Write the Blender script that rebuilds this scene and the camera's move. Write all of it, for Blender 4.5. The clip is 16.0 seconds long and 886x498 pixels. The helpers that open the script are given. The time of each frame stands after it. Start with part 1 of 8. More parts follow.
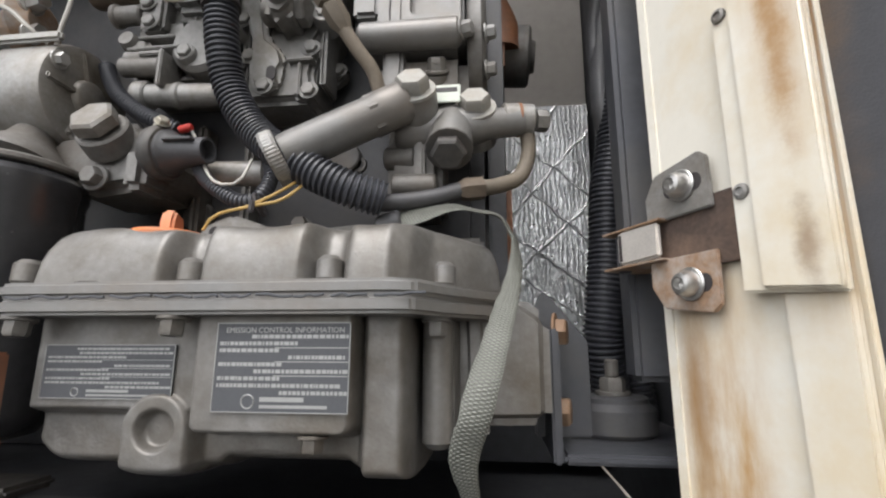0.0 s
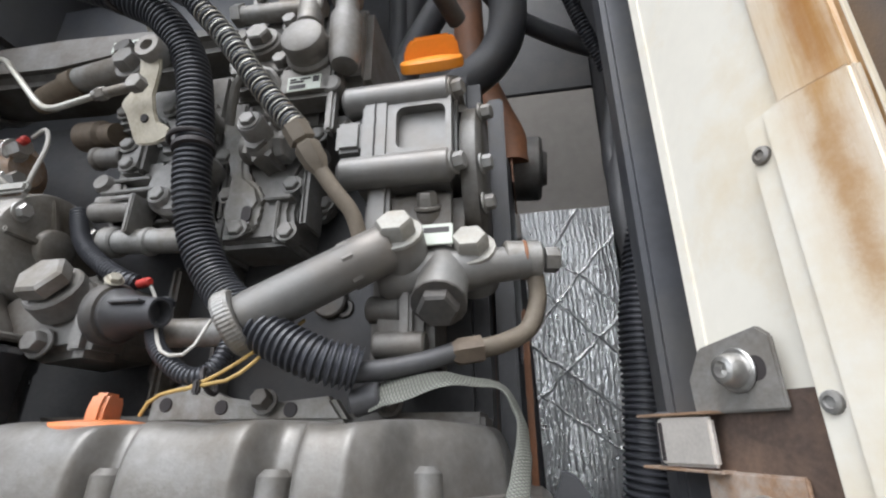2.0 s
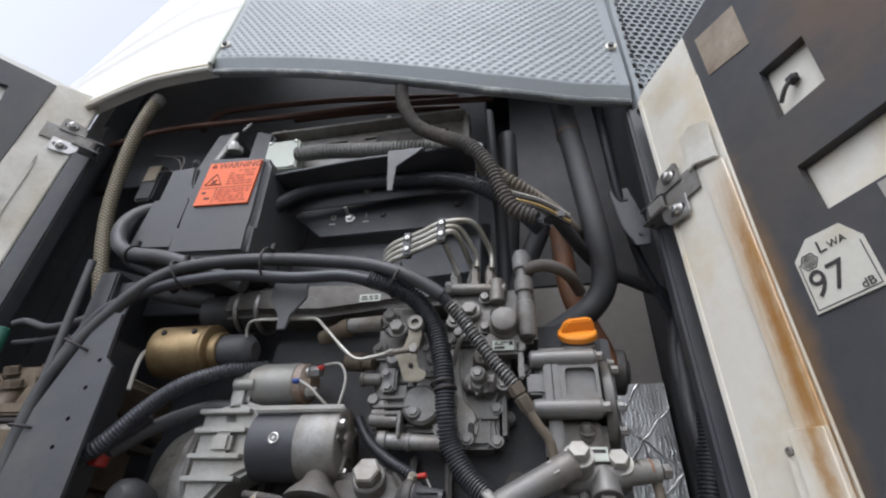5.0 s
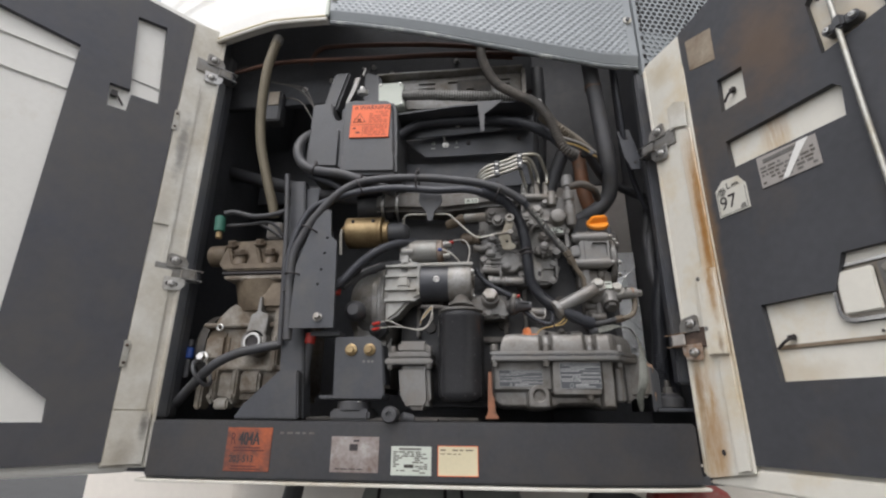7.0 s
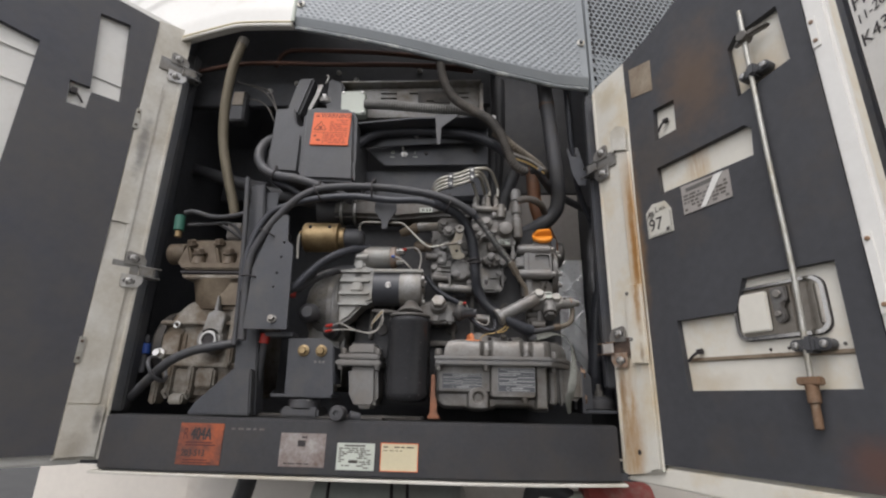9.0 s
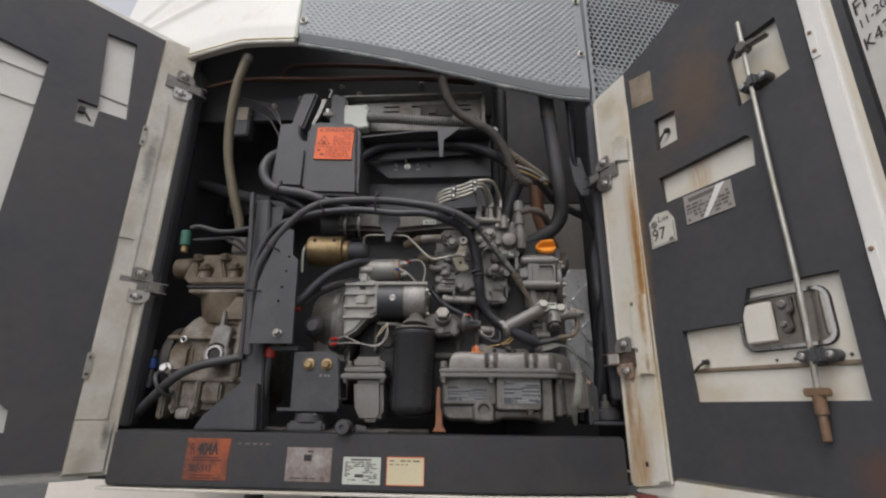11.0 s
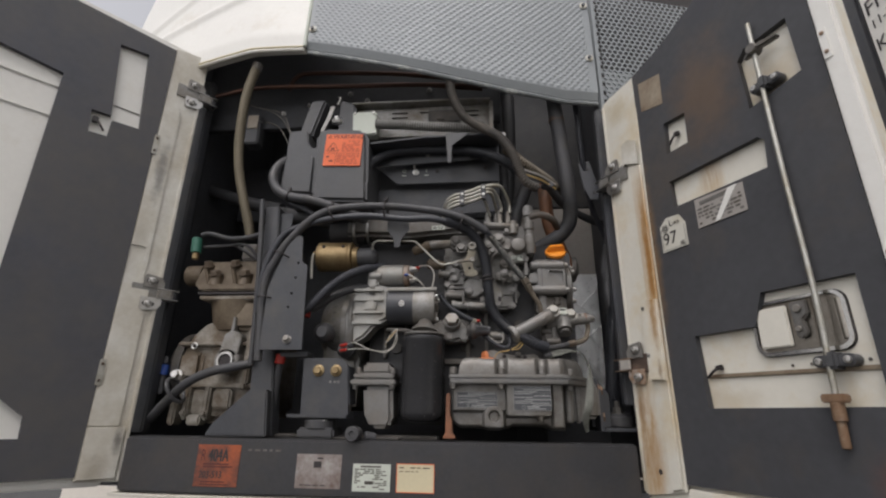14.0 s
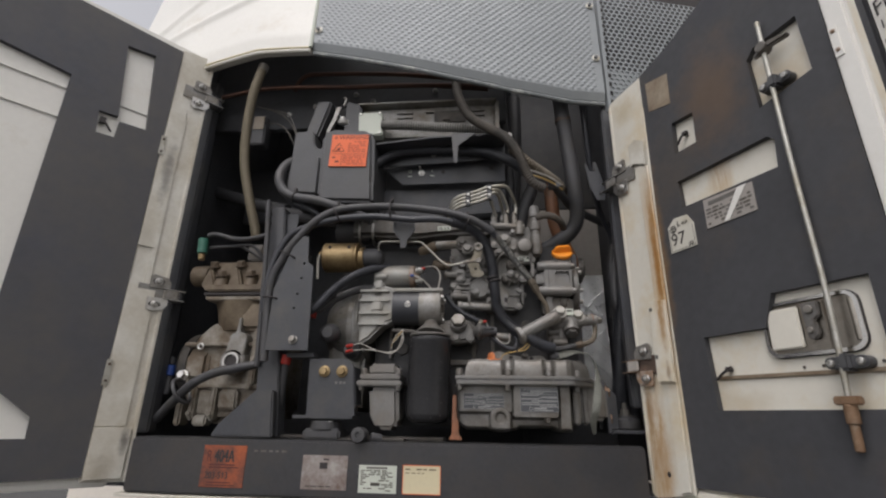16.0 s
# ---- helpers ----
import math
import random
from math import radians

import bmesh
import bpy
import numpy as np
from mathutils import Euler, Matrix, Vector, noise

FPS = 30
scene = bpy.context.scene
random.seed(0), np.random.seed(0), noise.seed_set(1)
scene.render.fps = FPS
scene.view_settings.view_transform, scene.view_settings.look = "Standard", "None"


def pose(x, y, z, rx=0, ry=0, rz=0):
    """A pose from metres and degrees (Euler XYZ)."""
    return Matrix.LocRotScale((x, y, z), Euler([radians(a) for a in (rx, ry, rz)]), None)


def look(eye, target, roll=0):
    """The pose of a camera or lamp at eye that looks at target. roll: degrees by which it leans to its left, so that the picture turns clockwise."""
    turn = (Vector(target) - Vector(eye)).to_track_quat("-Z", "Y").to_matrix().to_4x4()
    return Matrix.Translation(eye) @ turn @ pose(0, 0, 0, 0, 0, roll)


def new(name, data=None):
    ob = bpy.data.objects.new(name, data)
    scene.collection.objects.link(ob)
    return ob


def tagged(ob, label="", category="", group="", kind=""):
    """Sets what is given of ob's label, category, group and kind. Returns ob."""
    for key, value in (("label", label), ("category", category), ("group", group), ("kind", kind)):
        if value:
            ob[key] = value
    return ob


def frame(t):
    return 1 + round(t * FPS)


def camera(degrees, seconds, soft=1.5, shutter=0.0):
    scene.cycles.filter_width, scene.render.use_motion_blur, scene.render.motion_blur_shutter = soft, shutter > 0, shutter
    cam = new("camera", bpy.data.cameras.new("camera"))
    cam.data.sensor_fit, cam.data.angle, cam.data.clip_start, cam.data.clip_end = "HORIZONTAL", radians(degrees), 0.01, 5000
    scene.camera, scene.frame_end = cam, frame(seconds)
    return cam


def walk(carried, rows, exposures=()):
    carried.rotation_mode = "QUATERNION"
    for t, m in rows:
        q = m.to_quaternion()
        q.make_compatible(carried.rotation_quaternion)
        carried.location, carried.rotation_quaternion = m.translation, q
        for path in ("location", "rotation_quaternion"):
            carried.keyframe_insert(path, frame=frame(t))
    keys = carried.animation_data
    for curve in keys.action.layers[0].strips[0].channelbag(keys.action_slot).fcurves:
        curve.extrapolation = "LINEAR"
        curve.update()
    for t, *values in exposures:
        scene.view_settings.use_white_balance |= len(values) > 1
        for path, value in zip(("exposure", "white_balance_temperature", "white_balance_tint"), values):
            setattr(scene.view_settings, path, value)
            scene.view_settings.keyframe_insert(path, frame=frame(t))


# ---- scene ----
cam = camera(85.6, 16.0, 2.2)
PATH = [
    (0, (0.459, -0.268, 1.628), (0.237, 1.678, 2.032), 0.1),
    (0.5, (0.458, -0.209, 1.641), (0.160, 1.707, 2.130), -0.0),
    (1, (0.477, -0.215, 1.673), (0.186, 1.663, 2.294), 0.5),
    (1.5, (0.482, -0.220, 1.681), (0.144, 1.620, 2.389), -0.3),
    (2, (0.480, -0.221, 1.693), (0.139, 1.611, 2.421), -0.3),
    (2.3, (0.466, -0.255, 1.718), (0.126, 1.555, 2.502), -0.4),
    (2.4, (0.463, -0.265, 1.717), (0.123, 1.499, 2.595), 0.3),
    (2.5, (0.460, -0.283, 1.730), (0.119, 1.485, 2.601), 0.1),
    (2.8, (0.459, -0.314, 1.749), (0.128, 1.358, 2.793), -0.2),
    (3, (0.457, -0.322, 1.753), (0.120, 1.306, 2.864), -0.0),
    (3.5, (0.455, -0.346, 1.755), (0.096, 1.168, 3.011), 0.4),
    (4, (0.440, -0.359, 1.744), (0.049, 1.130, 3.021), 1.2),
    (4.2, (0.415, -0.381, 1.748), (0.021, 1.126, 3.002), 2.3),
    (6.3, (0.292, -0.825, 1.583), (-0.013, 0.966, 2.419), 0.7),
    (6.5, (0.257, -0.865, 1.572), (-0.046, 0.942, 2.372), 0.9),
    (7, (0.182, -0.988, 1.549), (-0.030, 0.893, 2.195), 0.4),
    (7.5, (0.166, -1.046, 1.535), (0.032, 0.861, 2.124), 0.7),
    (8, (0.206, -1.064, 1.559), (0.104, 0.845, 2.148), 1.0),
    (8.5, (0.227, -1.061, 1.571), (0.127, 0.846, 2.166), 1.2),
    (9, (0.239, -1.053, 1.572), (0.133, 0.850, 2.178), 1.3),
    (11.5, (0.243, -1.063, 1.582), (0.109, 0.826, 2.225), 0.6),
    (12, (0.244, -1.066, 1.581), (0.102, 0.820, 2.232), 0.5),
    (12.5, (0.246, -1.070, 1.582), (0.090, 0.814, 2.236), 0.7),
    (13, (0.243, -1.071, 1.581), (0.083, 0.811, 2.239), 0.7),
    (13.5, (0.244, -1.064, 1.580), (0.079, 0.817, 2.240), 0.8),
    (14, (0.243, -1.058, 1.581), (0.078, 0.824, 2.239), 0.8),
    (14.5, (0.241, -1.054, 1.579), (0.070, 0.827, 2.237), 0.9),
    (15, (0.238, -1.051, 1.577), (0.061, 0.830, 2.234), 0.9),
    (15.5, (0.236, -1.050, 1.578), (0.060, 0.829, 2.239), 1.0),
    (16, (0.238, -1.054, 1.580), (0.056, 0.824, 2.244), 1.0),
]
walk(cam, [(t, look(eye, target, roll)) for t, eye, target, roll in PATH], [(0, 0.53, 6450, 11), (1.0, 0.62, 6150, 10), (2.0, 0.63, 6150, 10), (2.5, 0.67, 6000, 11), (3.0, 0.68, 5850, 12), (3.5, 0.46, 5950, 12), (4.2, 0.2, 5950, 12), (6.3, -0.06, 6350, 12), (7.5, -0.05, 6400, 12), (9.0, -0.2, 6450, 13), (12, -0.43, 6550, 13), (16, -0.45, 6600, 13)])

# ---- world, sun, exposure ----
world = bpy.data.worlds.new("overcast")
scene.world = world
world.use_nodes = True
wn = world.node_tree.nodes
sky = wn.new("ShaderNodeTexSky")
sky.sky_type, sky.sun_disc = "NISHITA", False
sky.sun_elevation, sky.sun_rotation = radians(58), radians(200)
pale = wn.new("ShaderNodeHueSaturation")
sky.dust_density = 3.0
pale.inputs["Saturation"].default_value = 0.16
pale.inputs["Value"].default_value = 1.9
world.node_tree.links.new(sky.outputs[0], pale.inputs["Color"])
world.node_tree.links.new(pale.outputs[0], wn["Background"].inputs["Color"])
wn["Background"].inputs["Strength"].default_value = 0.15
sun = new("sun", bpy.data.lights.new("sun", "SUN"))
sun.data.energy, sun.data.angle, sun.data.color = 0.55, radians(25), (1.0, 0.97, 0.92)
sun.matrix_world = look((0.3, -3.0, 5.0), (0, 0, 0))

# ---- materials ----
def mat(name, col, rough=0.5, metal=0.0, var=0.18, scale=25.0, bump=0.15, bscale=220.0, stain=None, amount=0.35, stretch=(1, 1, 1), dist=0.0006):
    """Two tones at two scales, fine relief, and patches of a stain where one is given."""
    m = bpy.data.materials.new(name)
    m.use_nodes = True
    nt = m.node_tree
    N, K = nt.nodes, nt.links
    bs = N["Principled BSDF"]
    tc, mp = N.new("ShaderNodeTexCoord"), N.new("ShaderNodeMapping")
    mp.inputs["Scale"].default_value = stretch
    K.new(tc.outputs["Object"], mp.inputs["Vector"])

    def noise_node(s, d=4.0, r=0.55):
        n = N.new("ShaderNodeTexNoise")
        n.inputs["Scale"].default_value, n.inputs["Detail"].default_value, n.inputs["Roughness"].default_value = s, d, r
        K.new(mp.outputs[0], n.inputs["Vector"])
        return n.outputs["Fac"]

    def mix(fac, a, b):
        x = N.new("ShaderNodeMix")
        x.data_type = "RGBA"
        K.new(fac, x.inputs[0])
        for i, v in ((6, a), (7, b)):
            if isinstance(v, tuple):
                x.inputs[i].default_value = (*v, 1)
            else:
                K.new(v, x.inputs[i])
        return x.outputs[2]

    def ramp(fac, lo, hi):
        r = N.new("ShaderNodeMapRange")
        r.inputs[1].default_value, r.inputs[2].default_value = lo, hi
        K.new(fac, r.inputs[0])
        return r.outputs[0]

    dark, light = tuple(c * (1 - var) for c in col), tuple(min(1, c * (1 + var)) for c in col)
    big = ramp(noise_node(scale), 0.3, 0.7)
    fine = ramp(noise_node(scale * 9, 6), 0.3, 0.7)
    c = mix(fine, mix(big, dark, col), mix(big, col, light))
    if stain:
        c = mix(ramp(noise_node(scale * 0.6, 8, 0.7), 0.75 - amount, 1.05 - amount), c, stain)
    K.new(c, bs.inputs["Base Color"])
    rr = N.new("ShaderNodeMapRange")
    rr.inputs[3].default_value, rr.inputs[4].default_value = max(0.05, rough - 0.1), min(1, rough + 0.12)
    K.new(noise_node(scale * 4), rr.inputs[0])
    K.new(rr.outputs[0], bs.inputs["Roughness"])
    bs.inputs["Metallic"].default_value = metal
    if bump:
        b = N.new("ShaderNodeBump")
        b.inputs["Strength"].default_value, b.inputs["Distance"].default_value = bump, dist
        K.new(noise_node(bscale, 5), b.inputs["Height"])
        K.new(b.outputs[0], bs.inputs["Normal"])
    return m


M = dict(
    alu=mat("cast_aluminium", (0.285, 0.28, 0.268), 0.48, 0.4, 0.25, 30, 0.4, 500, (0.15, 0.125, 0.095), 0.36),
    engine=mat("grey_engine_paint", (0.165, 0.160, 0.151), 0.5, 0.2, 0.28, 26, 0.45, 420, (0.085, 0.068, 0.05), 0.38),
    pump=mat("dusty_cast_pump_metal", (0.222, 0.216, 0.206), 0.48, 0.25, 0.25, 24, 0.4, 420, (0.115, 0.098, 0.078), 0.33),
    bare=mat("bare_cast_aluminium", (0.33, 0.325, 0.305), 0.45, 0.4, 0.18, 30, 0.35, 500, (0.28, 0.25, 0.2), 0.3),
    tanhose=mat("tan_dusty_plastic", (0.17, 0.14, 0.105), 0.65, 0.0, 0.2, 26, 0.2, 300, (0.1, 0.085, 0.065), 0.35),
    greyrib=mat("grey_ribbed_plastic", (0.235, 0.23, 0.215), 0.55, 0.0, 0.15, 30, 0.1, 300, (0.12, 0.11, 0.1), 0.3),
    lever=mat("cream_worn_zinc", (0.50, 0.46, 0.37), 0.5, 0.2, 0.15, 60, 0.2, 400, (0.25, 0.2, 0.13), 0.3),
    # Grime on several parts; painted-in shade on the fuel valve's lower plug.
    grime_shade=mat("oily_grime_and_shade", (0.066, 0.063, 0.060), 0.55, 0.1, 0.35, 22, 0.5, 300, (0.12, 0.10, 0.08), 0.3),
    filter=mat("gloss_black_paint", (0.030, 0.030, 0.032), 0.22, 0.0, 0.2, 20, 0.03, 200, (0.05, 0.047, 0.043), 0.12),
    brown=mat("brown_grimy_iron", (0.15, 0.115, 0.08), 0.6, 0.15, 0.25, 26, 0.4, 350, (0.08, 0.06, 0.045), 0.35),
    strut=mat("faded_orange_steel", (0.30, 0.12, 0.06), 0.65, 0.1, 0.2, 30, 0.2, 250, (0.16, 0.08, 0.05), 0.4),
    bright=mat("worn_bright_zinc", (0.46, 0.45, 0.41), 0.4, 0.6, 0.2, 45, 0.2, 300, (0.3, 0.26, 0.18), 0.3),
    cover=mat("silver_grey_paint", (0.19, 0.186, 0.178), 0.42, 0.3, 0.14, 18, 0.25, 700, (0.17, 0.145, 0.12), 0.33),
    tan=mat("dusty_tan_iron", (0.205, 0.162, 0.112), 0.55, 0.1, 0.28, 26, 0.45, 300, (0.105, 0.078, 0.052), 0.42),
    comp=mat("dusty_cast_iron", (0.34, 0.325, 0.29), 0.6, 0.15, 0.3, 26, 0.5, 300, (0.13, 0.098, 0.066), 0.47),
    steel=mat("zinc_steel", (0.55, 0.54, 0.52), 0.32, 0.9, 0.15, 40, 0.1, 400, (0.3, 0.25, 0.2), 0.22),
    rusty=mat("rusty_steel", (0.34, 0.22, 0.14), 0.65, 0.4, 0.3, 60, 0.4, 400, (0.5, 0.48, 0.45), 0.3),
    black=mat("black_frame_paint", (0.048, 0.050, 0.057), 0.42, 0.0, 0.2, 20, 0.15, 300, (0.075, 0.072, 0.068), 0.3),
    plastic=mat("black_plastic", (0.066, 0.067, 0.072), 0.45, 0.0, 0.15, 18, 0.2, 700, (0.07, 0.068, 0.065), 0.3),
    rubber=mat("black_rubber", (0.058, 0.058, 0.062), 0.5, 0.0, 0.2, 40, 0.2, 500, (0.06, 0.056, 0.05), 0.28),
    conduit=mat("black_conduit", (0.046, 0.048, 0.056), 0.38, 0.0, 0.2, 40, 0.1, 500, (0.05, 0.048, 0.045), 0.22),
    dusty=mat("dusty_rubber", (0.066, 0.061, 0.056), 0.7, 0.0, 0.2, 30, 0.2, 400, (0.14, 0.12, 0.10), 0.35),
    white=mat("white_paint", (0.76, 0.745, 0.70), 0.38, 0.0, 0.04, 9, 0.08, 200, (0.60, 0.54, 0.44), 0.2),
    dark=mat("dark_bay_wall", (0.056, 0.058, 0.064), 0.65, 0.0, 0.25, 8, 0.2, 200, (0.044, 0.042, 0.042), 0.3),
    greywall=mat("dusty_grey_wall", (0.33, 0.305, 0.28), 0.75, 0.0, 0.12, 7, 0.2, 250, (0.38, 0.35, 0.32), 0.3),
    # Paler and bluer than the right door's foam: sky sheen put into the colour.
    foam=mat("sky_tinted_foam", (0.062, 0.064, 0.077), 0.6, 0.0, 0.16, 6, 0.4, 900, (0.09, 0.084, 0.08), 0.38),
    brass=mat("yellow_zinc", (0.36, 0.265, 0.14), 0.42, 0.65, 0.18, 25, 0.12, 300, (0.19, 0.125, 0.06), 0.36),
    orange=mat("orange_plastic", (0.80, 0.27, 0.02), 0.42, 0.0, 0.08, 40, 0.1, 300),
    faded=mat("faded_orange_plastic", (0.60, 0.19, 0.06), 0.55, 0.0, 0.15, 40, 0.1, 300, (0.34, 0.17, 0.1), 0.34),
    copper=mat("dull_copper", (0.15, 0.075, 0.05), 0.45, 0.6, 0.25, 20, 0.1, 200, (0.1, 0.06, 0.05), 0.4),
    rustpipe=mat("orange_pipe", (0.26, 0.11, 0.05), 0.6, 0.1, 0.2, 20, 0.1, 200, (0.15, 0.09, 0.06), 0.35),
    grille=mat("blue_grey_paint", (0.285, 0.305, 0.315), 0.45, 0.1, 0.06, 8, 0.1, 400),
    warn=mat("orange_sticker", (0.78, 0.145, 0.04), 0.5, 0.0, 0.06, 30, 0.05, 300),
    r404=mat("worn_orange_sticker", (0.60, 0.13, 0.03), 0.6, 0.0, 0.15, 20, 0.1, 300, (0.13, 0.045, 0.03), 0.46),
    ink=mat("dark_ink", (0.03, 0.025, 0.025), 0.6, 0.0, 0.1, 50, 0, 300),
    finered=mat("pale_red_ink", (0.50, 0.085, 0.03), 0.6, 0.0, 0.1, 50, 0, 300),
    faint=mat("faint_dark_red_ink", (0.085, 0.02, 0.015), 0.6, 0.0, 0.1, 50, 0, 300),
    paper=mat("pale_sticker", (0.53, 0.56, 0.49), 0.5, 0.0, 0.05, 20, 0.05, 300),
    yellowed=mat("yellowed_white_sticker", (0.58, 0.56, 0.49), 0.5, 0.0, 0.06, 20, 0.05, 300, (0.45, 0.38, 0.25), 0.25),
    cream=mat("cream_sticker", (0.62, 0.55, 0.37), 0.5, 0.0, 0.06, 20, 0.05, 300),
    silverlabel=mat("worn_silver_plate", (0.42, 0.39, 0.37), 0.4, 0.5, 0.2, 25, 0.1, 300, (0.13, 0.07, 0.05), 0.42),
    plate=mat("etched_plate", (0.36, 0.36, 0.35), 0.4, 0.6, 0.1, 60, 0.05, 300),
    plateink=mat("plate_dark_fill", (0.075, 0.078, 0.085), 0.45, 0.2, 0.1, 60, 0, 300),
    red=mat("red_rubber", (0.42, 0.03, 0.02), 0.5, 0.0, 0.15, 40, 0.1, 300),
    reddusty=mat("dusty_red_paint", (0.34, 0.06, 0.05), 0.55, 0.0, 0.15, 20, 0.1, 300, (0.4, 0.3, 0.25), 0.25),
    blue=mat("blue_plastic", (0.02, 0.06, 0.25), 0.4, 0.0, 0.1, 40, 0.1, 300),
    green=mat("green_plastic", (0.03, 0.13, 0.09), 0.45, 0.0, 0.1, 40, 0.1, 300),
    wire=mat("white_wire", (0.42, 0.40, 0.36), 0.45, 0.0, 0.1, 40, 0, 300),
    yellow=mat("yellow_wire", (0.42, 0.28, 0.09), 0.5, 0.0, 0.1, 40, 0, 300),
    tank=mat("grey_green_tank", (0.40, 0.42, 0.385), 0.4, 0.2, 0.12, 10, 0.1, 200, (0.3, 0.28, 0.25), 0.25),
    wall=mat("cream_white_panel", (0.74, 0.69, 0.62), 0.5, 0.0, 0.05, 5, 0.05, 100, (0.5, 0.42, 0.34), 0.2),
    darkrust=mat("dark_rust", (0.085, 0.06, 0.048), 0.6, 0.2, 0.3, 50, 0.4, 300, (0.2, 0.13, 0.09), 0.3),
    wornarm=mat("worn_hinge_steel", (0.66, 0.62, 0.57), 0.38, 0.5, 0.15, 60, 0.3, 300, (0.32, 0.17, 0.09), 0.22),
    asphalt=mat("asphalt", (0.055, 0.054, 0.052), 0.9, 0.0, 0.25, 3, 0.5, 90, dist=0.004),
    clear=mat("yellowed_film_and_rib_shade", (0.33, 0.275, 0.20), 0.35, 0.0, 0.15, 20, 0.05, 300, (0.16, 0.11, 0.07), 0.42),
    lid=mat("satin_grey_engine_paint", (0.21, 0.205, 0.196), 0.40, 0.35, 0.26, 20, 0.35, 500, (0.105, 0.09, 0.07), 0.40),
    rodrust=mat("brown_rust", (0.20, 0.12, 0.07), 0.65, 0.2, 0.3, 60, 0.4, 400, (0.33, 0.27, 0.2), 0.25),
    dish=mat("dull_pressed_steel", (0.30, 0.275, 0.24), 0.34, 0.8, 0.2, 12, 0.1, 200, (0.2, 0.16, 0.12), 0.3),
    chrome=mat("chromed_steel", (0.70, 0.70, 0.70), 0.15, 1.0, 0.05, 30, 0, 300),
)


def blotched_material(base, blots, grain=14):
    """A material with soft brown stains; each blot: middle, half sizes, colour, strength."""
    m = base.copy()
    m.name = base.name + "_stained"
    N, K = m.node_tree.nodes, m.node_tree.links
    bs = N["Principled BSDF"]
    old = bs.inputs["Base Color"].links[0].from_socket
    tc, n = N.new("ShaderNodeTexCoord"), N.new("ShaderNodeTexNoise")
    n.inputs["Scale"].default_value, n.inputs["Detail"].default_value, n.inputs["Roughness"].default_value = grain, 8, 0.7
    K.new(tc.outputs["Object"], n.inputs["Vector"])
    for c, s, col, k in blots:
        mp, ln, ad, r = (N.new("ShaderNode" + q) for q in ("Mapping", "VectorMath", "Math", "MapRange"))
        mp.vector_type = "TEXTURE"
        mp.inputs["Location"].default_value, mp.inputs["Scale"].default_value = c, s
        ln.operation = "LENGTH"
        K.new(tc.outputs["Object"], mp.inputs[0]), K.new(mp.outputs[0], ln.inputs[0])
        ad.operation = "MULTIPLY_ADD"
        ad.inputs[1].default_value = 1.3
        K.new(n.outputs["Fac"], ad.inputs[0]), K.new(ln.outputs["Value"], ad.inputs[2])
        r.inputs[1].default_value, r.inputs[2].default_value, r.inputs[3].default_value, r.inputs[4].default_value = 0.75, 1.7, k, 0.0
        r.interpolation_type = "SMOOTHSTEP"
        K.new(ad.outputs[0], r.inputs[0])
        x = N.new("ShaderNodeMix")
        x.data_type = "RGBA"
        x.inputs[7].default_value = (*col, 1)
        K.new(r.outputs[0], x.inputs[0]), K.new(old, x.inputs[6])
        old = x.outputs[2]
    K.new(old, bs.inputs["Base Color"])
    return m


def braid_material(name, col, metal, scale, dark=0.5, deep=0.0005):
    m = mat(name, col, 0.5, metal, 0.2, 60, 0)
    N, K = m.node_tree.nodes, m.node_tree.links
    tc = N.new("ShaderNodeUVMap")
    hs = []
    for sign in (1, -1):
        mp, w = N.new("ShaderNodeMapping"), N.new("ShaderNodeTexWave")
        mp.inputs["Rotation"].default_value = (0, 0, sign * radians(32))
        w.inputs["Scale"].default_value, w.inputs["Distortion"].default_value = scale, 1.5
        K.new(tc.outputs[0], mp.inputs[0]), K.new(mp.outputs[0], w.inputs["Vector"])
        hs.append(w.outputs["Fac"])
    mx = N.new("ShaderNodeMath")
    mx.operation = "MULTIPLY"
    K.new(hs[0], mx.inputs[0]), K.new(hs[1], mx.inputs[1])
    b = N.new("ShaderNodeBump")
    b.inputs["Strength"].default_value, b.inputs["Distance"].default_value = 0.7, deep
    K.new(mx.outputs[0], b.inputs["Height"]), K.new(b.outputs[0], N["Principled BSDF"].inputs["Normal"])
    bs = N["Principled BSDF"]
    old = bs.inputs["Base Color"].links[0].from_socket
    x = N.new("ShaderNodeMix")
    x.data_type = "RGBA"
    x.inputs[6].default_value = (*[c * dark for c in col], 1)
    r = N.new("ShaderNodeMapRange")
    r.inputs[1].default_value, r.inputs[2].default_value = 0.05, 0.4
    K.new(mx.outputs[0], r.inputs[0]), K.new(r.outputs[0], x.inputs[0]), K.new(old, x.inputs[7])
    K.new(x.outputs[2], bs.inputs["Base Color"])
    return m


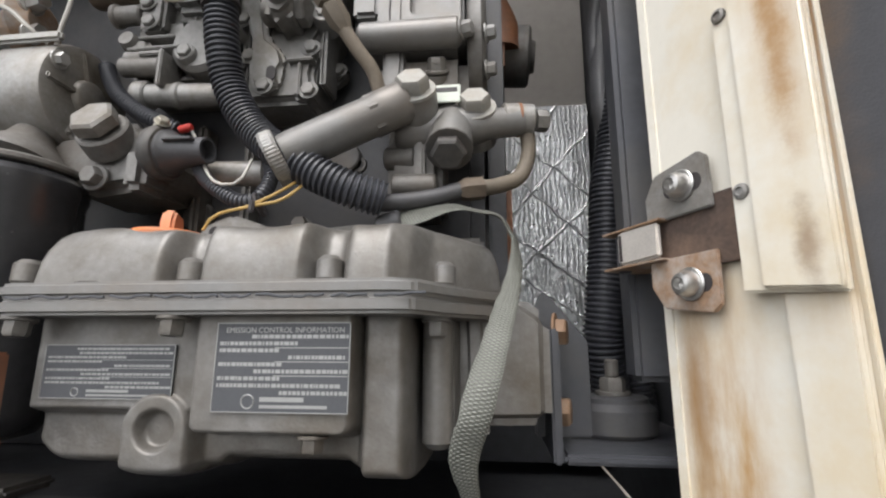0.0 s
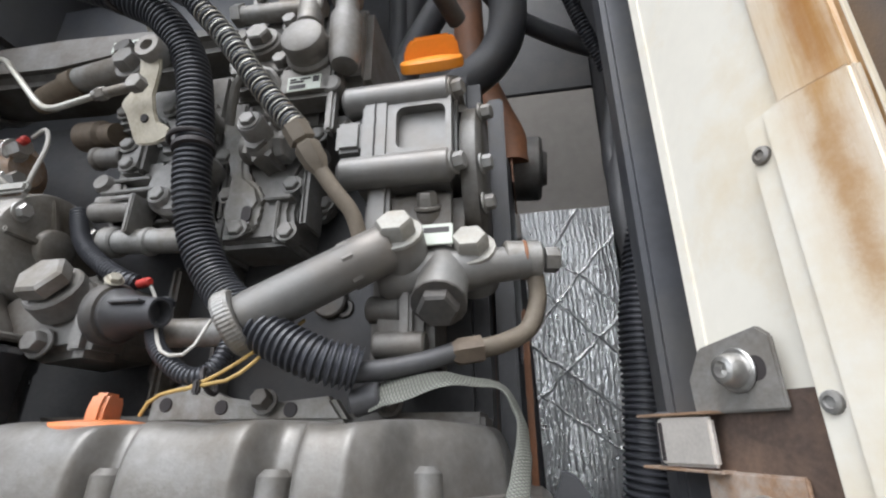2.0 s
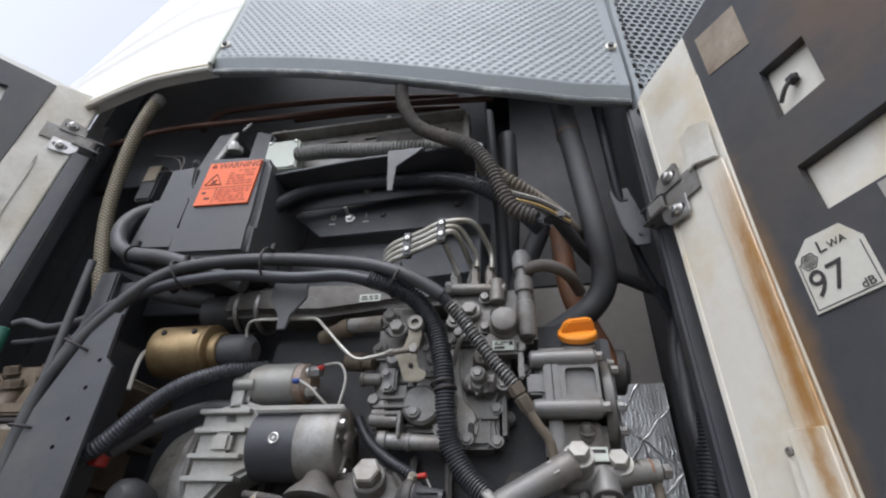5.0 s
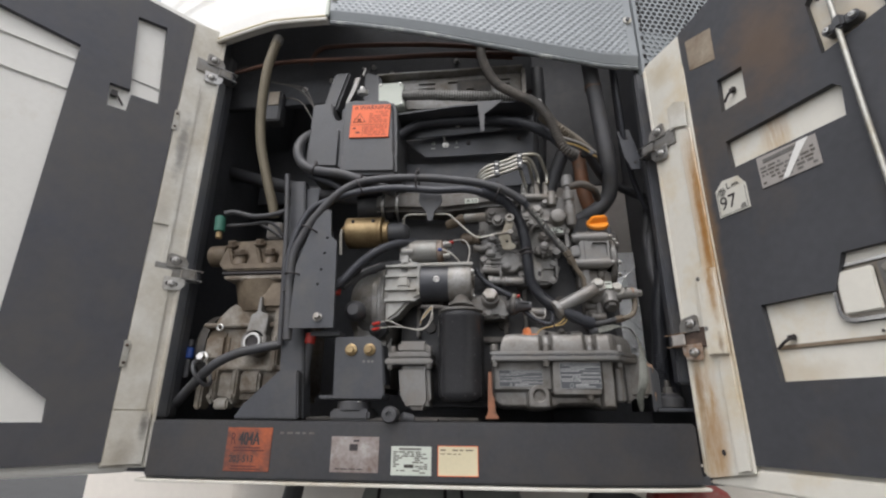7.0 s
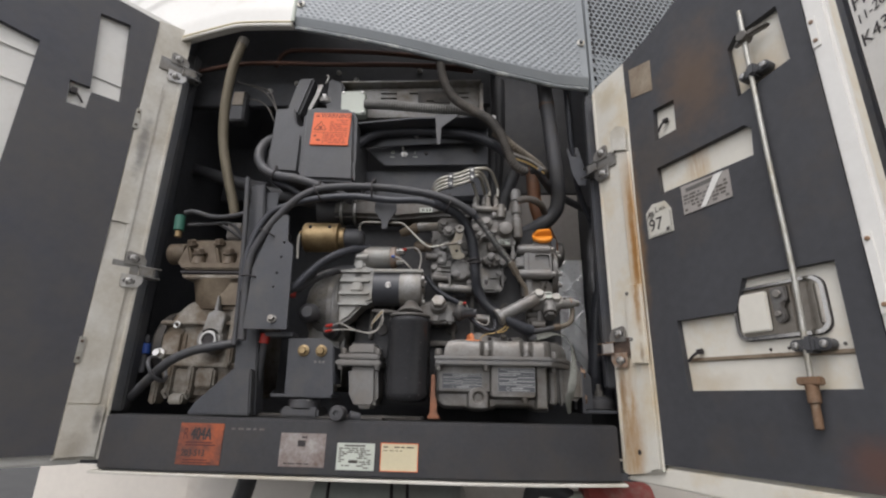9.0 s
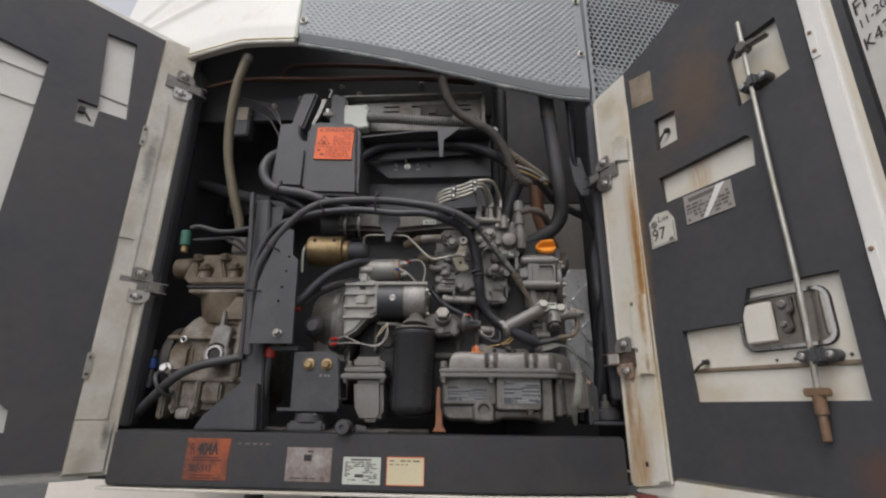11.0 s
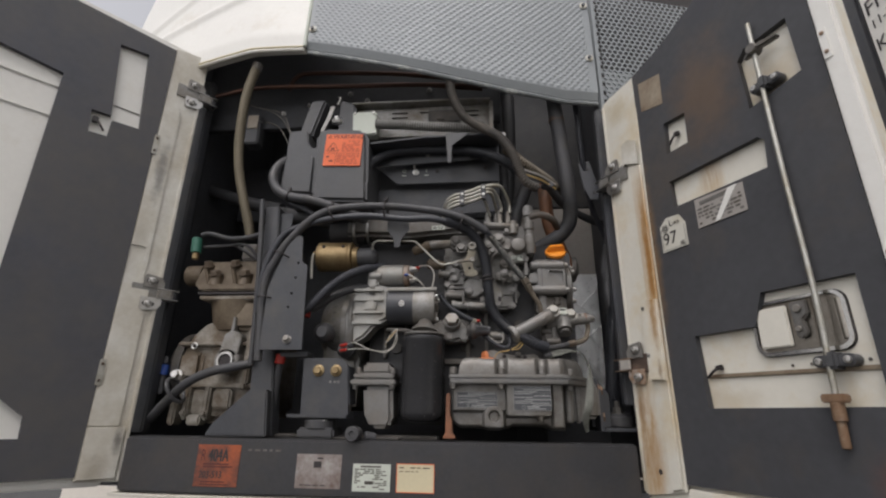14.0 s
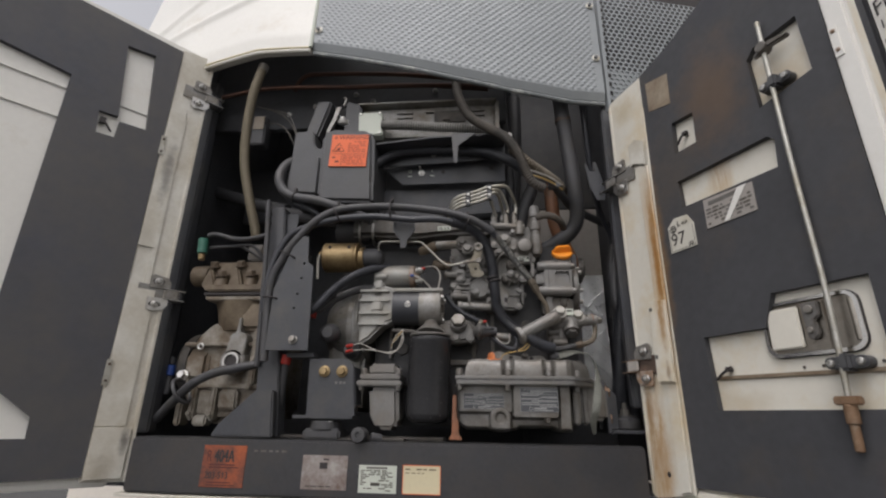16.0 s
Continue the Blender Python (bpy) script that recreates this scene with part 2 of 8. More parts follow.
def streaked_material(name, x0, x1, z0, z1, stretch, least=0.1, most=0.85, soft=0.018):
    """White paint with rust runs inside a strip of local x and z."""
    m = mat(name, (0.70, 0.67, 0.59), 0.42, 0.0, 0.05, 9, 0.08, 200, (0.60, 0.47, 0.27), 0.27)
    N, K = m.node_tree.nodes, m.node_tree.links
    bs = N["Principled BSDF"]
    old = bs.inputs["Base Color"].links[0].from_socket
    tc, sep, mp, n = (N.new("ShaderNode" + s) for s in ("TexCoord", "SeparateXYZ", "Mapping", "TexNoise"))
    mp.inputs["Scale"].default_value = stretch
    n.inputs["Detail"].default_value, n.inputs["Roughness"].default_value = 6, 0.65
    K.new(tc.outputs["Object"], sep.inputs[0]), K.new(tc.outputs["Object"], mp.inputs[0]), K.new(mp.outputs[0], n.inputs["Vector"])

    def bell(sock, lo, hi, soft):
        out = []
        for a, b in ((lo, lo + soft), (hi, hi - soft)):
            r = N.new("ShaderNodeMapRange")
            r.inputs[1].default_value, r.inputs[2].default_value = a, b
            K.new(sock, r.inputs[0])
            out.append(r.outputs[0])
        return out

    fac = n.outputs["Fac"]
    r = N.new("ShaderNodeMapRange")
    r.inputs[1].default_value, r.inputs[2].default_value, r.inputs[3].default_value = 0.3, 0.7, least
    r.inputs[4].default_value = most
    K.new(fac, r.inputs[0])
    fac = r.outputs[0]
    for s in bell(sep.outputs[0], x0, x1, soft) + bell(sep.outputs[2], z0, z1, 0.12):
        mul = N.new("ShaderNodeMath")
        mul.operation = "MULTIPLY"
        K.new(fac, mul.inputs[0]), K.new(s, mul.inputs[1])
        fac = mul.outputs[0]
    x = N.new("ShaderNodeMix")
    x.data_type = "RGBA"
    x.inputs[7].default_value = (0.40, 0.205, 0.04, 1)
    K.new(fac, x.inputs[0]), K.new(old, x.inputs[6]), K.new(x.outputs[2], bs.inputs["Base Color"])
    return m


M["edge"] = mat("chipped_edge_paint", (0.20, 0.215, 0.22), 0.5, 0.1, 0.2, 40, 0.3, 300, (0.62, 0.62, 0.58), 0.26)
# Near-black: dirt plus the shade of deep gaps, put into the colour.
M["sump"] = mat("dirty_shade_black", (0.030, 0.030, 0.032), 0.5, 0.1, 0.3, 22, 0.4, 300, (0.055, 0.05, 0.046), 0.3)
M["foil"] = mat("foil_facing", (0.92, 0.92, 0.91), 0.30, 0.8, 0.06, 40, 0.25, 700)
M["braid"] = braid_material("grey_braid", (0.21, 0.215, 0.187), 0.3, 190, 0.45, 0.0006)
M["hosebraid"] = braid_material("tan_braid", (0.30, 0.255, 0.175), 0.25, 55, 0.32, 0.0012)
M["flange_r"] = streaked_material("rust_banded_white_paint", 0.012, 0.100, 1.62, 2.15, (60, 60, 4), 0.45, 1.0, 0.036)
M["flange_r"] = blotched_material(M["flange_r"], [((0.046, 0, 1.90), (0.012, 0.1, 0.20), (0.30, 0.125, 0.018), 0.85)], 40)
M["flange_plate"] = streaked_material("rust_edged_white_paint", 0.026, 0.070, 1.70, 2.30, (34, 34, 6), 0.3, 1.0, 0.02)
M["flange_plate"] = blotched_material(M["flange_plate"], [((0.045, 0, 1.77), (0.010, 0.1, 0.08), (0.33, 0.16, 0.03), 0.8), ((0.046, 0, 1.67), (0.008, 0.1, 0.03), (0.2, 0.11, 0.05), 0.7)], 60)
M["flange_low"] = streaked_material("rust_smeared_white_paint", -0.050, 0.016, 1.36, 1.70, (22, 22, 5))
M["panel_r"] = streaked_material("rust_run_white_paint", 0.175, 0.235, 1.93, 2.14, (45, 45, 3))
M["panel_r"] = blotched_material(M["panel_r"], [((0.36, 0, 2.15), (0.07, 0.1, 0.05), (0.45, 0.34, 0.2), 0.5), ((0.16, 0, 1.61), (0.09, 0.1, 0.03), (0.5, 0.42, 0.3), 0.5)])
M["flange_low"] = blotched_material(M["flange_low"], [((0.0, 0, 2.30), (0.05, 0.1, 0.05), (0.46, 0.36, 0.2), 0.55), ((-0.01, 0, 1.50), (0.04, 0.1, 0.10), (0.36, 0.2, 0.08), 0.5), ((-0.03, 0, 1.60), (0.018, 0.1, 0.10), (0.27, 0.15, 0.06), 0.8)])
# Base darker than the left foam, its weaker sky light painted in; brown stains.
M["foam_brown"] = mat("brown_stained_foam", (0.050, 0.051, 0.056), 0.7, 0.0, 0.2, 7, 0.4, 900, (0.08, 0.066, 0.054), 0.25)
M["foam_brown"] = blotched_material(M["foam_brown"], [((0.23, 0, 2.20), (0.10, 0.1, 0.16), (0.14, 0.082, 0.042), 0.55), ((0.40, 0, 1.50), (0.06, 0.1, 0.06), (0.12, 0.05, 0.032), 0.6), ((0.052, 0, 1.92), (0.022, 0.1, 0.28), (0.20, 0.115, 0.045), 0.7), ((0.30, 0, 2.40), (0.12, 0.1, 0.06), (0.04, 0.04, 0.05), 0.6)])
M["sill"] = mat("grimy_black_beam_paint", (0.036, 0.036, 0.039), 0.45, 0.0, 0.25, 12, 0.2, 250, (0.055, 0.048, 0.042), 0.3)
M["sill"] = blotched_material(M["sill"], [((0.30, 0, 0.075), (0.14, 0.2, 0.03), (0.085, 0.06, 0.045), 0.7), ((-0.45, 0, 0.09), (0.10, 0.2, 0.03), (0.07, 0.055, 0.045), 0.6), ((0.42, 0, 0.02), (0.10, 0.2, 0.02), (0.075, 0.055, 0.045), 0.6)])
M["r404"] = blotched_material(M["r404"], [((-0.043, 0, 0.045), (0.010, 0.1, 0.05), (0.05, 0.03, 0.027), 0.85), ((0.035, 0, 0.0), (0.03, 0.1, 0.008), (0.07, 0.035, 0.03), 0.4)], 60)
M["silverlabel"] = blotched_material(M["silverlabel"], [((0.028, 0, 0.02), (0.022, 0.1, 0.028), (0.10, 0.05, 0.032), 0.85), ((-0.03, 0, 0.004), (0.02, 0.1, 0.006), (0.2, 0.12, 0.08), 0.6)], 50)
M["white_dirty"] = blotched_material(mat("grubby_white_paint", (0.66, 0.64, 0.58), 0.42, 0.0, 0.08, 9, 0.1, 200, (0.44, 0.39, 0.30), 0.34), [((-0.005, 0, 2.17), (0.018, 0.1, 0.12), (0.17, 0.16, 0.15), 0.75), ((0.0, 0, 1.46), (0.03, 0.1, 0.05), (0.3, 0.26, 0.2), 0.6), ((-0.02, 0, 1.99), (0.03, 0.1, 0.05), (0.45, 0.42, 0.36), 0.6), ((0.03, 0, 1.52), (0.012, 0.1, 0.04), (0.12, 0.11, 0.1), 0.8), ((-0.40, 0, 1.95), (0.05, 0.1, 0.012), (0.25, 0.23, 0.2), 0.7)], 55)

# ---- shapes ----
ORIGIN = {}


def thing(name, at, label, category, group="", kind="", off=(0, 0, 0)):
    """A top-level Empty at the thing's base. Its parts are built in world coordinates."""
    ob = new(name)
    ob.empty_display_size = 0.02
    m = at if isinstance(at, Matrix) else Matrix.Translation(at)
    ob.matrix_basis = Matrix.Translation(off) @ m
    ORIGIN[ob] = Matrix.Identity(4) if isinstance(at, Matrix) else m.inverted()
    return tagged(ob, label, category, group, kind)


def part(name, bm, material, parent=None, label="", smooth=38):
    me = bpy.data.meshes.new(name)
    bmesh.ops.recalc_face_normals(bm, faces=bm.faces)
    bm.to_mesh(me)
    bm.free()
    me.polygons.foreach_set("use_smooth", [True] * len(me.polygons))
    me.set_sharp_from_angle(angle=radians(smooth))
    me.materials.append(M[material] if isinstance(material, str) else material)
    ob = new(name, me)
    if parent:
        ob.parent = parent
        ob.matrix_parent_inverse = ORIGIN.get(parent, Matrix.Identity(4))
    return tagged(ob, label)


def single(name, bm, material, label, category, group="", kind="", smooth=38, off=(0, 0, 0)):
    ob = part(name, bm, material, None, "", smooth)
    ob.location = off
    return tagged(ob, label, category, group, kind)


def BM():
    return bmesh.new()


def put(bm, tmp, bevel=0.0, segs=2, m=None):
    if bevel:
        bmesh.ops.recalc_face_normals(tmp, faces=tmp.faces)
        es = [e for e in tmp.edges if len(e.link_faces) == 2 and e.calc_face_angle(0) > 0.5]
        bmesh.ops.bevel(tmp, geom=es, offset=bevel, segments=segs, affect="EDGES", clamp_overlap=True)
    if m:
        bmesh.ops.transform(tmp, matrix=m, verts=tmp.verts)
    me = bpy.data.meshes.new("tmp")
    tmp.to_mesh(me)
    tmp.free()
    bm.from_mesh(me)
    bpy.data.meshes.remove(me)
    return bm


def box(bm, x0, x1, y0, y1, z0, z1, bevel=0.002, m=None, segs=2):
    t = bmesh.new()
    bmesh.ops.create_cube(t, size=1, matrix=Matrix.LocRotScale(((x0 + x1) / 2, (y0 + y1) / 2, (z0 + z1) / 2), None, (abs(x1 - x0), abs(y1 - y0), abs(z1 - z0))))
    return put(bm, t, bevel, segs, m)


def prism(bm, xz, y0, y1, bevel=0.002, m=None, segs=2):
    """A polygon in x and z, thick from y0 to y1."""
    t = bmesh.new()
    a = [t.verts.new((x, y0, z)) for x, z in xz]
    b = [t.verts.new((x, y1, z)) for x, z in xz]
    t.faces.new(a), t.faces.new(b[::-1])
    for i in range(len(a)):
        j = (i + 1) % len(a)
        t.faces.new((a[j], a[i], b[i], b[j]))
    return put(bm, t, bevel, segs, m)


def frame_to(p, q):
    d = Vector(q) - Vector(p)
    return Matrix.Translation(p) @ d.to_track_quat("Z", "Y").to_matrix().to_4x4(), d.length


def lathe(bm, p, q, profile, seg=24, m=None):
    """profile: pairs of radius and share of the way from p to q (in metres along it)."""
    mm, _ = frame_to(p, q)
    t = bmesh.new()
    rings = []
    for r, h in profile:
        rings.append([t.verts.new((r * math.cos(2 * math.pi * i / seg), r * math.sin(2 * math.pi * i / seg), h)) for i in range(seg)])
    for a, b in zip(rings, rings[1:]):
        for i in range(seg):
            t.faces.new((a[i], a[(i + 1) % seg], b[(i + 1) % seg], b[i]))
    t.faces.new(rings[0][::-1]), t.faces.new(rings[-1])
    return put(bm, t, 0, 2, (m @ mm) if m else mm)


def cyl(bm, p, q, r, r2=None, seg=20, edge=0.0015, m=None):
    r2 = r if r2 is None else r2
    L = (Vector(q) - Vector(p)).length
    e = min(edge, r * 0.4, r2 * 0.4, L * 0.3)
    return lathe(bm, p, q, [(r - e, 0), (r, e), (r2, L - e), (r2 - e, L)], seg, m)


def hexbolt(bm, c, d, r, h, washer=True, m=None):
    """A hexagon head at c that points along d."""
    c, d = Vector(c), Vector(d).normalized()
    if washer:
        cyl(bm, c, c + d * h * 0.22, r * 1.35, seg=16, edge=0.0004, m=m)
    lathe(bm, c, c + d * h, [(r, h * 0.2), (r, h * 0.85), (r * 0.86, h)], 6, m)
    return bm


def screw(bm, c, d, r, m=None):
    c, d = Vector(c), Vector(d).normalized()
    lathe(bm, c, c + d, [(r, 0), (r, r * 0.35), (r * 0.75, r * 0.7), (r * 0.35, r * 0.75), (r * 0.3, r * 0.35)], 14, m)
    return bm


def smooth_path(pts, ds):
    P = [Vector(p) for p in pts]
    P = [P[0] * 2 - P[1]] + P + [P[-1] * 2 - P[-2]]
    fine = []
    for i in range(1, len(P) - 2):
        for k in range(24):
            u = k / 24
            a, b, c, d = P[i - 1], P[i], P[i + 1], P[i + 2]
            fine.append(0.5 * ((2 * b) + (c - a) * u + (2 * a - 5 * b + 4 * c - d) * u * u + (3 * b - a - 3 * c + d) * u ** 3))
    fine.append(P[-2])
    out, need = [fine[0]], ds
    for a, b in zip(fine, fine[1:]):
        L = (b - a).length
        while L > 1e-9 and need <= L:
            a = a + (b - a) * (need / L)
            L -= need
            need = ds
            out.append(a.copy())
        need -= L
    out.append(fine[-1])
    return out


def sweep(bm, pts, r, seg=10, ds=0.008, rib=None, flat=None, side=(0, 0, 1), fray=None):
    """A tube along a smooth curve; rib: pitch and depth of corrugation; flat: half width and half thickness of a ribbon; fray: its width along the way, with ragged edges."""
    if rib:
        ds = rib[0] / 4
    P = smooth_path(pts, ds)
    if len(P) > 2 and (P[-1] - P[-2]).length < ds * 0.3:
        P.pop(-2)
    t = bmesh.new()
    uv = t.loops.layers.uv.new("UVMap")
    n = None
    rings = []
    run = 0.0
    for i, p in enumerate(P):
        d = (P[min(i + 1, len(P) - 1)] - P[max(i - 1, 0)]).normalized()
        if isinstance(side, list):
            q = i / (len(P) - 1) * (len(side) - 1)
            k0 = min(int(q), len(side) - 2)
            n = Vector(side[k0]).lerp(Vector(side[k0 + 1]), q - k0)
        elif n is None:
            n = Vector(side)
        n = (n - d * n.dot(d))
        n = n.normalized() if n.length > 1e-6 else d.orthogonal().normalized()
        b = d.cross(n)
        rr = r
        if rib:
            rr = r - (rib[1] if i % 4 >= 2 else 0)
        if i:
            run += (p - P[i - 1]).length
        ring = []
        wide = flat[0] if flat else 0
        if fray:
            wide *= interp(i / (len(P) - 1) * (len(fray) - 1), list(enumerate(fray))) * (1 + 0.12 * noise.noise((i * 0.37, 0.5, 3)))
            p = p + b * 0.0012 * noise.noise((i * 0.21, 7.5, 1))
        for k in range(seg):
            a = 2 * math.pi * k / seg
            ca, sa = math.cos(a), math.sin(a)
            o = (n * ca * rr + b * sa * rr) if not flat else (n * ca * wide + b * sa * flat[1])
            ring.append(t.verts.new(p + o))
        rings.append((ring, run))
    for (a, u0), (c, u1) in zip(rings, rings[1:]):
        for k in range(seg):
            f = t.faces.new((a[k], a[(k + 1) % seg], c[(k + 1) % seg], c[k]))
            w = (flat[0] * 2 if flat else r * 3.14)
            for l, (u, v) in zip(f.loops, ((u0, k), (u0, k + 1), (u1, k + 1), (u1, k))):
                l[uv].uv = (u, v / seg * w * 2)
    t.faces.new(rings[0][0][::-1]), t.faces.new(rings[-1][0])
    return put(bm, t)


def sheet_with_holes(bm, outer, holes, y0, y1, m=None):
    """A sheet in x and z with openings through it."""
    from mathutils.geometry import tessellate_polygon
    loops = [[Vector((x, z, 0)) for x, z in loop] for loop in (outer, *holes)]
    flat = [v for l in loops for v in l]
    t = bmesh.new()
    a = [t.verts.new((v.x, y0, v.y)) for v in flat]
    b = [t.verts.new((v.x, y1, v.y)) for v in flat]
    for tri in tessellate_polygon(loops):
        t.faces.new([a[i] for i in tri]), t.faces.new([b[i] for i in reversed(tri)])
    k = 0
    for l in loops:
        for i in range(len(l)):
            j = (i + 1) % len(l)
            t.faces.new((a[k + i], a[k + j], b[k + j], b[k + i]))
        k += len(l)
    return put(bm, t, 0, 2, m)


def rounded(x0, x1, z0, z1, r, n=4):
    out = []
    for cx, cz, a0 in ((x1 - r, z1 - r, 0), (x0 + r, z1 - r, 90), (x0 + r, z0 + r, 180), (x1 - r, z0 + r, 270)):
        out += [(cx + r * math.cos(radians(a0 + 90 * i / n)), cz + r * math.sin(radians(a0 + 90 * i / n))) for i in range(n + 1)]
    return out


def ring(bm, c, d, R, r, seg=24, m=None):
    mm, _ = frame_to(c, Vector(c) + Vector(d))
    t = bmesh.new()
    g = [[t.verts.new(((R + r * math.cos(b)) * math.cos(a), (R + r * math.cos(b)) * math.sin(a), r * math.sin(b))) for b in [2 * math.pi * j / 8 for j in range(8)]] for a in [2 * math.pi * i / seg for i in range(seg)]]
    for i in range(seg):
        for j in range(8):
            t.faces.new((g[i][j], g[(i + 1) % seg][j], g[(i + 1) % seg][(j + 1) % 8], g[i][(j + 1) % 8]))
    return put(bm, t, 0, 2, (m @ mm) if m else mm)


def words(name, text, size, m, material, parent, squeeze=1.0, thick=0.0002):
    """Lettering as a mesh; m: the pose of its lower left corner, x along the line, y up."""
    cu = bpy.data.curves.new(name, "FONT")
    cu.body, cu.size, cu.extrude = text, size, thick
    cu.resolution_u = 3
    tmp = bpy.data.objects.new(name, cu)
    scene.collection.objects.link(tmp)
    me = bpy.data.meshes.new_from_object(tmp.evaluated_get(bpy.context.evaluated_depsgraph_get()))
    bpy.data.objects.remove(tmp)
    me.transform(m @ Matrix.Diagonal((squeeze, 1, 1, 1)))
    me.materials.clear()
    me.materials.append(M[material])
    ob = new(name, me)
    if parent:
        ob.parent = parent
        ob.matrix_parent_inverse = ORIGIN.get(parent, Matrix.Identity(4))
    return ob


def facing(x, y, z):
    """The pose of lettering on an upright face that looks along -y."""
    return pose(x, y, z, 90)


def bars(bm, x0, x1, z0, z1, rows, y, fill=0.85, th=0.0003, seed=3, m=None):
    """Lines of writing that cannot be read, as thin bars."""
    rnd = random.Random(seed)
    dz = (z1 - z0) / rows
    for i in range(rows):
        z = z1 - (i + 0.5) * dz
        x = x0
        while x < x1 - 0.004:
            w = rnd.uniform(0.004, 0.014)
            e = min(x + w, x1)
            if rnd.random() < fill:
                box(bm, x, e, y - th, y, z - dz * 0.3, z + dz * 0.3, 0, m)
            x = e + rnd.uniform(0.0015, 0.004)
    return bm


def prism_xy(bm, xy, z0, z1, bevel=0.002, segs=2, lean=0.0):
    """A polygon in x and y, tall from z0 to z1; lean: how far the top moves back."""
    t = bmesh.new()
    a = [t.verts.new((x, y, z0)) for x, y in xy]
    b = [t.verts.new((x, y + (lean if y < 0.05 else 0), z1)) for x, y in xy]
    t.faces.new(a[::-1]), t.faces.new(b)
    for i in range(len(a)):
        j = (i + 1) % len(a)
        t.faces.new((a[i], a[j], b[j], b[i]))
    return put(bm, t, bevel, segs)


def each(name, material, parent, *makers, label=""):
    """One part for each maker."""
    out = []
    for f in makers:
        bm = BM()
        f(bm)
        out.append(part(name, bm, material, parent, label))
    return out

# ---- large structure ----
def bulge(x):
    """How far the curved nose of the unit stands forward at x."""
    return -0.035 + 0.2 * (x + 0.1) ** 2


def interp(x, rows):
    for (a, u), (b, v) in zip(rows, rows[1:]):
        if x <= b:
            return u + (v - u) * (x - a) / (b - a)
    return rows[-1][1]


EDGE = [(-1.2, 2.44), (-0.8, 2.50), (-0.52, 2.536), (-0.40, 2.552), (-0.24, 2.538), (-0.075, 2.497), (0.05, 2.467), (0.17, 2.437), (0.32, 2.405), (0.47, 2.385), (0.57, 2.390), (1.3, 2.45)]


def edge_z(x):
    return interp(x, EDGE)


bm = BM()
box(bm, -60, 60, -60, 60, -0.1, 0.0, 0)
single("ground", bm, "asphalt", "dark grey asphalt yard surface", "ground", kind="structure")

sill = thing("sill_beam", (0, 0, 1.42), "black painted steel cross beam under the engine bay", "beam", kind="structure")


def sill_y(x):
    """How far the beam's front face draws back towards its ends."""
    return -0.030 + 0.35 * max(0.0, x - 0.20) ** 2 + 0.30 * max(0.0, -0.36 - x) ** 2


def bowed(bm, x0, x1, front, back, z0, z1, bevel):
    """A bar that follows the bow of the unit's front."""
    xs = [x0 + (x1 - x0) * k / 40 for k in range(41)]
    return prism_xy(bm, [(x, sill_y(x) + front) for x in xs] + [(x1, back), (x0, back)], z0, z1, bevel)


bm = BM()
bowed(bm, -0.520, 0.548, 0.0, 0.05, 1.425, 1.531, 0.004)
part("beam", bm, "sill", sill)
each("worn_stencil", "engine", sill, *[lambda bm, x=x, w=w: box(bm, x, x + w, -0.0306, -0.0298, 1.507, 1.511, 0.0004) for x, w in ((-0.243, 0.008), (-0.229, 0.012), (-0.212, 0.009), (-0.198, 0.007), (-0.185, 0.011))])
bm = BM()
bowed(bm, -0.535, 0.560, -0.004, 0.05, 1.4165, 1.4225, 0.0015)
part("lip", bm, "white_dirty", sill, "worn white bottom lip")

bm = BM()
box(bm, -0.62, 0.62, 0.0505, 0.66, 1.425, 1.44, 0)
box(bm, 0.5495, 0.62, 0.030, 0.0503, 1.425, 1.44, 0)
single("bay_floor", bm, "dark", "dirty black drip tray of the engine bay", "floor", kind="structure")
bm = BM()
box(bm, -0.66, 0.66, 0.62, 0.66, 1.445, 3.0, 0)
single("bay_back_wall", bm, "dark", "black rear wall of the engine bay", "wall", kind="structure")
for nm, x0, x1 in (("bay_side_wall_left", -0.66, -0.62), ("bay_side_wall_right", 0.62, 0.66)):
    bm = BM()
    box(bm, x0, x1, 0.10, 0.198, 1.445, 2.85, 0)
    box(bm, x0, x1, 0.2, 0.617, 1.445, 3.0, 0)
    single(nm, bm, "dark", "black side wall of the engine bay", "wall", kind="structure")
for nm, x0, x1, low, top in (("jamb_left", -0.64, -0.553, 1.535, 2.52), ("jamb_right", 0.549, 0.64, 1.606, 2.37)):
    bm = BM()
    box(bm, x0, x1, 0.068, 0.0985, low, top, 0.004)
    single(nm, bm, "black", "black painted door jamb post", "jamb", kind="structure")
bm = BM()
box(bm, -0.617, 0.30, 0.15, 0.17, 2.40, 2.99, 0.002)
box(bm, -0.60, 0.28, 0.40, 0.42, 2.20, 2.40, 0.002)
single("upper_back_panel", bm, "dark", "black sheet panel behind the pipes", "panel", kind="structure")
bm = BM()
box(bm, 0.34, 0.617, 0.505, 0.52, 1.99, 2.27, 0.002)
single("rear_grey_panel", bm, "greywall", "dusty grey-brown insulated rear panel", "panel", kind="structure")
bm = BM()
box(bm, 0.34, 0.617, 0.505, 0.52, 1.46, 1.987, 0.002)
single("rear_lower_panel", bm, "dark", "black lower rear panel behind the foil", "panel", kind="structure")
# Near-black sheet: the rear panel's shaded top is put into its colour.
bm = BM()
box(bm, 0.34, 0.617, 0.505, 0.52, 2.273, 2.98, 0.002)
single("rear_upper_shade", bm, "sump", "upper rear panel, its shade put into a near-black colour", "panel", kind="structure")

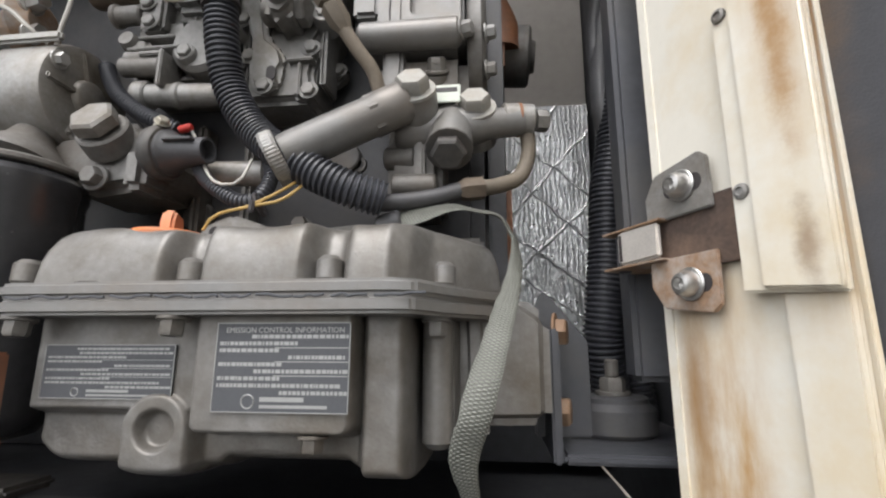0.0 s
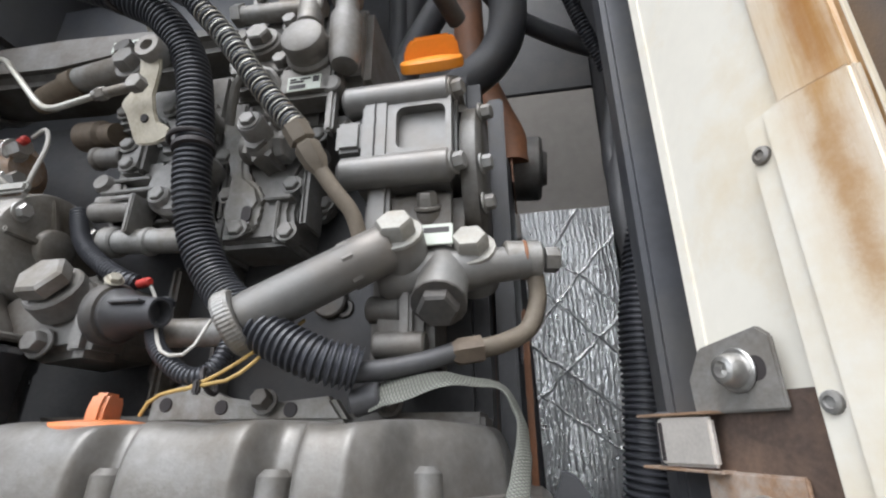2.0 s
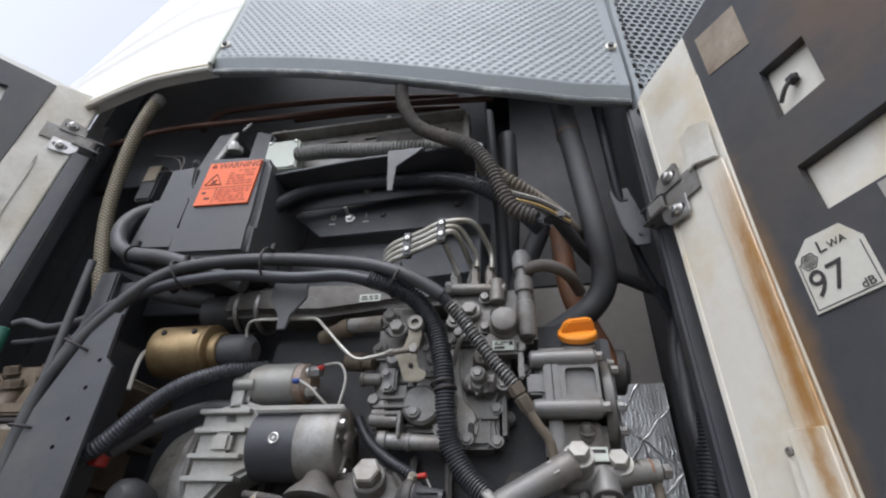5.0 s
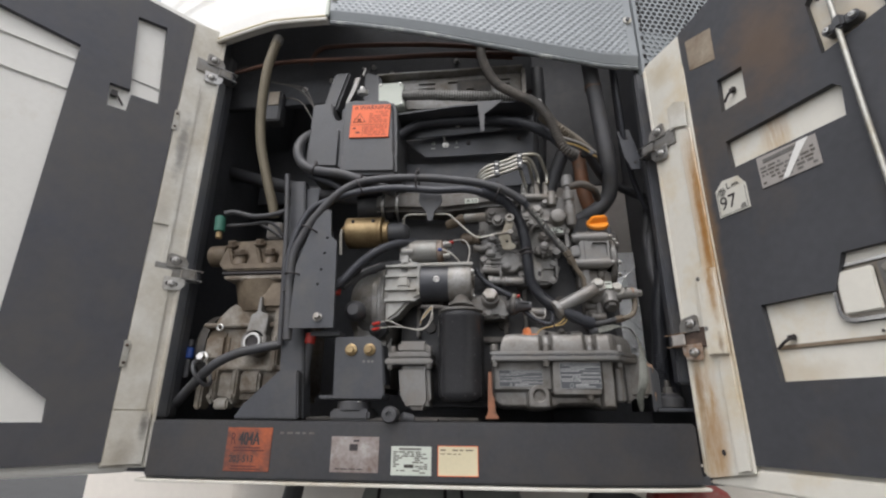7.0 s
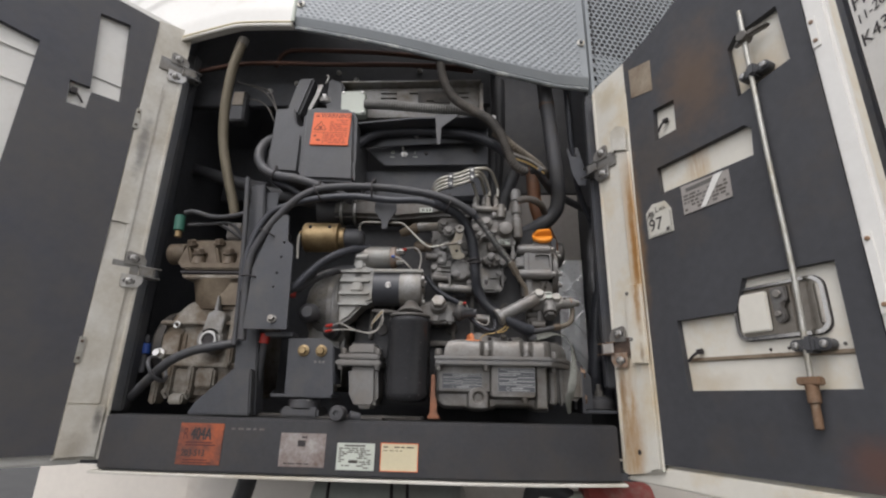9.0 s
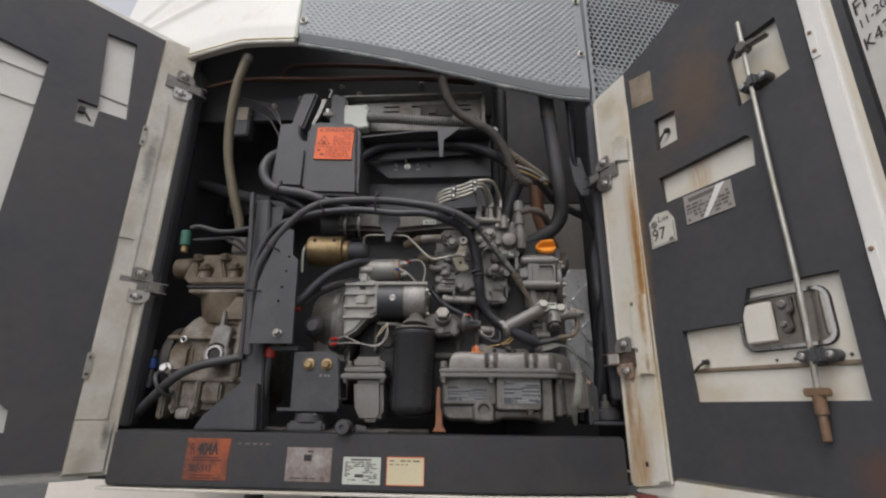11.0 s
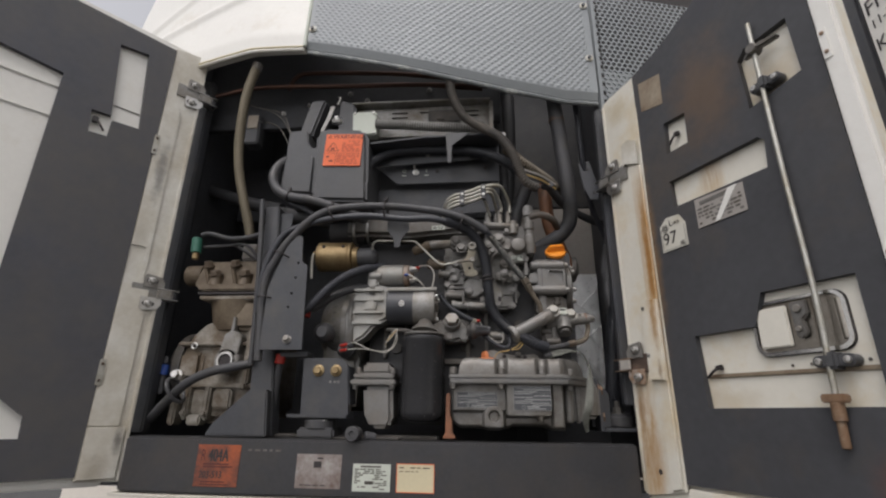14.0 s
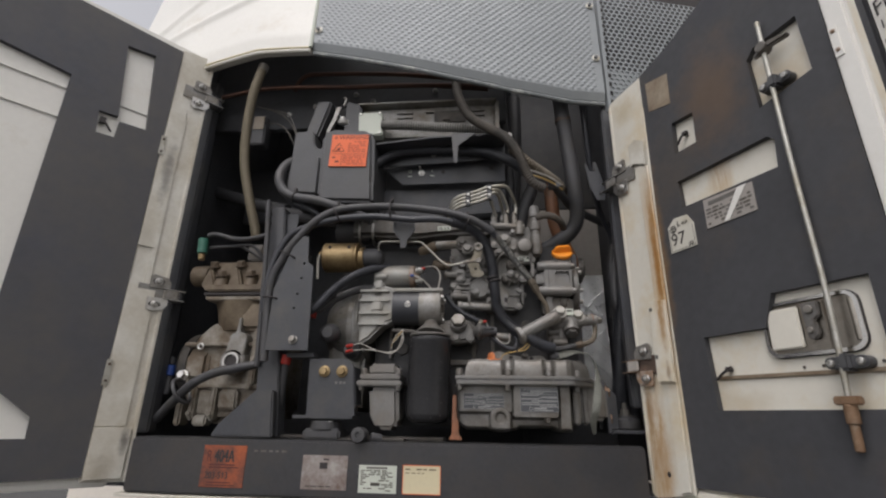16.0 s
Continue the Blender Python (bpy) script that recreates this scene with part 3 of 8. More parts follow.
# foil pad on the rear panel
def crinkle(x, z):
    """Depth of the foil: crooked upright pleats, long quilting folds and a soft swell."""
    w = x + 0.0045 * noise.noise((x * 40, z * 18, 5)) + 0.0012 * noise.noise((x * 160, z * 110, 2))
    rise = 0.55 + 0.45 * noise.noise((x * 70, z * 30, 8))
    y = -0.0011 * max(0.0, rise) * (1 - abs(math.sin(w * 430))) ** 2.2
    y -= 0.0005 * (1 - abs(math.sin(w * 1130 + 9 * noise.noise((x * 30, z * 22, 4))))) ** 2 * max(0.0, 0.5 + noise.noise((x * 50, z * 60, 1)))
    y += 0.0005 * noise.noise((x * 420, z * 200, 9)) + 0.004 * noise.noise((x * 20, z * 9, 3))
    for px, pz, slope in ((0.49, 1.93, -0.9), (0.49, 1.86, -1.0), (0.49, 1.80, 1.1), (0.50, 1.71, 0.9), (0.49, 1.76, -0.8), (0.51, 1.90, 1.6), (0.50, 1.69, -0.7)):
        d = (z - pz - slope * (x - px) + 0.006 * noise.noise((x * 50, z * 50, px * 9))) / math.hypot(1, slope)
        y -= 0.0019 * math.exp(-(d / 0.0012) ** 2)
    return y


t = bmesh.new()
nx, nz = 260, 230
V = []
for j in range(nz + 1):
    row = []
    for i in range(nx + 1):
        x0 = 0.474 + 0.010 * (1 - j / nz)
        x = x0 + (0.613 - x0) * i / nx
        low = 1.605 + 0.008 * abs(math.sin(x * 61))
        z = low + (2.026 - low) * j / nz
        row.append(t.verts.new((x + random.Random(i * 999 + j).uniform(-0.0001, 0.0001), 0.487 + crinkle(x, z - 0.044), z)))
    V.append(row)
for a, b in zip(V, V[1:]):
    for i in range(nx):
        t.faces.new((a[i], a[i + 1], b[i + 1], b[i]))
for row in (V[0], V[-1]):
    W = [t.verts.new((v.co.x, 0.503, v.co.z)) for v in row]
    for i in range(nx):
        t.faces.new((row[i], row[i + 1], W[i + 1], W[i]))
bm = BM()
put(bm, t)
single("foil_pad", bm, "foil", "crinkled silver foil insulation pad on the rear panel", "insulation", smooth=25)

# curved nose: dimpled grey panel, white panel, perforated corner
nose = thing("nose_panel", (0.16, 0, 2.38), "blue-grey dimpled sheet metal grille panel over the bay", "panel", kind="structure")
bm = BM()
t = bmesh.new()
nx, nz, h = 265, 150, 0.40
rows = []
for j in range(nz + 1):
    row = []
    for i in range(nx + 1):
        x = -0.235 + 0.796 * i / nx
        v = h * j / nz
        z = edge_z(x) + v
        a, rz = 0.0185, 0.0105
        k = round((v - 0.03) / rz)
        off = (k % 2) * a / 2
        u = (x + 0.235 - 0.02 - off) / a
        du = (u - round(u)) * a
        dv = v - 0.03 - k * rz
        d = math.hypot(du / 0.0062, dv / 0.0042)
        bump = 0.0032 * max(0.0, 1 - d * d) if v > 0.024 and 0.015 < x + 0.235 < 0.775 else 0.0
        row.append(t.verts.new((x, bulge(x) - bump + v * 0.04 + 0.5 * max(0.0, 0.0215 - v), z)))
    rows.append(row)
for a, b in zip(rows, rows[1:]):
    for i in range(nx):
        t.faces.new((a[i], a[i + 1], b[i + 1], b[i]))
back = [t.verts.new((v.co.x, v.co.y + 0.025, v.co.z + 0.004)) for v in rows[0]]
for i in range(nx):
    t.faces.new((rows[0][i], back[i], back[i + 1], rows[0][i + 1]))
put(bm, t)
part("dimpled_sheet", bm, "grille", nose, smooth=60)
bm = BM()
pts = [(-0.232 + 0.79 * i / 30) for i in range(31)]
sweep(bm, [(x, bulge(x) + 0.012, edge_z(x) - 0.009) for x in pts], 0.006, 8, 0.012)
part("edge_strip", bm, "edge", nose, "chipped blue-grey edge strip")
for x, v in ((-0.221, 0.063), (0.546, 0.135), (0.20, 0.30), (-0.221, 0.33), (0.546, 0.33)):
    c = Vector((x, bulge(x) + v * 0.04 - 0.001, edge_z(x) + v))
    bm = BM()
    cyl(bm, c, c + Vector((0, -0.004, 0)), 0.011, seg=20)
    ob = part("washer", bm, "bright", nose)
    bm = BM()
    hexbolt(bm, c + Vector((0, -0.004, 0)), (0, -1, 0), 0.0055, 0.005, False)
    part("bolt_head", bm, "plateink", ob)
white_nose = thing("white_nose_panel", (-0.6, 0, 2.53), "white curved glass-fibre upper panel with embossed lines", "panel", kind="structure")
bm = BM()
t = bmesh.new()
rows = []
for j in range(131):
    row = []
    v = 1.3 * j / 130
    for i in range(61):
        x = -0.90 + 0.662 * i / 60
        y = bulge(x) + 0.004 + max(0.0, v - 0.05) * 0.16
        for mid in (0.18 + 0.255 * (x + 0.766), 0.232 + 0.7 * (x + 0.84)):
            y -= 0.009 * math.exp(-((v - mid) / 0.014) ** 2)
        row.append(t.verts.new((x, y, edge_z(x) + v)))
    rows.append(row)
for a, b in zip(rows, rows[1:]):
    for i in range(60):
        t.faces.new((a[i], a[i + 1], b[i + 1], b[i]))
back = [t.verts.new((v.co.x, v.co.y + 0.03, v.co.z + 0.003)) for v in rows[0]]
for i in range(60):
    t.faces.new((rows[0][i], back[i], back[i + 1], rows[0][i + 1]))
put(bm, t)
part("shell", bm, "white", white_nose, smooth=60)
bm = BM()
sweep(bm, [(-0.89 + 0.65 * i / 24, bulge(-0.89 + 0.65 * i / 24) + 0.006, edge_z(-0.89 + 0.65 * i / 24) - 0.006) for i in range(25)], 0.0060, 12, 0.015)
part("rounded_rim", bm, "white_dirty", white_nose, "chipped cream-white rounded lower rim")
bm = BM()
sweep(bm, [(-0.89 + 0.65 * i / 24, bulge(-0.89 + 0.65 * i / 24) + 0.003, edge_z(-0.89 + 0.65 * i / 24) + 0.0035) for i in range(25)], 0.0026, 8, 0.015)
part("edge_seal", bm, "cream", white_nose, "yellowed sealant along the edge")
bm = BM()
sweep(bm, [(-0.238, bulge(-0.238) - 0.001 + 0.9 * j / 20 * 0.05, edge_z(-0.238) + 0.9 * j / 20) for j in range(21)], 0.005, 8, 0.03)
part("seam_bead", bm, "paper", white_nose)

perf = thing("perforated_panel", (0.62, 0.1, 2.4), "blue-grey perforated metal corner panel with round holes", "panel", kind="structure")
mm = Matrix.Translation((0.567, bulge(0.565) + 0.004, 0)) @ Matrix.Rotation(radians(14), 4, "Z")
bm = BM()
t = bmesh.new()
a = 0.0165
for j in range(26):
    for i in range(20):
        cx, cz = 0.018 + a * (i + 0.5 * (j % 2)), 2.40 + a * 0.87 * j
        hexa = [(cx + a / 2 * sx, cz + a * 0.435 * sz) for sx, sz in ((1, -1), (1, 0), (1, 1), (0, 1), (-1, 1), (-1, 0), (-1, -1), (0, -1))]
        o = [t.verts.new((x, 0, z)) for x, z in hexa]
        q = [t.verts.new((cx + 0.0064 * math.cos(w), 0, cz + 0.0064 * math.sin(w))) for w in [radians(-45 + 45 * k) for k in range(8)]]
        q2 = [t.verts.new((v.co.x, 0.003, v.co.z)) for v in q]
        for k in range(8):
            n_ = (k + 1) % 8
            t.faces.new((o[k], o[n_], q[n_], q[k])), t.faces.new((q[k], q[n_], q2[n_], q2[k]))
        if cz < 2.492:
            t.faces.new(q2)
put(bm, t, 0, 2, mm)
part("sheet", bm, "grille", perf)
bm = BM()
box(bm, 0.0, 0.0095, -0.001, 0.02, 2.36, 2.95, 0.001, mm)
part("edge_frame", bm, "grille", perf)
bm = BM()
box(bm, 0.0, 0.40, 0.03, 0.04, 2.36, 2.95, 0, mm)
part("backing", bm, "ink", perf)

# roof of the unit, the bulkhead behind it, and a neighbouring white body
bm = BM()
box(bm, -0.62, 0.62, 0.30, 0.66, 3.003, 3.04, 0.01)
single("unit_roof", bm, "white", "white top cover of the refrigeration unit", "roof", kind="structure")
# Dark sheet added so the white cover's underside reads as shaded.
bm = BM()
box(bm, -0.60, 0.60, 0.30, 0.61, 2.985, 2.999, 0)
single("shade_liner", bm, "dark", "added dark liner that stands for shade under the white top cover", "ceiling", kind="structure")
bm = BM()
box(bm, -1.25, 1.25, 0.68, 7.0, 0.9, 3.9, 0.02)
single("trailer_bulkhead", bm, "wall", "cream white front wall of the trailer body", "wall", kind="structure")
bm = BM()
box(bm, -0.66, 0.66, 0.60, 0.66, 1.10, 1.404, 0.004)
single("lower_front_panel", bm, "wall", "cream white panel below the engine bay", "panel", kind="structure")
nb = thing("neighbouring_trailer", (2.2, -2.0, 0), "long white trailer body with dark markings standing alongside", "trailer")
bm = BM()
box(bm, 2.0, 4.5, -7.0, 0.830, 1.0, 4.0, 0.02)
part("body", bm, "white", nb)
bm = BM()
box(bm, 2.005, 4.4, 0.833, 0.99, 1.0, 3.98, 0.01)
part("corner_post", bm, "black", nb, "dark corner post")
bm = BM()
box(bm, 2.2, 4.3, -6.5, 0.6, 0.0, 0.997, 0.03)
part("chassis", bm, "black", nb)


def on_neighbour(y, z):
    """The pose of lettering on the neighbour's side, read towards -y."""
    return Matrix.Translation((1.997, y, z)) @ Matrix(((0, 0, -1), (-1, 0, 0), (0, 1, 0))).to_4x4()


words("marking", "FRC", 0.110, on_neighbour(0.800, 3.310), "ink", nb)
words("marking", "11-20", 0.066, on_neighbour(0.795, 3.232), "ink", nb)
words("marking", "K436", 0.090, on_neighbour(0.800, 3.118), "ink", nb)

# ---- doors ----
def door_pose(o, d):
    d = Vector((*d, 0)).normalized()
    m = Matrix((d, Vector((0, 0, 1)).cross(d), Vector((0, 0, 1)))).transposed().to_4x4()
    return Matrix.Translation(o) @ m


RIGHT = door_pose((0.5835, -0.007, 0), (0.457, -0.889)) @ Matrix.Translation((0, 0.013, 0))
LEFT = door_pose((-0.5838, -0.0118, 0), (0.6424, 0.7664)) @ Matrix.Translation((0, 0.012, 0))
TOP = [(-0.05, 2.364), (0.055, 2.374), (0.148, 2.394), (0.235, 2.428), (0.467, 2.53)]


def tilt_top(s):
    return interp(s, TOP)


def proud(bm):
    """Lifts a piece of the hinge flange to the raised channel beside the folded edge."""
    for v in bm.verts:
        if v.co.y < -0.003:
            k = min(1.0, max(0.0, (v.co.x + 0.052) / 0.020))
            k *= 0.0095 - 0.0055 * min(1.0, max(0.0, (v.co.z - 1.8) / 0.33))
            v.co.x += k
            v.co.y -= k
    return bm


dr = thing("door_1", RIGHT, "open white access door lined with charcoal foam, rust-stained", "door", kind="structure")
bm = BM()
prism(bm, [(-0.012, 1.437), (0.467, 1.437), *[(s, tilt_top(s)) for s in (0.467, 0.235, 0.148, 0.055, -0.012)]], 0.0, 0.03, 0.003)
part("skin", bm, "panel_r", dr)
bm = BM()
prism(bm, [(-0.052, 1.436), (-0.032, 1.440), (0.050, 1.455), (0.050, 2.0), (0.058, 2.364), (-0.032, 2.359), (-0.05, 2.358)], -0.010, -0.0005, 0.0015)
part("hinge_flange", proud(bm), "flange_low", dr, "rust-streaked white hinge flange")
bm = BM()
box(bm, -0.053, -0.043, -0.0135, 0.004, 1.443, 2.35, 0.002)
part("folded_edge", bm, "panel_r", dr)
bm = BM()
prism(bm, [(0.019, 1.452), (0.0465, 1.458), (0.0485, 1.80), (0.0505, 2.128), (0.016, 2.14)], -0.0155, -0.0098, 0.004, segs=3)
part("raised_bead", proud(bm), "flange_r", dr)
bm = BM()
prism(bm, [(-0.0058 + 0.0042 * math.cos(a), 1.484 + 0.0052 * math.sin(a)) for a in [2 * math.pi * k / 14 for k in range(14)]], -0.0106, -0.0099, 0)
part("drain_hole", proud(bm), "ink", dr, "small dark drain hole")
bm = BM()
prism(bm, [(0.0030, 1.654), (0.0480, 1.650), (0.0495, 1.814), (0.022, 1.818), (0.0035, 1.818)], -0.0185, -0.0156, 0.001)
prism(bm, [(0.014, 1.6545), (0.0475, 1.651), (0.0490, 1.8135), (0.024, 1.8172), (0.014, 1.8160)], -0.0215, -0.0184, 0.0025, segs=3)
pl = part("riveted_strip", proud(bm), "flange_plate", dr)
for z in (1.703, 1.800):
    bm = BM()
    lathe(bm, (0.0085, -0.0185, z), (0.0085, -0.03, z), [(0.0042, 0), (0.0038, 0.0012), (0.0022, 0.0018), (0.0018, 0.0008)], 14)
    part("rivet", proud(bm), "alu", pl)
bm = BM()
prism(bm, [(0.002, 2.142), (0.012, 2.146), (0.047, 2.130), (0.050, 2.19), (0.024, 2.206), (0.004, 2.200)], -0.0195, -0.0157, 0.0015)
part("upper_strip", proud(bm), "white_dirty", dr, "bent white strip with a torn corner")
bm = BM()
prism(bm, [(0.440, 1.437), (0.470, 1.437), (0.470, tilt_top(0.467) - 0.004), (0.440, tilt_top(0.440) - 0.004)], -0.018, -0.0005, 0.004)
part("outer_flange", bm, "white", dr)
bm = BM()
prism(bm, [(-0.050, 1.4285), (0.438, 1.426), (0.438, 1.464), (0.054, 1.461), (0.052, 1.4535), (-0.048, 1.4345)], -0.012, -0.0005, 0.003)
part("bottom_flange", bm, "panel_r", dr)
bm = BM()
outer = [(0.042, 1.467), (0.25, 1.469), (0.438, 1.471), *[(s, tilt_top(s) - 0.010) for s in (0.438, 0.235, 0.148, 0.058)], (0.054, 2.28), (0.046, 2.19), (0.0465, 2.10), (0.0500, 2.03), (0.0540, 1.93), (0.0505, 1.83), (0.0498, 1.70), (0.0492, 1.60), (0.047, 1.50)]
holes = [
    [(0.129, 2.192), (0.182, 2.186), (0.1785, 2.117), (0.1245, 2.118)],
    [(0.120, 2.054), (0.313, 2.051), (0.324, 2.0385), (0.319, 1.9885), (0.121, 1.994)],
    [(0.309, 2.216), (0.325, 2.233), (0.402, 2.237), (0.405, 2.125), (0.312, 2.110)],
    [(0.122, 1.7285), (0.2415, 1.728), (0.262, 1.782), (0.4005, 1.7795), (0.400, 1.5995), (0.128, 1.5995)],
]
sheet_with_holes(bm, outer, holes, -0.013, -0.0005)
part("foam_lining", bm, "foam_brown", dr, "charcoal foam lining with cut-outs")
bm = BM()
prism(bm, [(0.076, 2.333), (0.138, 2.318), (0.135, 2.240), (0.075, 2.256)], -0.0140, -0.0132, 0.0003)
part("faded_sticker", bm, "clear", dr, "brown faded square sticker")
for x0, z0, x1, z1 in ((0.133, 2.136, 0.157, 2.158), (0.134, 1.652, 0.163, 1.672)):
    bm = BM()
    sweep(bm, [(x0, -0.010, z0), ((x0 + x1) / 2, -0.012, (z0 + z1) / 2), (x1, -0.006, z1)], 0.0025, 8, 0.004)
    box(bm, x1 - 0.010, x1, -0.012, -0.002, z1 - 0.008, z1, 0.001)
    part("panel_clip", bm, "ink", dr, "black plastic clip")
for z, half in ((2.141, 0.028), (1.749, 0.056)):
    bm = BM()
    box(bm, 0.4420, 0.4537, -0.0202, -0.0175, z - half, z + half, 0.0006)
    cl = part("edge_clip", bm, "white", dr, "small white edge clip with dark rivets")
    for dz in (0.012 - half, half - 0.009):
        bm = BM()
        screw(bm, (0.4480, -0.0202, z + dz), (0, -1, 0), 0.0034)
        part("rivet", bm, "rusty", cl)
# The tan colour gives the step's shading; the skin itself is white.
bm = BM()
prism(bm, [(0.129, 1.651), (0.398, 1.647), (0.398, 1.654), (0.129, 1.658)], -0.004, -0.0005, 0.0015)
part("embossed_rib", bm, "clear", dr, "embossed rib with its shade put into a tan colour")
each("rivet", "engine", dr, *[lambda bm, x=x: screw(bm, (x, -0.001, 1.662), (0, -1, 0), 0.0024) for x in (0.281, 0.309, 0.385)])

# recessed latch box with a chromed rim
bm = BM()
sheet_with_holes(bm, rounded(0.2326, 0.3774, 1.6768, 1.7669, 0.020), [rounded(0.2365, 0.3735, 1.6805, 1.7632, 0.017)], -0.0030, -0.0005)
part("latch_gasket", bm, "ink", dr, "thin black gasket round the latch")
bm = BM()
sheet_with_holes(bm, rounded(0.2338, 0.3762, 1.6780, 1.7657, 0.019), [rounded(0.2390, 0.3708, 1.6838, 1.7610, 0.015)], -0.0072, -0.0031)
part("latch_rim", bm, "chrome", dr, "chromed rim of the recessed latch")
bm = BM()
box(bm, 0.2395, 0.3700, -0.0030, -0.0008, 1.6842, 1.7606, 0.0015)
bx = part("latch_box", bm, "dish", dr, "dull pressed steel latch recess")
bm = BM()
box(bm, 0.2430, 0.2930, -0.0095, -0.0032, 1.6905, 1.7545, 0.002)
part("cover_plate", bm, "flange_plate", bx)
bm = BM()
prism(bm, [(0.300, 1.7570), (0.326, 1.7570), (0.326, 1.7343), (0.318, 1.729), (0.320, 1.7060), (0.311, 1.6990), (0.303, 1.7020), (0.302, 1.726)], -0.012, -0.0032, 0.002)
cam_plate = part("latch_cam", bm, "engine", bx)
each("cam_pin", "alu", cam_plate, lambda bm: cyl(bm, (0.313, -0.0165, 1.7452), (0.313, -0.0122, 1.7452), 0.0065), lambda bm: cyl(bm, (0.310, -0.0165, 1.714), (0.310, -0.0122, 1.714), 0.0048))
each("wall_fold", "dish", bx, lambda bm: box(bm, 0.3270, 0.3300, -0.007, -0.0032, 1.6866, 1.7581, 0.001), lambda bm: cyl(bm, (0.367, -0.004, 1.6918), (0.367, -0.004, 1.7528), 0.0048))

# lock rod
bm = BM()
sweep(bm, [(0.342, -0.022, 1.605), (0.348, -0.022, 1.7675), (0.346, -0.022, 1.99), (0.347, -0.022, 2.268)], 0.0042, 12, 0.03)
part("lock_rod", bm, "bright", dr, "long zinc-plated lock rod")
bm = BM()
cyl(bm, (0.342, -0.022, 1.602), (0.3405, -0.022, 1.545), 0.0058)
cyl(bm, (0.342, -0.022, 1.606), (0.3415, -0.022, 1.580), 0.0085)
box(bm, 0.325, 0.357, -0.029, -0.013, 1.605, 1.617, 0.002)
part("rod_end", bm, "rodrust", dr, "rusty brown lower rod end")
for x, z, w in ((0.350, 2.137, 0.027), (0.350, 1.662, 0.028)):
    bm = BM()
    prism(bm, rounded(x - w, x + w, z - 0.0085, z + 0.0085, 0.008), -0.022, -0.001, 0.002)
    box(bm, x - 0.008, x + 0.008, -0.030, -0.001, z - 0.012, z + 0.012, 0.004)
    g = part("rod_guide", bm, "plastic", dr, "black plastic rod guide")
    for sx in (-1, 1):
        bm = BM()
        screw(bm, (x + sx * w * 0.68, -0.022, z), (0, -1, 0), 0.0055)
        part("screw", bm, "steel", g)
bm = BM()
prism(bm, [(0.327, 2.200), (0.337, 2.197), (0.354, 2.203), (0.391, 2.200), (0.393, 2.207), (0.360, 2.216), (0.340, 2.211)], -0.030, -0.018, 0.003)
cyl(bm, (0.348, -0.034, 2.209), (0.348, -0.012, 2.209), 0.010)
part("lever", bm, "engine", dr, "small grey locking lever")

# labels on the door
lwa = thing("sound_power_label", RIGHT @ Matrix.Translation((0.111, -0.014, 1.9035)), "white sound power label marked LWA 97 dB on foam", "label")
def at_door(x, z):
    return pose(x, -0.0155, z, 90)
ORIGIN[lwa] = Matrix.Translation((0.115, -0.014, 1.915)).inverted()
bm = BM()
prism(bm, [(0.084, 1.974), (0.102, 1.990), (0.134, 1.987), (0.147, 1.966), (0.147, 1.918), (0.084, 1.918)], -0.0148, -0.0132, 0.0003)
part("sticker", bm, "yellowed", lwa)
words("text", "L", 0.018, at_door(0.108, 1.969), "ink", lwa)
words("text", "WA", 0.0105, at_door(0.1185, 1.969), "ink", lwa, 0.9)
words("text", "97", 0.038, at_door(0.089, 1.931), "ink", lwa, 0.92)
words("text", "dB", 0.011, at_door(0.129, 1.9225), "ink", lwa)
bm = BM()
ring(bm, (0.097, -0.0150, 1.967), (0, 1, 0), 0.0085, 0.0006, 6)
for r_ in (0.0056, 0.0037, 0.0018):
    ring(bm, (0.097, -0.0150, 1.967), (0, 1, 0), r_, 0.0005, 18)
part("emblem", bm, "ink", lwa, "small hexagon emblem with rings")
bm = BM()
for x0, x1, z0, z1 in ((0.0865, 0.0873, 1.921, 1.969), (0.0865, 0.144, 1.9205, 1.9213), (0.1433, 0.1441, 1.921, 1.963)):
    box(bm, x0, x1, -0.0152, -0.0149, z0, z1, 0)
part("border", bm, "ink", lwa)
maker = thing("maker_label", RIGHT @ Matrix.Translation((0.22, -0.014, 1.944)), "worn grey maker's label peeling from the foam", "label")
ORIGIN[maker] = Matrix.Translation((0.22, -0.014, 1.944)).inverted()
bm = BM()
prism(bm, [(0.171, 1.989), (0.272, 1.983), (0.272, 1.929), (0.171, 1.929)], -0.0148, -0.0132, 0.0003)
part("sticker", bm, "greywall", maker)
bm = BM()
box(bm, 0.182, 0.248, -0.0153, -0.0149, 1.973, 1.981, 0)
bars(bm, 0.175, 0.267, 1.933, 1.969, 5, -0.0149, 0.9, seed=5)
part("faded_print", bm, "engine", maker)
bm = BM()
prism(bm, [(0.208, 1.930), (0.219, 1.930), (0.262, 1.984), (0.244, 1.984)], -0.0160, -0.0150, 0.0003)
part("torn_strip", bm, "white", maker)

dl = thing("door_2", LEFT, "open white access door lined with charcoal foam, cut-outs showing paint", "door", kind="structure")
bm = BM()
prism(bm, [(0.02, 1.428), (-0.54, 1.434), (-0.54, 2.572), (0.02, 2.566)], 0.0, 0.03, 0.004)
part("skin", bm, "white", dl)
bm = BM()
prism(bm, [(0.05, 1.436), (-0.033, 1.440), (-0.033, 2.548), (0.05, 2.562)], -0.010, -0.0005, 0.0015)
box(bm, 0.044, 0.052, -0.014, 0.004, 1.437, 2.556, 0.002)
box(bm, 0.0, 0.012, -0.0135, -0.0102, 1.56, 2.34, 0.001)
part("hinge_flange", bm, "white_dirty", dl, "white hinge flange with dirt marks")
bm = BM()
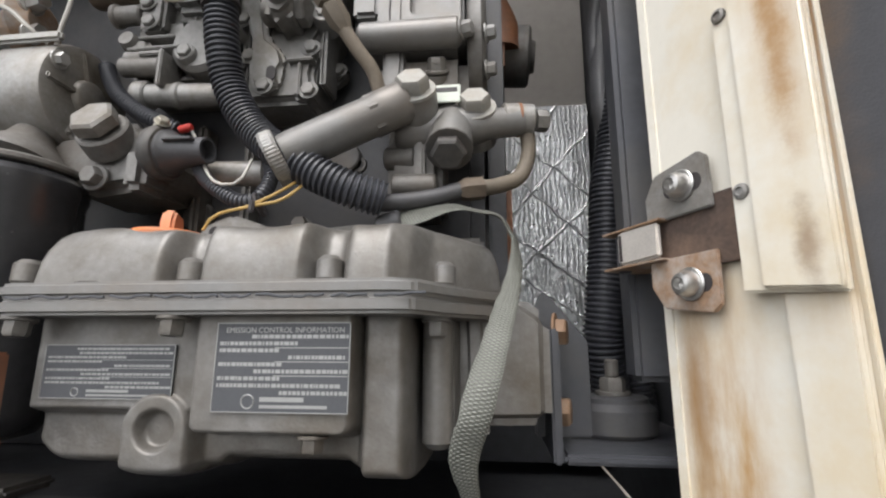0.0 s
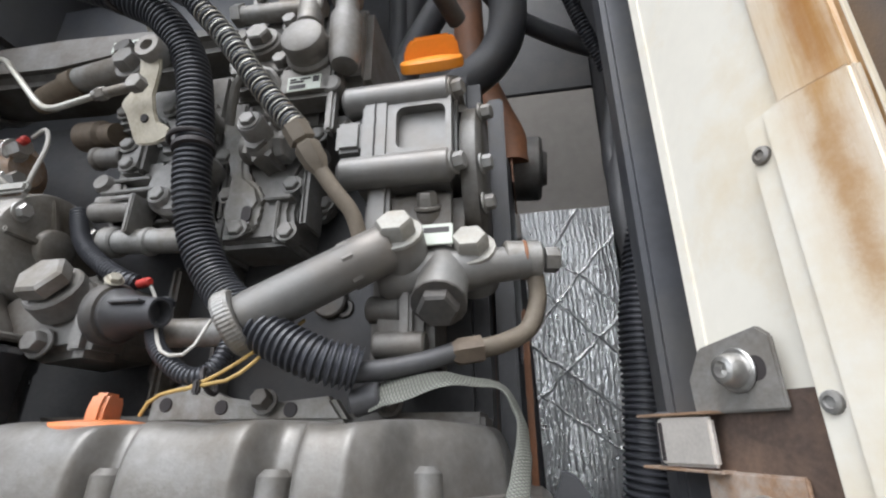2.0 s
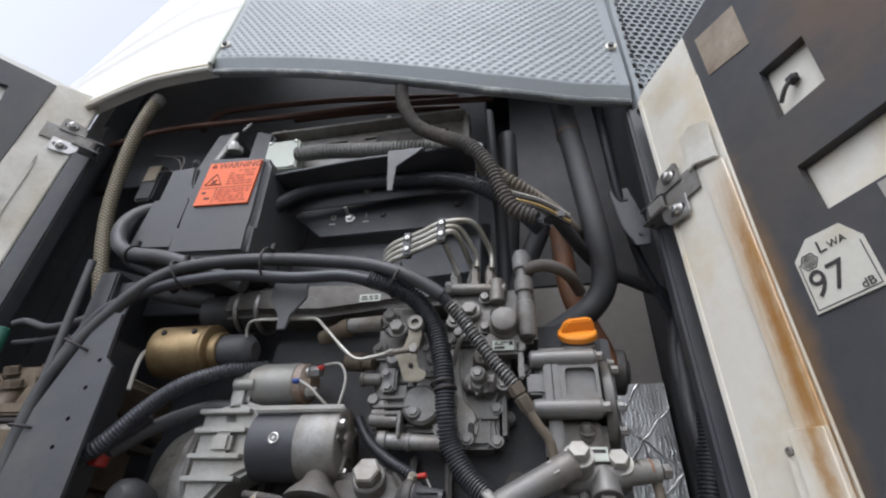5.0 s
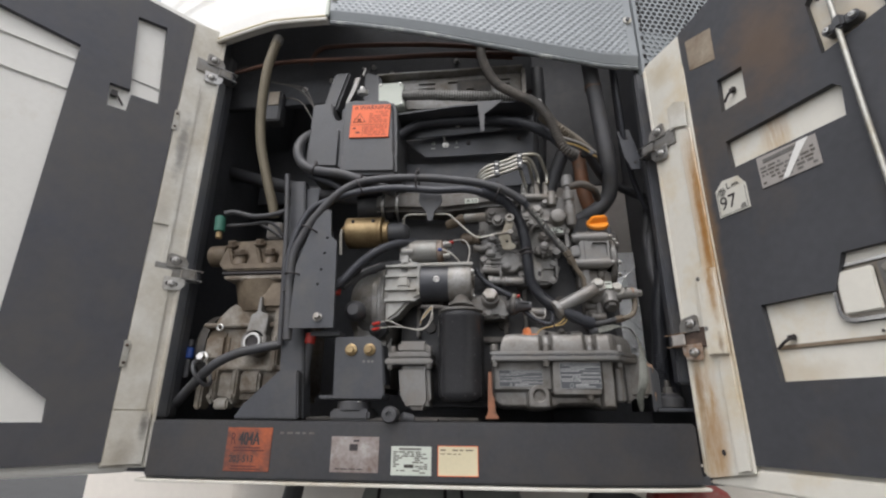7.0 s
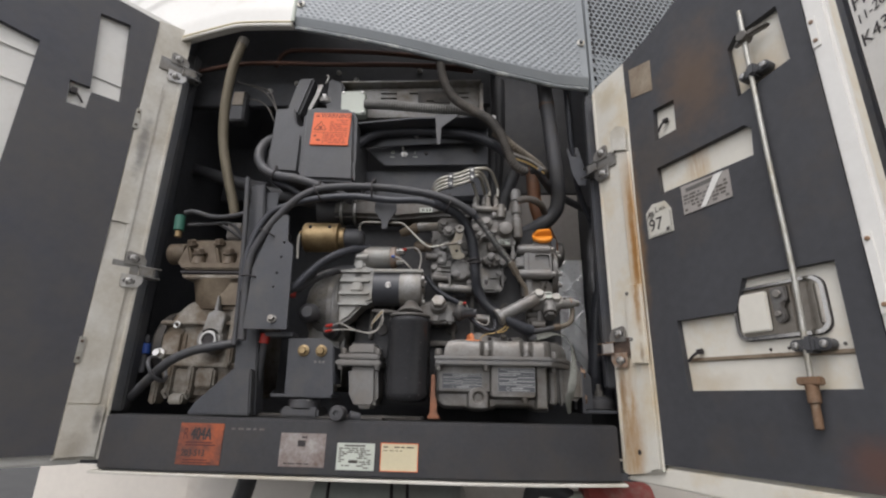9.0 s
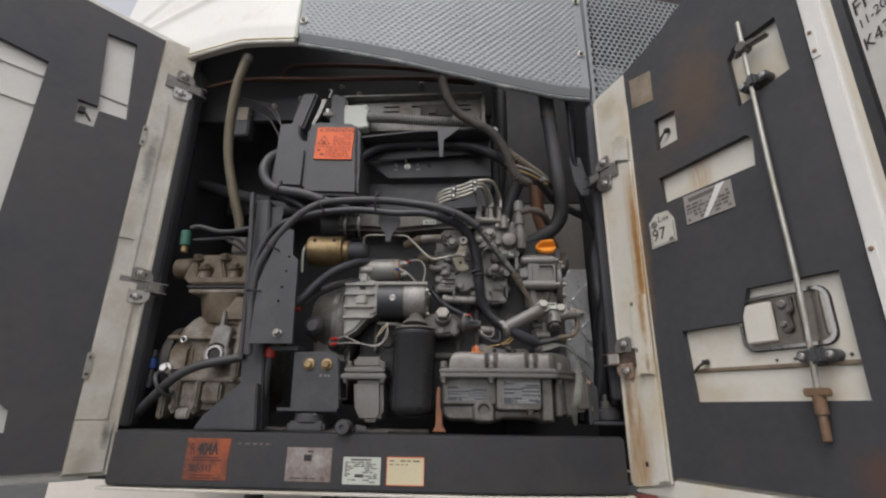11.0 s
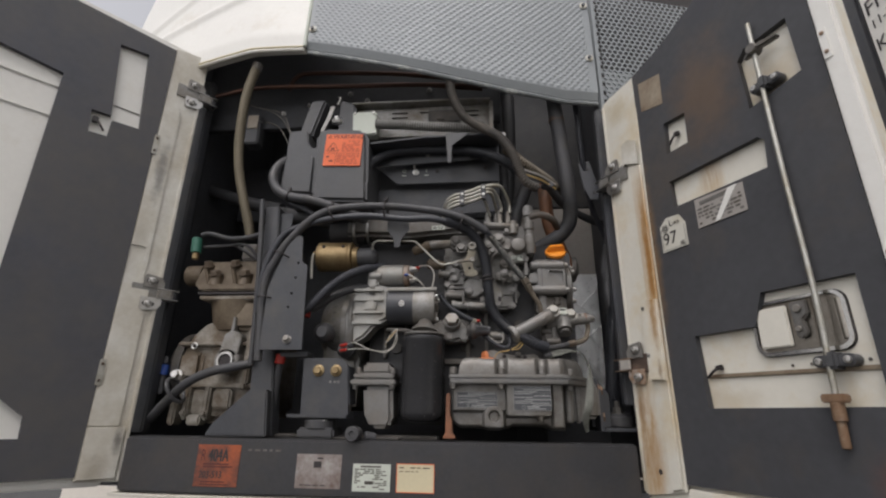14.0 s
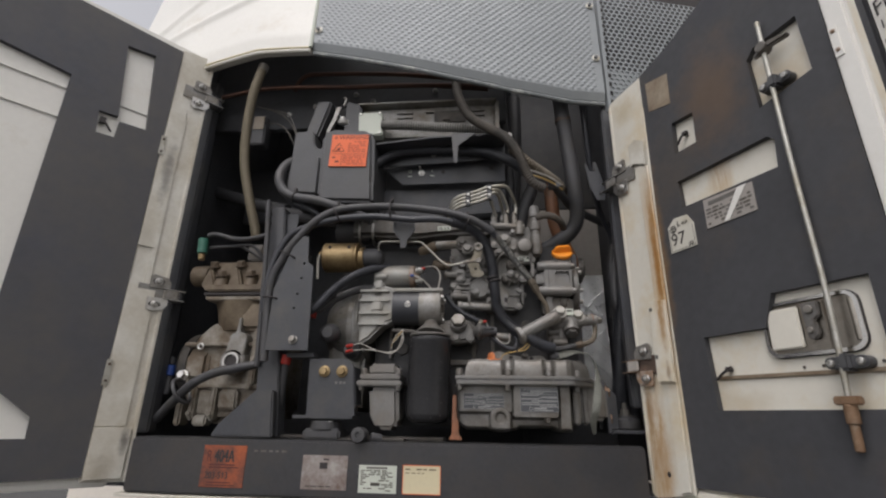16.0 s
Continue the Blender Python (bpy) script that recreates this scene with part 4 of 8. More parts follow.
box(bm, -0.031, 0.008, -0.014, -0.0102, 1.963, 2.36, 0.001)
box(bm, -0.031, 0.028, -0.014, -0.0102, 1.55, 1.86, 0.001)
box(bm, -0.031, 0.040, -0.017, -0.0102, 1.444, 1.548, 0.001)
part("flange_strip", bm, "white_dirty", dl)
bm = BM()
outer = [(-0.032, 1.450), (-0.245, 1.450), (-0.245, 1.5265), (-0.1393, 1.526), (-0.1416, 1.5675), (-0.245, 1.648), (-0.247, 2.338), (-0.52, 2.37), (-0.52, 2.556), (-0.033, 2.540)]
holes = [[(-0.157, 2.481), (-0.093, 2.488), (-0.073, 2.265), (-0.132, 2.262), (-0.134, 2.216), (-0.172, 2.214), (-0.177, 2.273), (-0.137, 2.274)]]
sheet_with_holes(bm, outer, holes, -0.013, -0.0005)
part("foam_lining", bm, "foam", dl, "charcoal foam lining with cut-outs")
bm = BM()
for z0, z1 in ((2.300, 2.313), (2.222, 2.230), (1.625, 1.631)):
    box(bm, -0.53, -0.2 if z0 < 2 else -0.2465, -0.004, -0.0005, z0, z1, 0.0015)
part("embossed_rib", bm, "white", dl)
bm = BM()
box(bm, -0.145, -0.078, -0.0022, -0.0005, 2.3085, 2.3115, 0.0008)
part("skin_fold", bm, "engine", dl, "thin dark fold line")
bm = BM()
sweep(bm, [(-0.168, -0.006, 2.258), (-0.156, -0.010, 2.245), (-0.143, -0.006, 2.230)], 0.0022, 8, 0.004)
box(bm, -0.171, -0.158, -0.012, -0.002, 2.244, 2.260, 0.001)
part("panel_clip", bm, "ink", dl, "black plastic clip")
for z in (2.238, 1.662):
    bm = BM()
    box(bm, -0.037, -0.025, -0.0170, -0.0142, z - 0.028, z + 0.028, 0.0006)
    cl = part("edge_clip", bm, "bright", dl, "small zinc edge clip")
    for dz in (-0.018, 0.018):
        bm = BM()
        screw(bm, (-0.031, -0.0170, z + dz), (0, -1, 0), 0.0032)
        part("rivet", bm, "darkrust", cl)


def hinge(base, z, sx, label, material, shift=(0, 0)):
    """A bolted strap hinge on a door's flange; sx: the way to the bay along the door."""
    h = thing("hinge", base @ Matrix.Translation((sx * 0.030 + shift[0], -0.0142 + shift[1], z)), label, "hinge", "door hinges")
    for k in (-1, 1):
        bm = BM()
        prism(bm, [(sx * -0.018, k * 0.0115), (sx * 0.028, k * 0.0115), (sx * 0.0285, k * 0.027), (sx * 0.020, k * 0.040), (sx * -0.012, k * 0.0445), (sx * -0.0175, k * 0.040)], -0.0025, 0.0, 0.0008)
        tab = part("tab", bm, material if k < 0 else "alu", h)
        bm = BM()
        prism(bm, rounded(-0.013, 0.013, k * 0.028 - 0.005, k * 0.028 + 0.005, 0.0045), -0.0027, -0.0024, 0)
        part("slot", bm, "ink", tab)
        bm = BM()
        cyl(bm, (0, -0.0028, k * 0.028), (0, -0.0045, k * 0.028), 0.0092)
        lathe(bm, (0, -0.0045, k * 0.028), (0, -0.02, k * 0.028), [(0.0072, 0), (0.0072, 0.003), (0.0055, 0.0068), (0.0034, 0.0075), (0.0027, 0.0042)], 16)
        part("bolt", bm, "steel", tab)
    bm = BM()
    box(bm, sx * -0.040, sx * 0.026, 0.0005, 0.0038, -0.0190, 0.0190, 0.0005)
    part("back_plate", bm, "darkrust" if material == "rusty" else "alu", h, "dull steel back plate")
    bm = BM()
    prism(bm, [(sx * 0.016, -0.0102), (sx * 0.048, -0.0108), (sx * 0.050, -0.009), (sx * 0.050, 0.009), (sx * 0.048, 0.0108), (sx * 0.016, 0.0102)], -0.0075, -0.0035, 0.0018)
    arm = part("arm", bm, "wornarm" if material == "rusty" else "alu", h, "worn bright hinge arm")
    bm = BM()
    box(bm, sx * 0.0455, sx * 0.0478, -0.0079, -0.0074, -0.0085, 0.0085, 0)
    part("slot", bm, "ink", arm)
    for k in (-1, 1):
        bm = BM()
        box(bm, sx * 0.014, sx * 0.064, -0.0075, 0.024, k * 0.0112, k * 0.0126, 0.0004)
        part("yoke_plate", bm, material, h)
    bm = BM()
    cyl(bm, (sx * 0.057, 0.004, -0.0140), (sx * 0.057, 0.004, 0.0140), 0.0045)
    box(bm, sx * 0.0515, sx * 0.0532, -0.005, 0.012, -0.010, 0.010, 0.0006)
    part("pin", bm, "black", h)


hinge(RIGHT, 1.690, -1, "brown rusted steel strap hinge on white flange", "rusty", (0.0116, -0.009))
hinge(RIGHT, 2.133, -1, "dull zinc strap hinge on white flange", "steel", (0.003, -0.006))
hinge(LEFT, 2.426, 1, "dull zinc strap hinge on white flange", "steel")
hinge(LEFT, 1.854, 1, "dull zinc strap hinge on white flange", "steel")

# ---- labels on the sill ----
def sill_label(name, x0, x1, z0, z1, material, label):
    th = thing(name, ((x0 + x1) / 2, -0.031, z0), label, "label", "labels on the sill")
    bm = BM()
    box(bm, x0, x1, -0.0312, -0.0302, z0, z1, 0.0003)
    part("sticker", bm, material, th)
    return th


lb = sill_label("refrigerant_label", -0.350, -0.258, 1.4395, 1.518, "r404", "orange worn refrigerant label on the black sill")
words("text", "R", 0.031, facing(-0.342, -0.0314, 1.4875), "faint", lb, 0.62)
for dx in (0.0, 0.0009, 0.0018):
    words("text", "404A", 0.034, facing(-0.326 + dx, -0.0314 - dx * 0.05, 1.4865), "ink", lb, 0.58)
for dx in (0.0, 0.0007):
    words("text", "203-513", 0.0185, facing(-0.341 + dx, -0.0314 - dx * 0.05, 1.4555), "ink", lb, 0.80)
each("fine_print", "faint", lb, *[lambda bm, z=z, w=w: box(bm, -0.335, -0.335 + w, -0.0316, -0.0313, z - 0.0013, z + 0.0011, 0) for z, w in ((1.4815, 0.055), (1.4765, 0.064), (1.4485, 0.050), (1.4435, 0.060))])
lb = sill_label("burnt_plate", -0.138, -0.045, 1.441, 1.504, "silverlabel", "scorched silver rating plate on the black sill")
each("emblem", "ink", lb, lambda bm: box(bm, -0.102, -0.086, -0.0316, -0.0313, 1.479, 1.4905, 0))
bm = BM()
bars(bm, -0.103, -0.084, 1.494, 1.499, 1, -0.0313, seed=8)
part("faded_print", bm, "ink", lb)
bm = BM()
bars(bm, -0.128, -0.075, 1.4455, 1.4485, 1, -0.0313, seed=9)
part("faded_print", bm, "ink", lb)
lb = sill_label("rating_label", -0.021, 0.055, 1.438, 1.488, "paper", "pale green-grey rating label on the black sill")
bm = BM()
box(bm, -0.006, 0.036, -0.0316, -0.0313, 1.4815, 1.485, 0)
box(bm, 0.004, 0.022, -0.0316, -0.0313, 1.451, 1.457, 0)
bars(bm, -0.017, 0.048, 1.441, 1.480, 11, -0.0313, 0.45, seed=9)
part("fine_print", bm, "engine", lb)
lb = sill_label("yellowed_label", 0.067, 0.142, 1.438, 1.490, "cream", "cream label with red border on the black sill")
bm = BM()
for x0, x1, z0, z1 in ((0.067, 0.142, 1.4888, 1.490), (0.067, 0.142, 1.438, 1.4392), (0.067, 0.0682, 1.438, 1.49), (0.1408, 0.142, 1.438, 1.49)):
    box(bm, x0, x1, -0.0318, -0.0313, z0, z1, 0)
part("border", bm, "warn", lb)
bm = BM()
bars(bm, 0.072, 0.136, 1.4805, 1.4845, 1, -0.0313, 0.7, seed=10)
bars(bm, 0.072, 0.110, 1.4745, 1.4770, 1, -0.0313, 0.6, seed=11)
part("faded_print", bm, "brown", lb)

# ---- below the unit ----
tk = thing("pressure_tank", (0.03, 0.36, 1.2), "grey-green metal tank with straps under the unit", "tank")
bm = BM()
lathe(bm, (-0.165, 0.33, 1.29), (0.235, 0.33, 1.29), [(0.05, 0), (0.085, 0.012), (0.095, 0.03), (0.095, 0.37), (0.085, 0.388), (0.05, 0.40)], 32)
part("shell", bm, "tank", tk)
for x in (-0.10, 0.06, 0.10):
    bm = BM()
    ring(bm, (x, 0.33, 1.29), (1, 0, 0.15), 0.096, 0.004, 32)
    part("strap", bm, "ink", tk)
rc = thing("red_canister", (0.6, 0.33, 1.2), "dusty red canister with black fitting under the unit", "canister")
bm = BM()
lathe(bm, (0.53, 0.31, 1.335), (0.70, 0.31, 1.34), [(0.04, 0), (0.05, 0.01), (0.052, 0.15), (0.04, 0.17)], 24)
part("body", bm, "reddusty", rc)
bm = BM()
cyl(bm, (0.49, 0.31, 1.335), (0.53, 0.31, 1.335), 0.026)
part("collar", bm, "paper", rc)
bm = BM()
sweep(bm, [(0.50, 0.31, 1.345), (0.45, 0.30, 1.365), (0.41, 0.31, 1.36), (0.40, 0.36, 1.30)], 0.020, 12)
part("black_fitting", bm, "rubber", rc)
bm = BM()
sweep(bm, [(-0.33, 0.30, 1.42), (-0.335, 0.30, 1.37), (-0.35, 0.31, 1.32), (-0.385, 0.33, 1.22), (-0.41, 0.35, 1.05)], 0.024, 12)
single("drain_hose", bm, "rubber", "black rubber hose hanging below the unit", "hose")

# ---- engine bay: compressor side ----
def bolts(parent, cs, d, r, h, material="steel", washer=True, name="bolt"):
    for c in cs:
        bm = BM()
        hexbolt(bm, c, d, r, h, washer)
        part(name, bm, material, parent)


cp = thing("compressor", (-0.38, 0.15, 1.53), "dusty cast refrigeration compressor with tan cylinder and bolted head", "compressor", off=(-0.013, 0.008, 0.004))
bm = BM()
prism(bm, [(-0.484, 1.944), (-0.470, 1.952), (-0.30, 1.954), (-0.285, 1.94), (-0.285, 1.880), (-0.455, 1.880), (-0.474, 1.905)], 0.078, 0.25, 0.008, segs=3)
prism(bm, [(-0.474, 1.886), (-0.456, 1.866), (-0.285, 1.866), (-0.285, 1.884), (-0.454, 1.884)], 0.050, 0.25, 0.004)
hd = part("cylinder_head", bm, "tan", cp, "tan bolted cylinder head")
each("bolt_pillar", "tan", hd, *[lambda bm, x=x: cyl(bm, (x, 0.066, 1.878), (x, 0.072, 1.912), 0.0165, 0.0145, 16) for x in (-0.428, -0.350)])
each("gusset", "tan", hd, *[lambda bm, x=x: prism(bm, [(x - 0.020, 1.882), (x + 0.020, 1.882), (x + 0.004, 1.930), (x - 0.004, 1.930)], 0.060, 0.085, 0.005) for x in (-0.460, -0.389, -0.312)])
each("end_cap", "tan", cp, lambda bm: cyl(bm, (-0.522, 0.10, 1.918), (-0.476, 0.10, 1.920), 0.027))
bolts(hd, [(-0.458, 0.076, 1.937), (-0.385, 0.076, 1.939)], (0, -0.5, 1), 0.0115, 0.014, "brown")
bolts(hd, [(-0.428, 0.066, 1.910), (-0.350, 0.066, 1.910)], (0, -0.4, 1), 0.0125, 0.014, "brown")
bm = BM()
prism(bm, [(-0.462, 1.863), (-0.285, 1.863), (-0.285, 1.857), (-0.460, 1.857)], 0.053, 0.24, 0.001)
part("gasket", bm, "ink", cp)
bm = BM()
prism(bm, [(-0.460, 1.855), (-0.285, 1.855), (-0.285, 1.843), (-0.452, 1.843)], 0.055, 0.24, 0.003)
part("cylinder_rim", bm, "comp", cp)
bm = BM()
lathe(bm, (-0.372, 0.135, 1.772), (-0.372, 0.135, 1.845), [(0.066, 0), (0.070, 0.01), (0.083, 0.066), (0.085, 0.073)], 36)
prism(bm, [(-0.372, 1.845), (-0.285, 1.845), (-0.285, 1.77), (-0.36, 1.77)], 0.062, 0.2, 0.01)
part("cylinder", bm, "tan", cp, "tan painted cylinder")
bm = BM()
prism(bm, [(-0.45, 1.785), (-0.425, 1.80), (-0.30, 1.790), (-0.275, 1.735), (-0.275, 1.575), (-0.30, 1.555), (-0.42, 1.552), (-0.465, 1.58), (-0.492, 1.63), (-0.495, 1.715), (-0.475, 1.76)], 0.080, 0.30, 0.016, segs=4)
crk = part("crankcase", bm, "comp", cp, "dusty pale crankcase", 60)
each("flange_rib", "comp", crk, lambda bm: box(bm, -0.494, -0.275, 0.064, 0.1, 1.731, 1.741, 0.003), lambda bm: box(bm, -0.455, -0.275, 0.066, 0.1, 1.632, 1.643, 0.003), lambda bm: box(bm, -0.318, -0.302, 0.060, 0.1, 1.640, 1.775, 0.004))
bm = BM()
prism(bm, [(-0.380, 1.705), (-0.332, 1.705), (-0.328, 1.752), (-0.336, 1.762), (-0.348, 1.763), (-0.3505, 1.800), (-0.3545, 1.800), (-0.357, 1.763), (-0.370, 1.758)], 0.050, 0.085, 0.005)
part("cast_boss", bm, "alu", cp)
each("foot_pad", "comp", crk, lambda bm: box(bm, -0.452, -0.438, 0.058, 0.1, 1.560, 1.636, 0.004), lambda bm: box(bm, -0.440, -0.40, 0.068, 0.1, 1.570, 1.632, 0.006), lambda bm: box(bm, -0.402, -0.388, 0.058, 0.1, 1.560, 1.636, 0.004), lambda bm: box(bm, -0.384, -0.338, 0.062, 0.1, 1.585, 1.630, 0.005), lambda bm: box(bm, -0.436, -0.402, 0.056, 0.09, 1.548, 1.572, 0.004), lambda bm: box(bm, -0.485, -0.468, 0.06, 0.1, 1.548, 1.60, 0.004), lambda bm: box(bm, -0.486, -0.428, 0.066, 0.1, 1.650, 1.718, 0.010))
bm = BM()
lathe(bm, (-0.358, 0.06, 1.694), (-0.358, 0.0, 1.694), [(0.032, -0.02), (0.031, 0.006), (0.027, 0.010)], 28)
part("port_boss", bm, "alu", cp)
bm = BM()
lathe(bm, (-0.358, 0.05, 1.694), (-0.358, 0.0, 1.694), [(0.022, 0), (0.022, 0.003), (0.0195, 0.006), (0.016, 0.006), (0.0145, 0.001)], 28)
prt = part("port", bm, "steel", cp, "bright ring of the oil port")
bm = BM()
cyl(bm, (-0.358, 0.0485, 1.694), (-0.358, 0.0478, 1.694), 0.0142, seg=24, edge=0.0001)
part("sight_glass", bm, "ink", prt)
bm = BM()
ring(bm, (-0.449, 0.062, 1.730), (0, 1, 0), 0.0065, 0.0026, 16)
part("lifting_eye", bm, "steel", cp)
bolts(cp, [(-0.476, 0.056, 1.660)], (0, -1, 0.2), 0.010, 0.014, "steel")
bolts(cp, [(-0.310, 0.060, 1.636), (-0.445, 0.057, 1.575), (-0.395, 0.057, 1.575), (-0.310, 0.060, 1.70)], (0, -1, 0), 0.006, 0.007, "comp")
bm = BM()
lathe(bm, (-0.495, 0.17, 1.69), (-0.54, 0.17, 1.69), [(0.085, 0), (0.085, 0.02), (0.07, 0.035)], 28)
part("clutch_cover", bm, "grime_shade", cp)

sv = thing("service_valve", (-0.45, 0.05, 1.96), "small service valve with green cap on pipes", "valve", off=(-0.005, -0.001, 0.005))
bm = BM()
cyl(bm, (-0.486, 0.05, 1.962), (-0.489, 0.05, 2.002), 0.0125, seg=16)
part("cap", bm, "green", sv, "green plastic cap")
bm = BM()
cyl(bm, (-0.485, 0.05, 1.945), (-0.486, 0.05, 1.962), 0.008)
part("stem", bm, "brass", sv)
bm = BM()
sweep(bm, [(-0.485, 0.06, 2.015), (-0.46, 0.06, 2.018), (-0.40, 0.05, 2.0), (-0.34, 0.04, 2.0), (-0.28, 0.03, 2.012)], 0.006, 10)
sweep(bm, [(-0.48, 0.07, 1.985), (-0.42, 0.07, 1.988), (-0.36, 0.06, 1.985), (-0.33, 0.07, 1.955)], 0.004, 8)
sweep(bm, [(-0.40, 0.07, 1.99), (-0.37, 0.08, 1.975), (-0.34, 0.09, 1.955)], 0.004, 8)
part("pipe", bm, "rubber", sv)
bm = BM()
box(bm, -0.385, -0.345, 0.09, 0.12, 1.955, 2.0, 0.004)
part("pressure_switch", bm, "engine", sv)
bm = BM()
sweep(bm, [(-0.285, 0.035, 1.686), (-0.33, 0.025, 1.676), (-0.38, 0.022, 1.664), (-0.43, 0.025, 1.640), (-0.48, 0.04, 1.60), (-0.54, 0.08, 1.56)], 0.0105, 12)
single("compressor_hose", bm, "rubber", "black rubber hose running across the compressor", "hose", off=(-0.012, 0.008, 0.004))
bm = BM()
ring(bm, (-0.462, 0.034, 1.625), (0.9, 0, 0.5), 0.030, 0.0045, 20)
single("hose_loop", bm, "rubber", "black hose loop at the compressor", "hose", off=(-0.009, 0.007, 0.003))
bc = thing("blue_valve", (-0.545, 0.1, 1.67), "small blue capped valve beside the compressor", "valve", off=(-0.006, 0.005, 0.002))
bm = BM()
cyl(bm, (-0.545, 0.1, 1.665), (-0.545, 0.1, 1.69), 0.010)
part("cap", bm, "blue", bc)
each("stem", "rubber", bc, lambda bm: cyl(bm, (-0.545, 0.1, 1.692), (-0.545, 0.1, 1.71), 0.006), lambda bm: cyl(bm, (-0.545, 0.1, 1.62), (-0.545, 0.1, 1.664), 0.007))

bm = BM()
sweep(bm, [(-0.398, 0.03, 2.530), (-0.406, 0.03, 2.49), (-0.422, 0.04, 2.428), (-0.434, 0.06, 2.330), (-0.433, 0.08, 2.234), (-0.415, 0.10, 2.140), (-0.397, 0.12, 2.065), (-0.392, 0.13, 2.03)], 0.0128, 18, 0.004)
bh = single("braided_hose", bm, "hosebraid", "thick tan braided hose hanging down", "hose", off=(-0.001, -0.003, 0.003))
bm = BM()
cyl(bm, (-0.396, 0.03, 2.533), (-0.400, 0.03, 2.512), 0.0140)
part("ferrule", bm, "alu", bh)
tb = thing("relay_box", (-0.44, 0.16, 2.33), "small yellowed relay box on the rear panel", "box", off=(0.000, -0.002, 0.003))
bm = BM()
box(bm, -0.463, -0.420, 0.13, 0.17, 2.335, 2.435, 0.004)
part("case", bm, "plastic", tb)
bm = BM()
box(bm, -0.458, -0.425, 0.127, 0.1298, 2.385, 2.43, 0.001)
part("pale_tag", bm, "clear", tb)
for k, (a, b) in enumerate((((-0.43, 0.13, 2.46), (-0.28, 0.05, 2.31)), ((-0.46, 0.13, 2.47), (-0.27, 0.05, 2.29)), ((-0.45, 0.14, 2.42), (-0.28, 0.06, 2.27)))):
    bm = BM()
    sweep(bm, [a, ((a[0] + b[0]) / 2 + 0.02, 0.09, (a[2] + b[2]) / 2 + 0.02), b], 0.0018, 6)
    single("thin_cable", bm, "dusty", "thin grey cable across the dark bay", "cable", "thin cables", off=(0.000, -0.002, 0.002))

# copper pipes high up
for k, pts in enumerate((
    [(-0.55, 0.09, 2.48), (-0.40, 0.085, 2.50), (-0.15, 0.085, 2.492), (0.10, 0.085, 2.485), (0.32, 0.09, 2.47)],
    [(-0.33, 0.10, 2.50), (-0.31, 0.10, 2.545), (-0.25, 0.10, 2.556), (0.0, 0.10, 2.54), (0.25, 0.10, 2.50)],
    [(-0.12, 0.12, 2.520), (0.05, 0.12, 2.515), (0.25, 0.12, 2.49)],
)):
    bm = BM()
    sweep(bm, pts, 0.0065, 10, 0.012)
    single("copper_pipe", bm, "copper", "dull copper refrigerant pipe under the nose panel", "pipe", "copper pipes")
for x, z in ((-0.155, 2.512), (0.09, 2.515), (-0.28, 2.475), (-0.36, 2.45), (-0.10, 2.485)):
    bm = BM()
    hexbolt(bm, (x, 0.149, z), (0, -1, 0), 0.006, 0.008)
    single("panel_bolt", bm, "steel", "small zinc bolt on the black panel", "bolt", "panel bolts")

# ---- black belt guard with the warning sticker ----
gd = thing("fan_guard", (-0.15, 0.05, 2.07), "black moulded plastic guard with orange warning sticker", "guard", off=(-0.001, -0.007, 0.004))
bm = BM()
prism(bm, [(-0.183, 2.268), (-0.166, 2.284), (-0.060, 2.276), (-0.046, 2.262), (-0.040, 2.150), (-0.038, 2.070), (-0.172, 2.076), (-0.180, 2.15)], -0.006, 0.16, 0.012, segs=3)
prism(bm, [(-0.178, 2.135), (-0.040, 2.130), (-0.036, 2.068), (-0.174, 2.074)], -0.010, 0.10, 0.008, segs=3)
part("front_shell", bm, "plastic", gd)
bm = BM()
prism(bm, [(-0.272, 2.300), (-0.222, 2.302), (-0.216, 2.262), (-0.208, 2.248), (-0.196, 2.246), (-0.186, 2.256), (-0.180, 2.30), (-0.176, 2.10), (-0.276, 2.11)], 0.03, 0.16, 0.006)
part("side_shell", bm, "plastic", gd)
bm = BM()
prism(bm, [(-0.266, 2.216), (-0.192, 2.218), (-0.184, 2.205), (-0.184, 2.100), (-0.268, 2.106), (-0.274, 2.12)], 0.012, 0.05, 0.008, segs=3)
part("access_lid", bm, "plastic", gd)
bm = BM()
prism(bm, [(-0.262, 2.300), (-0.222, 2.300), (-0.19, 2.42), (-0.235, 2.42)], 0.06, 0.14, 0.006)
prism(bm, [(-0.15, 2.27), (-0.10, 2.27), (-0.105, 2.40), (-0.15, 2.42)], 0.06, 0.14, 0.006)
part("rear_shell", bm, "plastic", gd)
bm = BM()
cyl(bm, (-0.136, 0.012, 2.306), (-0.136, 0.008, 2.316), 0.014)
hexbolt(bm, (-0.136, 0.008, 2.314), (0, -0.4, 1), 0.007, 0.010)
part("bolt", bm, "steel", gd)
bm = BM()
prism(bm, [(-0.183, 2.288), (-0.174, 2.287), (-0.158, 2.325), (-0.148, 2.365), (-0.160, 2.366), (-0.167, 2.335)], 0.018, 0.021, 0.0006)
sweep(bm, [(-0.142, 0.02, 2.37), (-0.140, 0.03, 2.40), (-0.150, 0.04, 2.41)], 0.0025, 8)
part("clip", bm, "alu", gd, "pale metal strap")
st_m = pose(-0.155, -0.0085, 2.170) @ Matrix.Rotation(radians(2), 4, "Y")
bm = BM()
box(bm, -0.001, 0.095, -0.0012, 0.003, -0.001, 0.090, 0.0003, st_m)
stk = part("warning_sticker", bm, "warn", gd, "orange warning sticker")
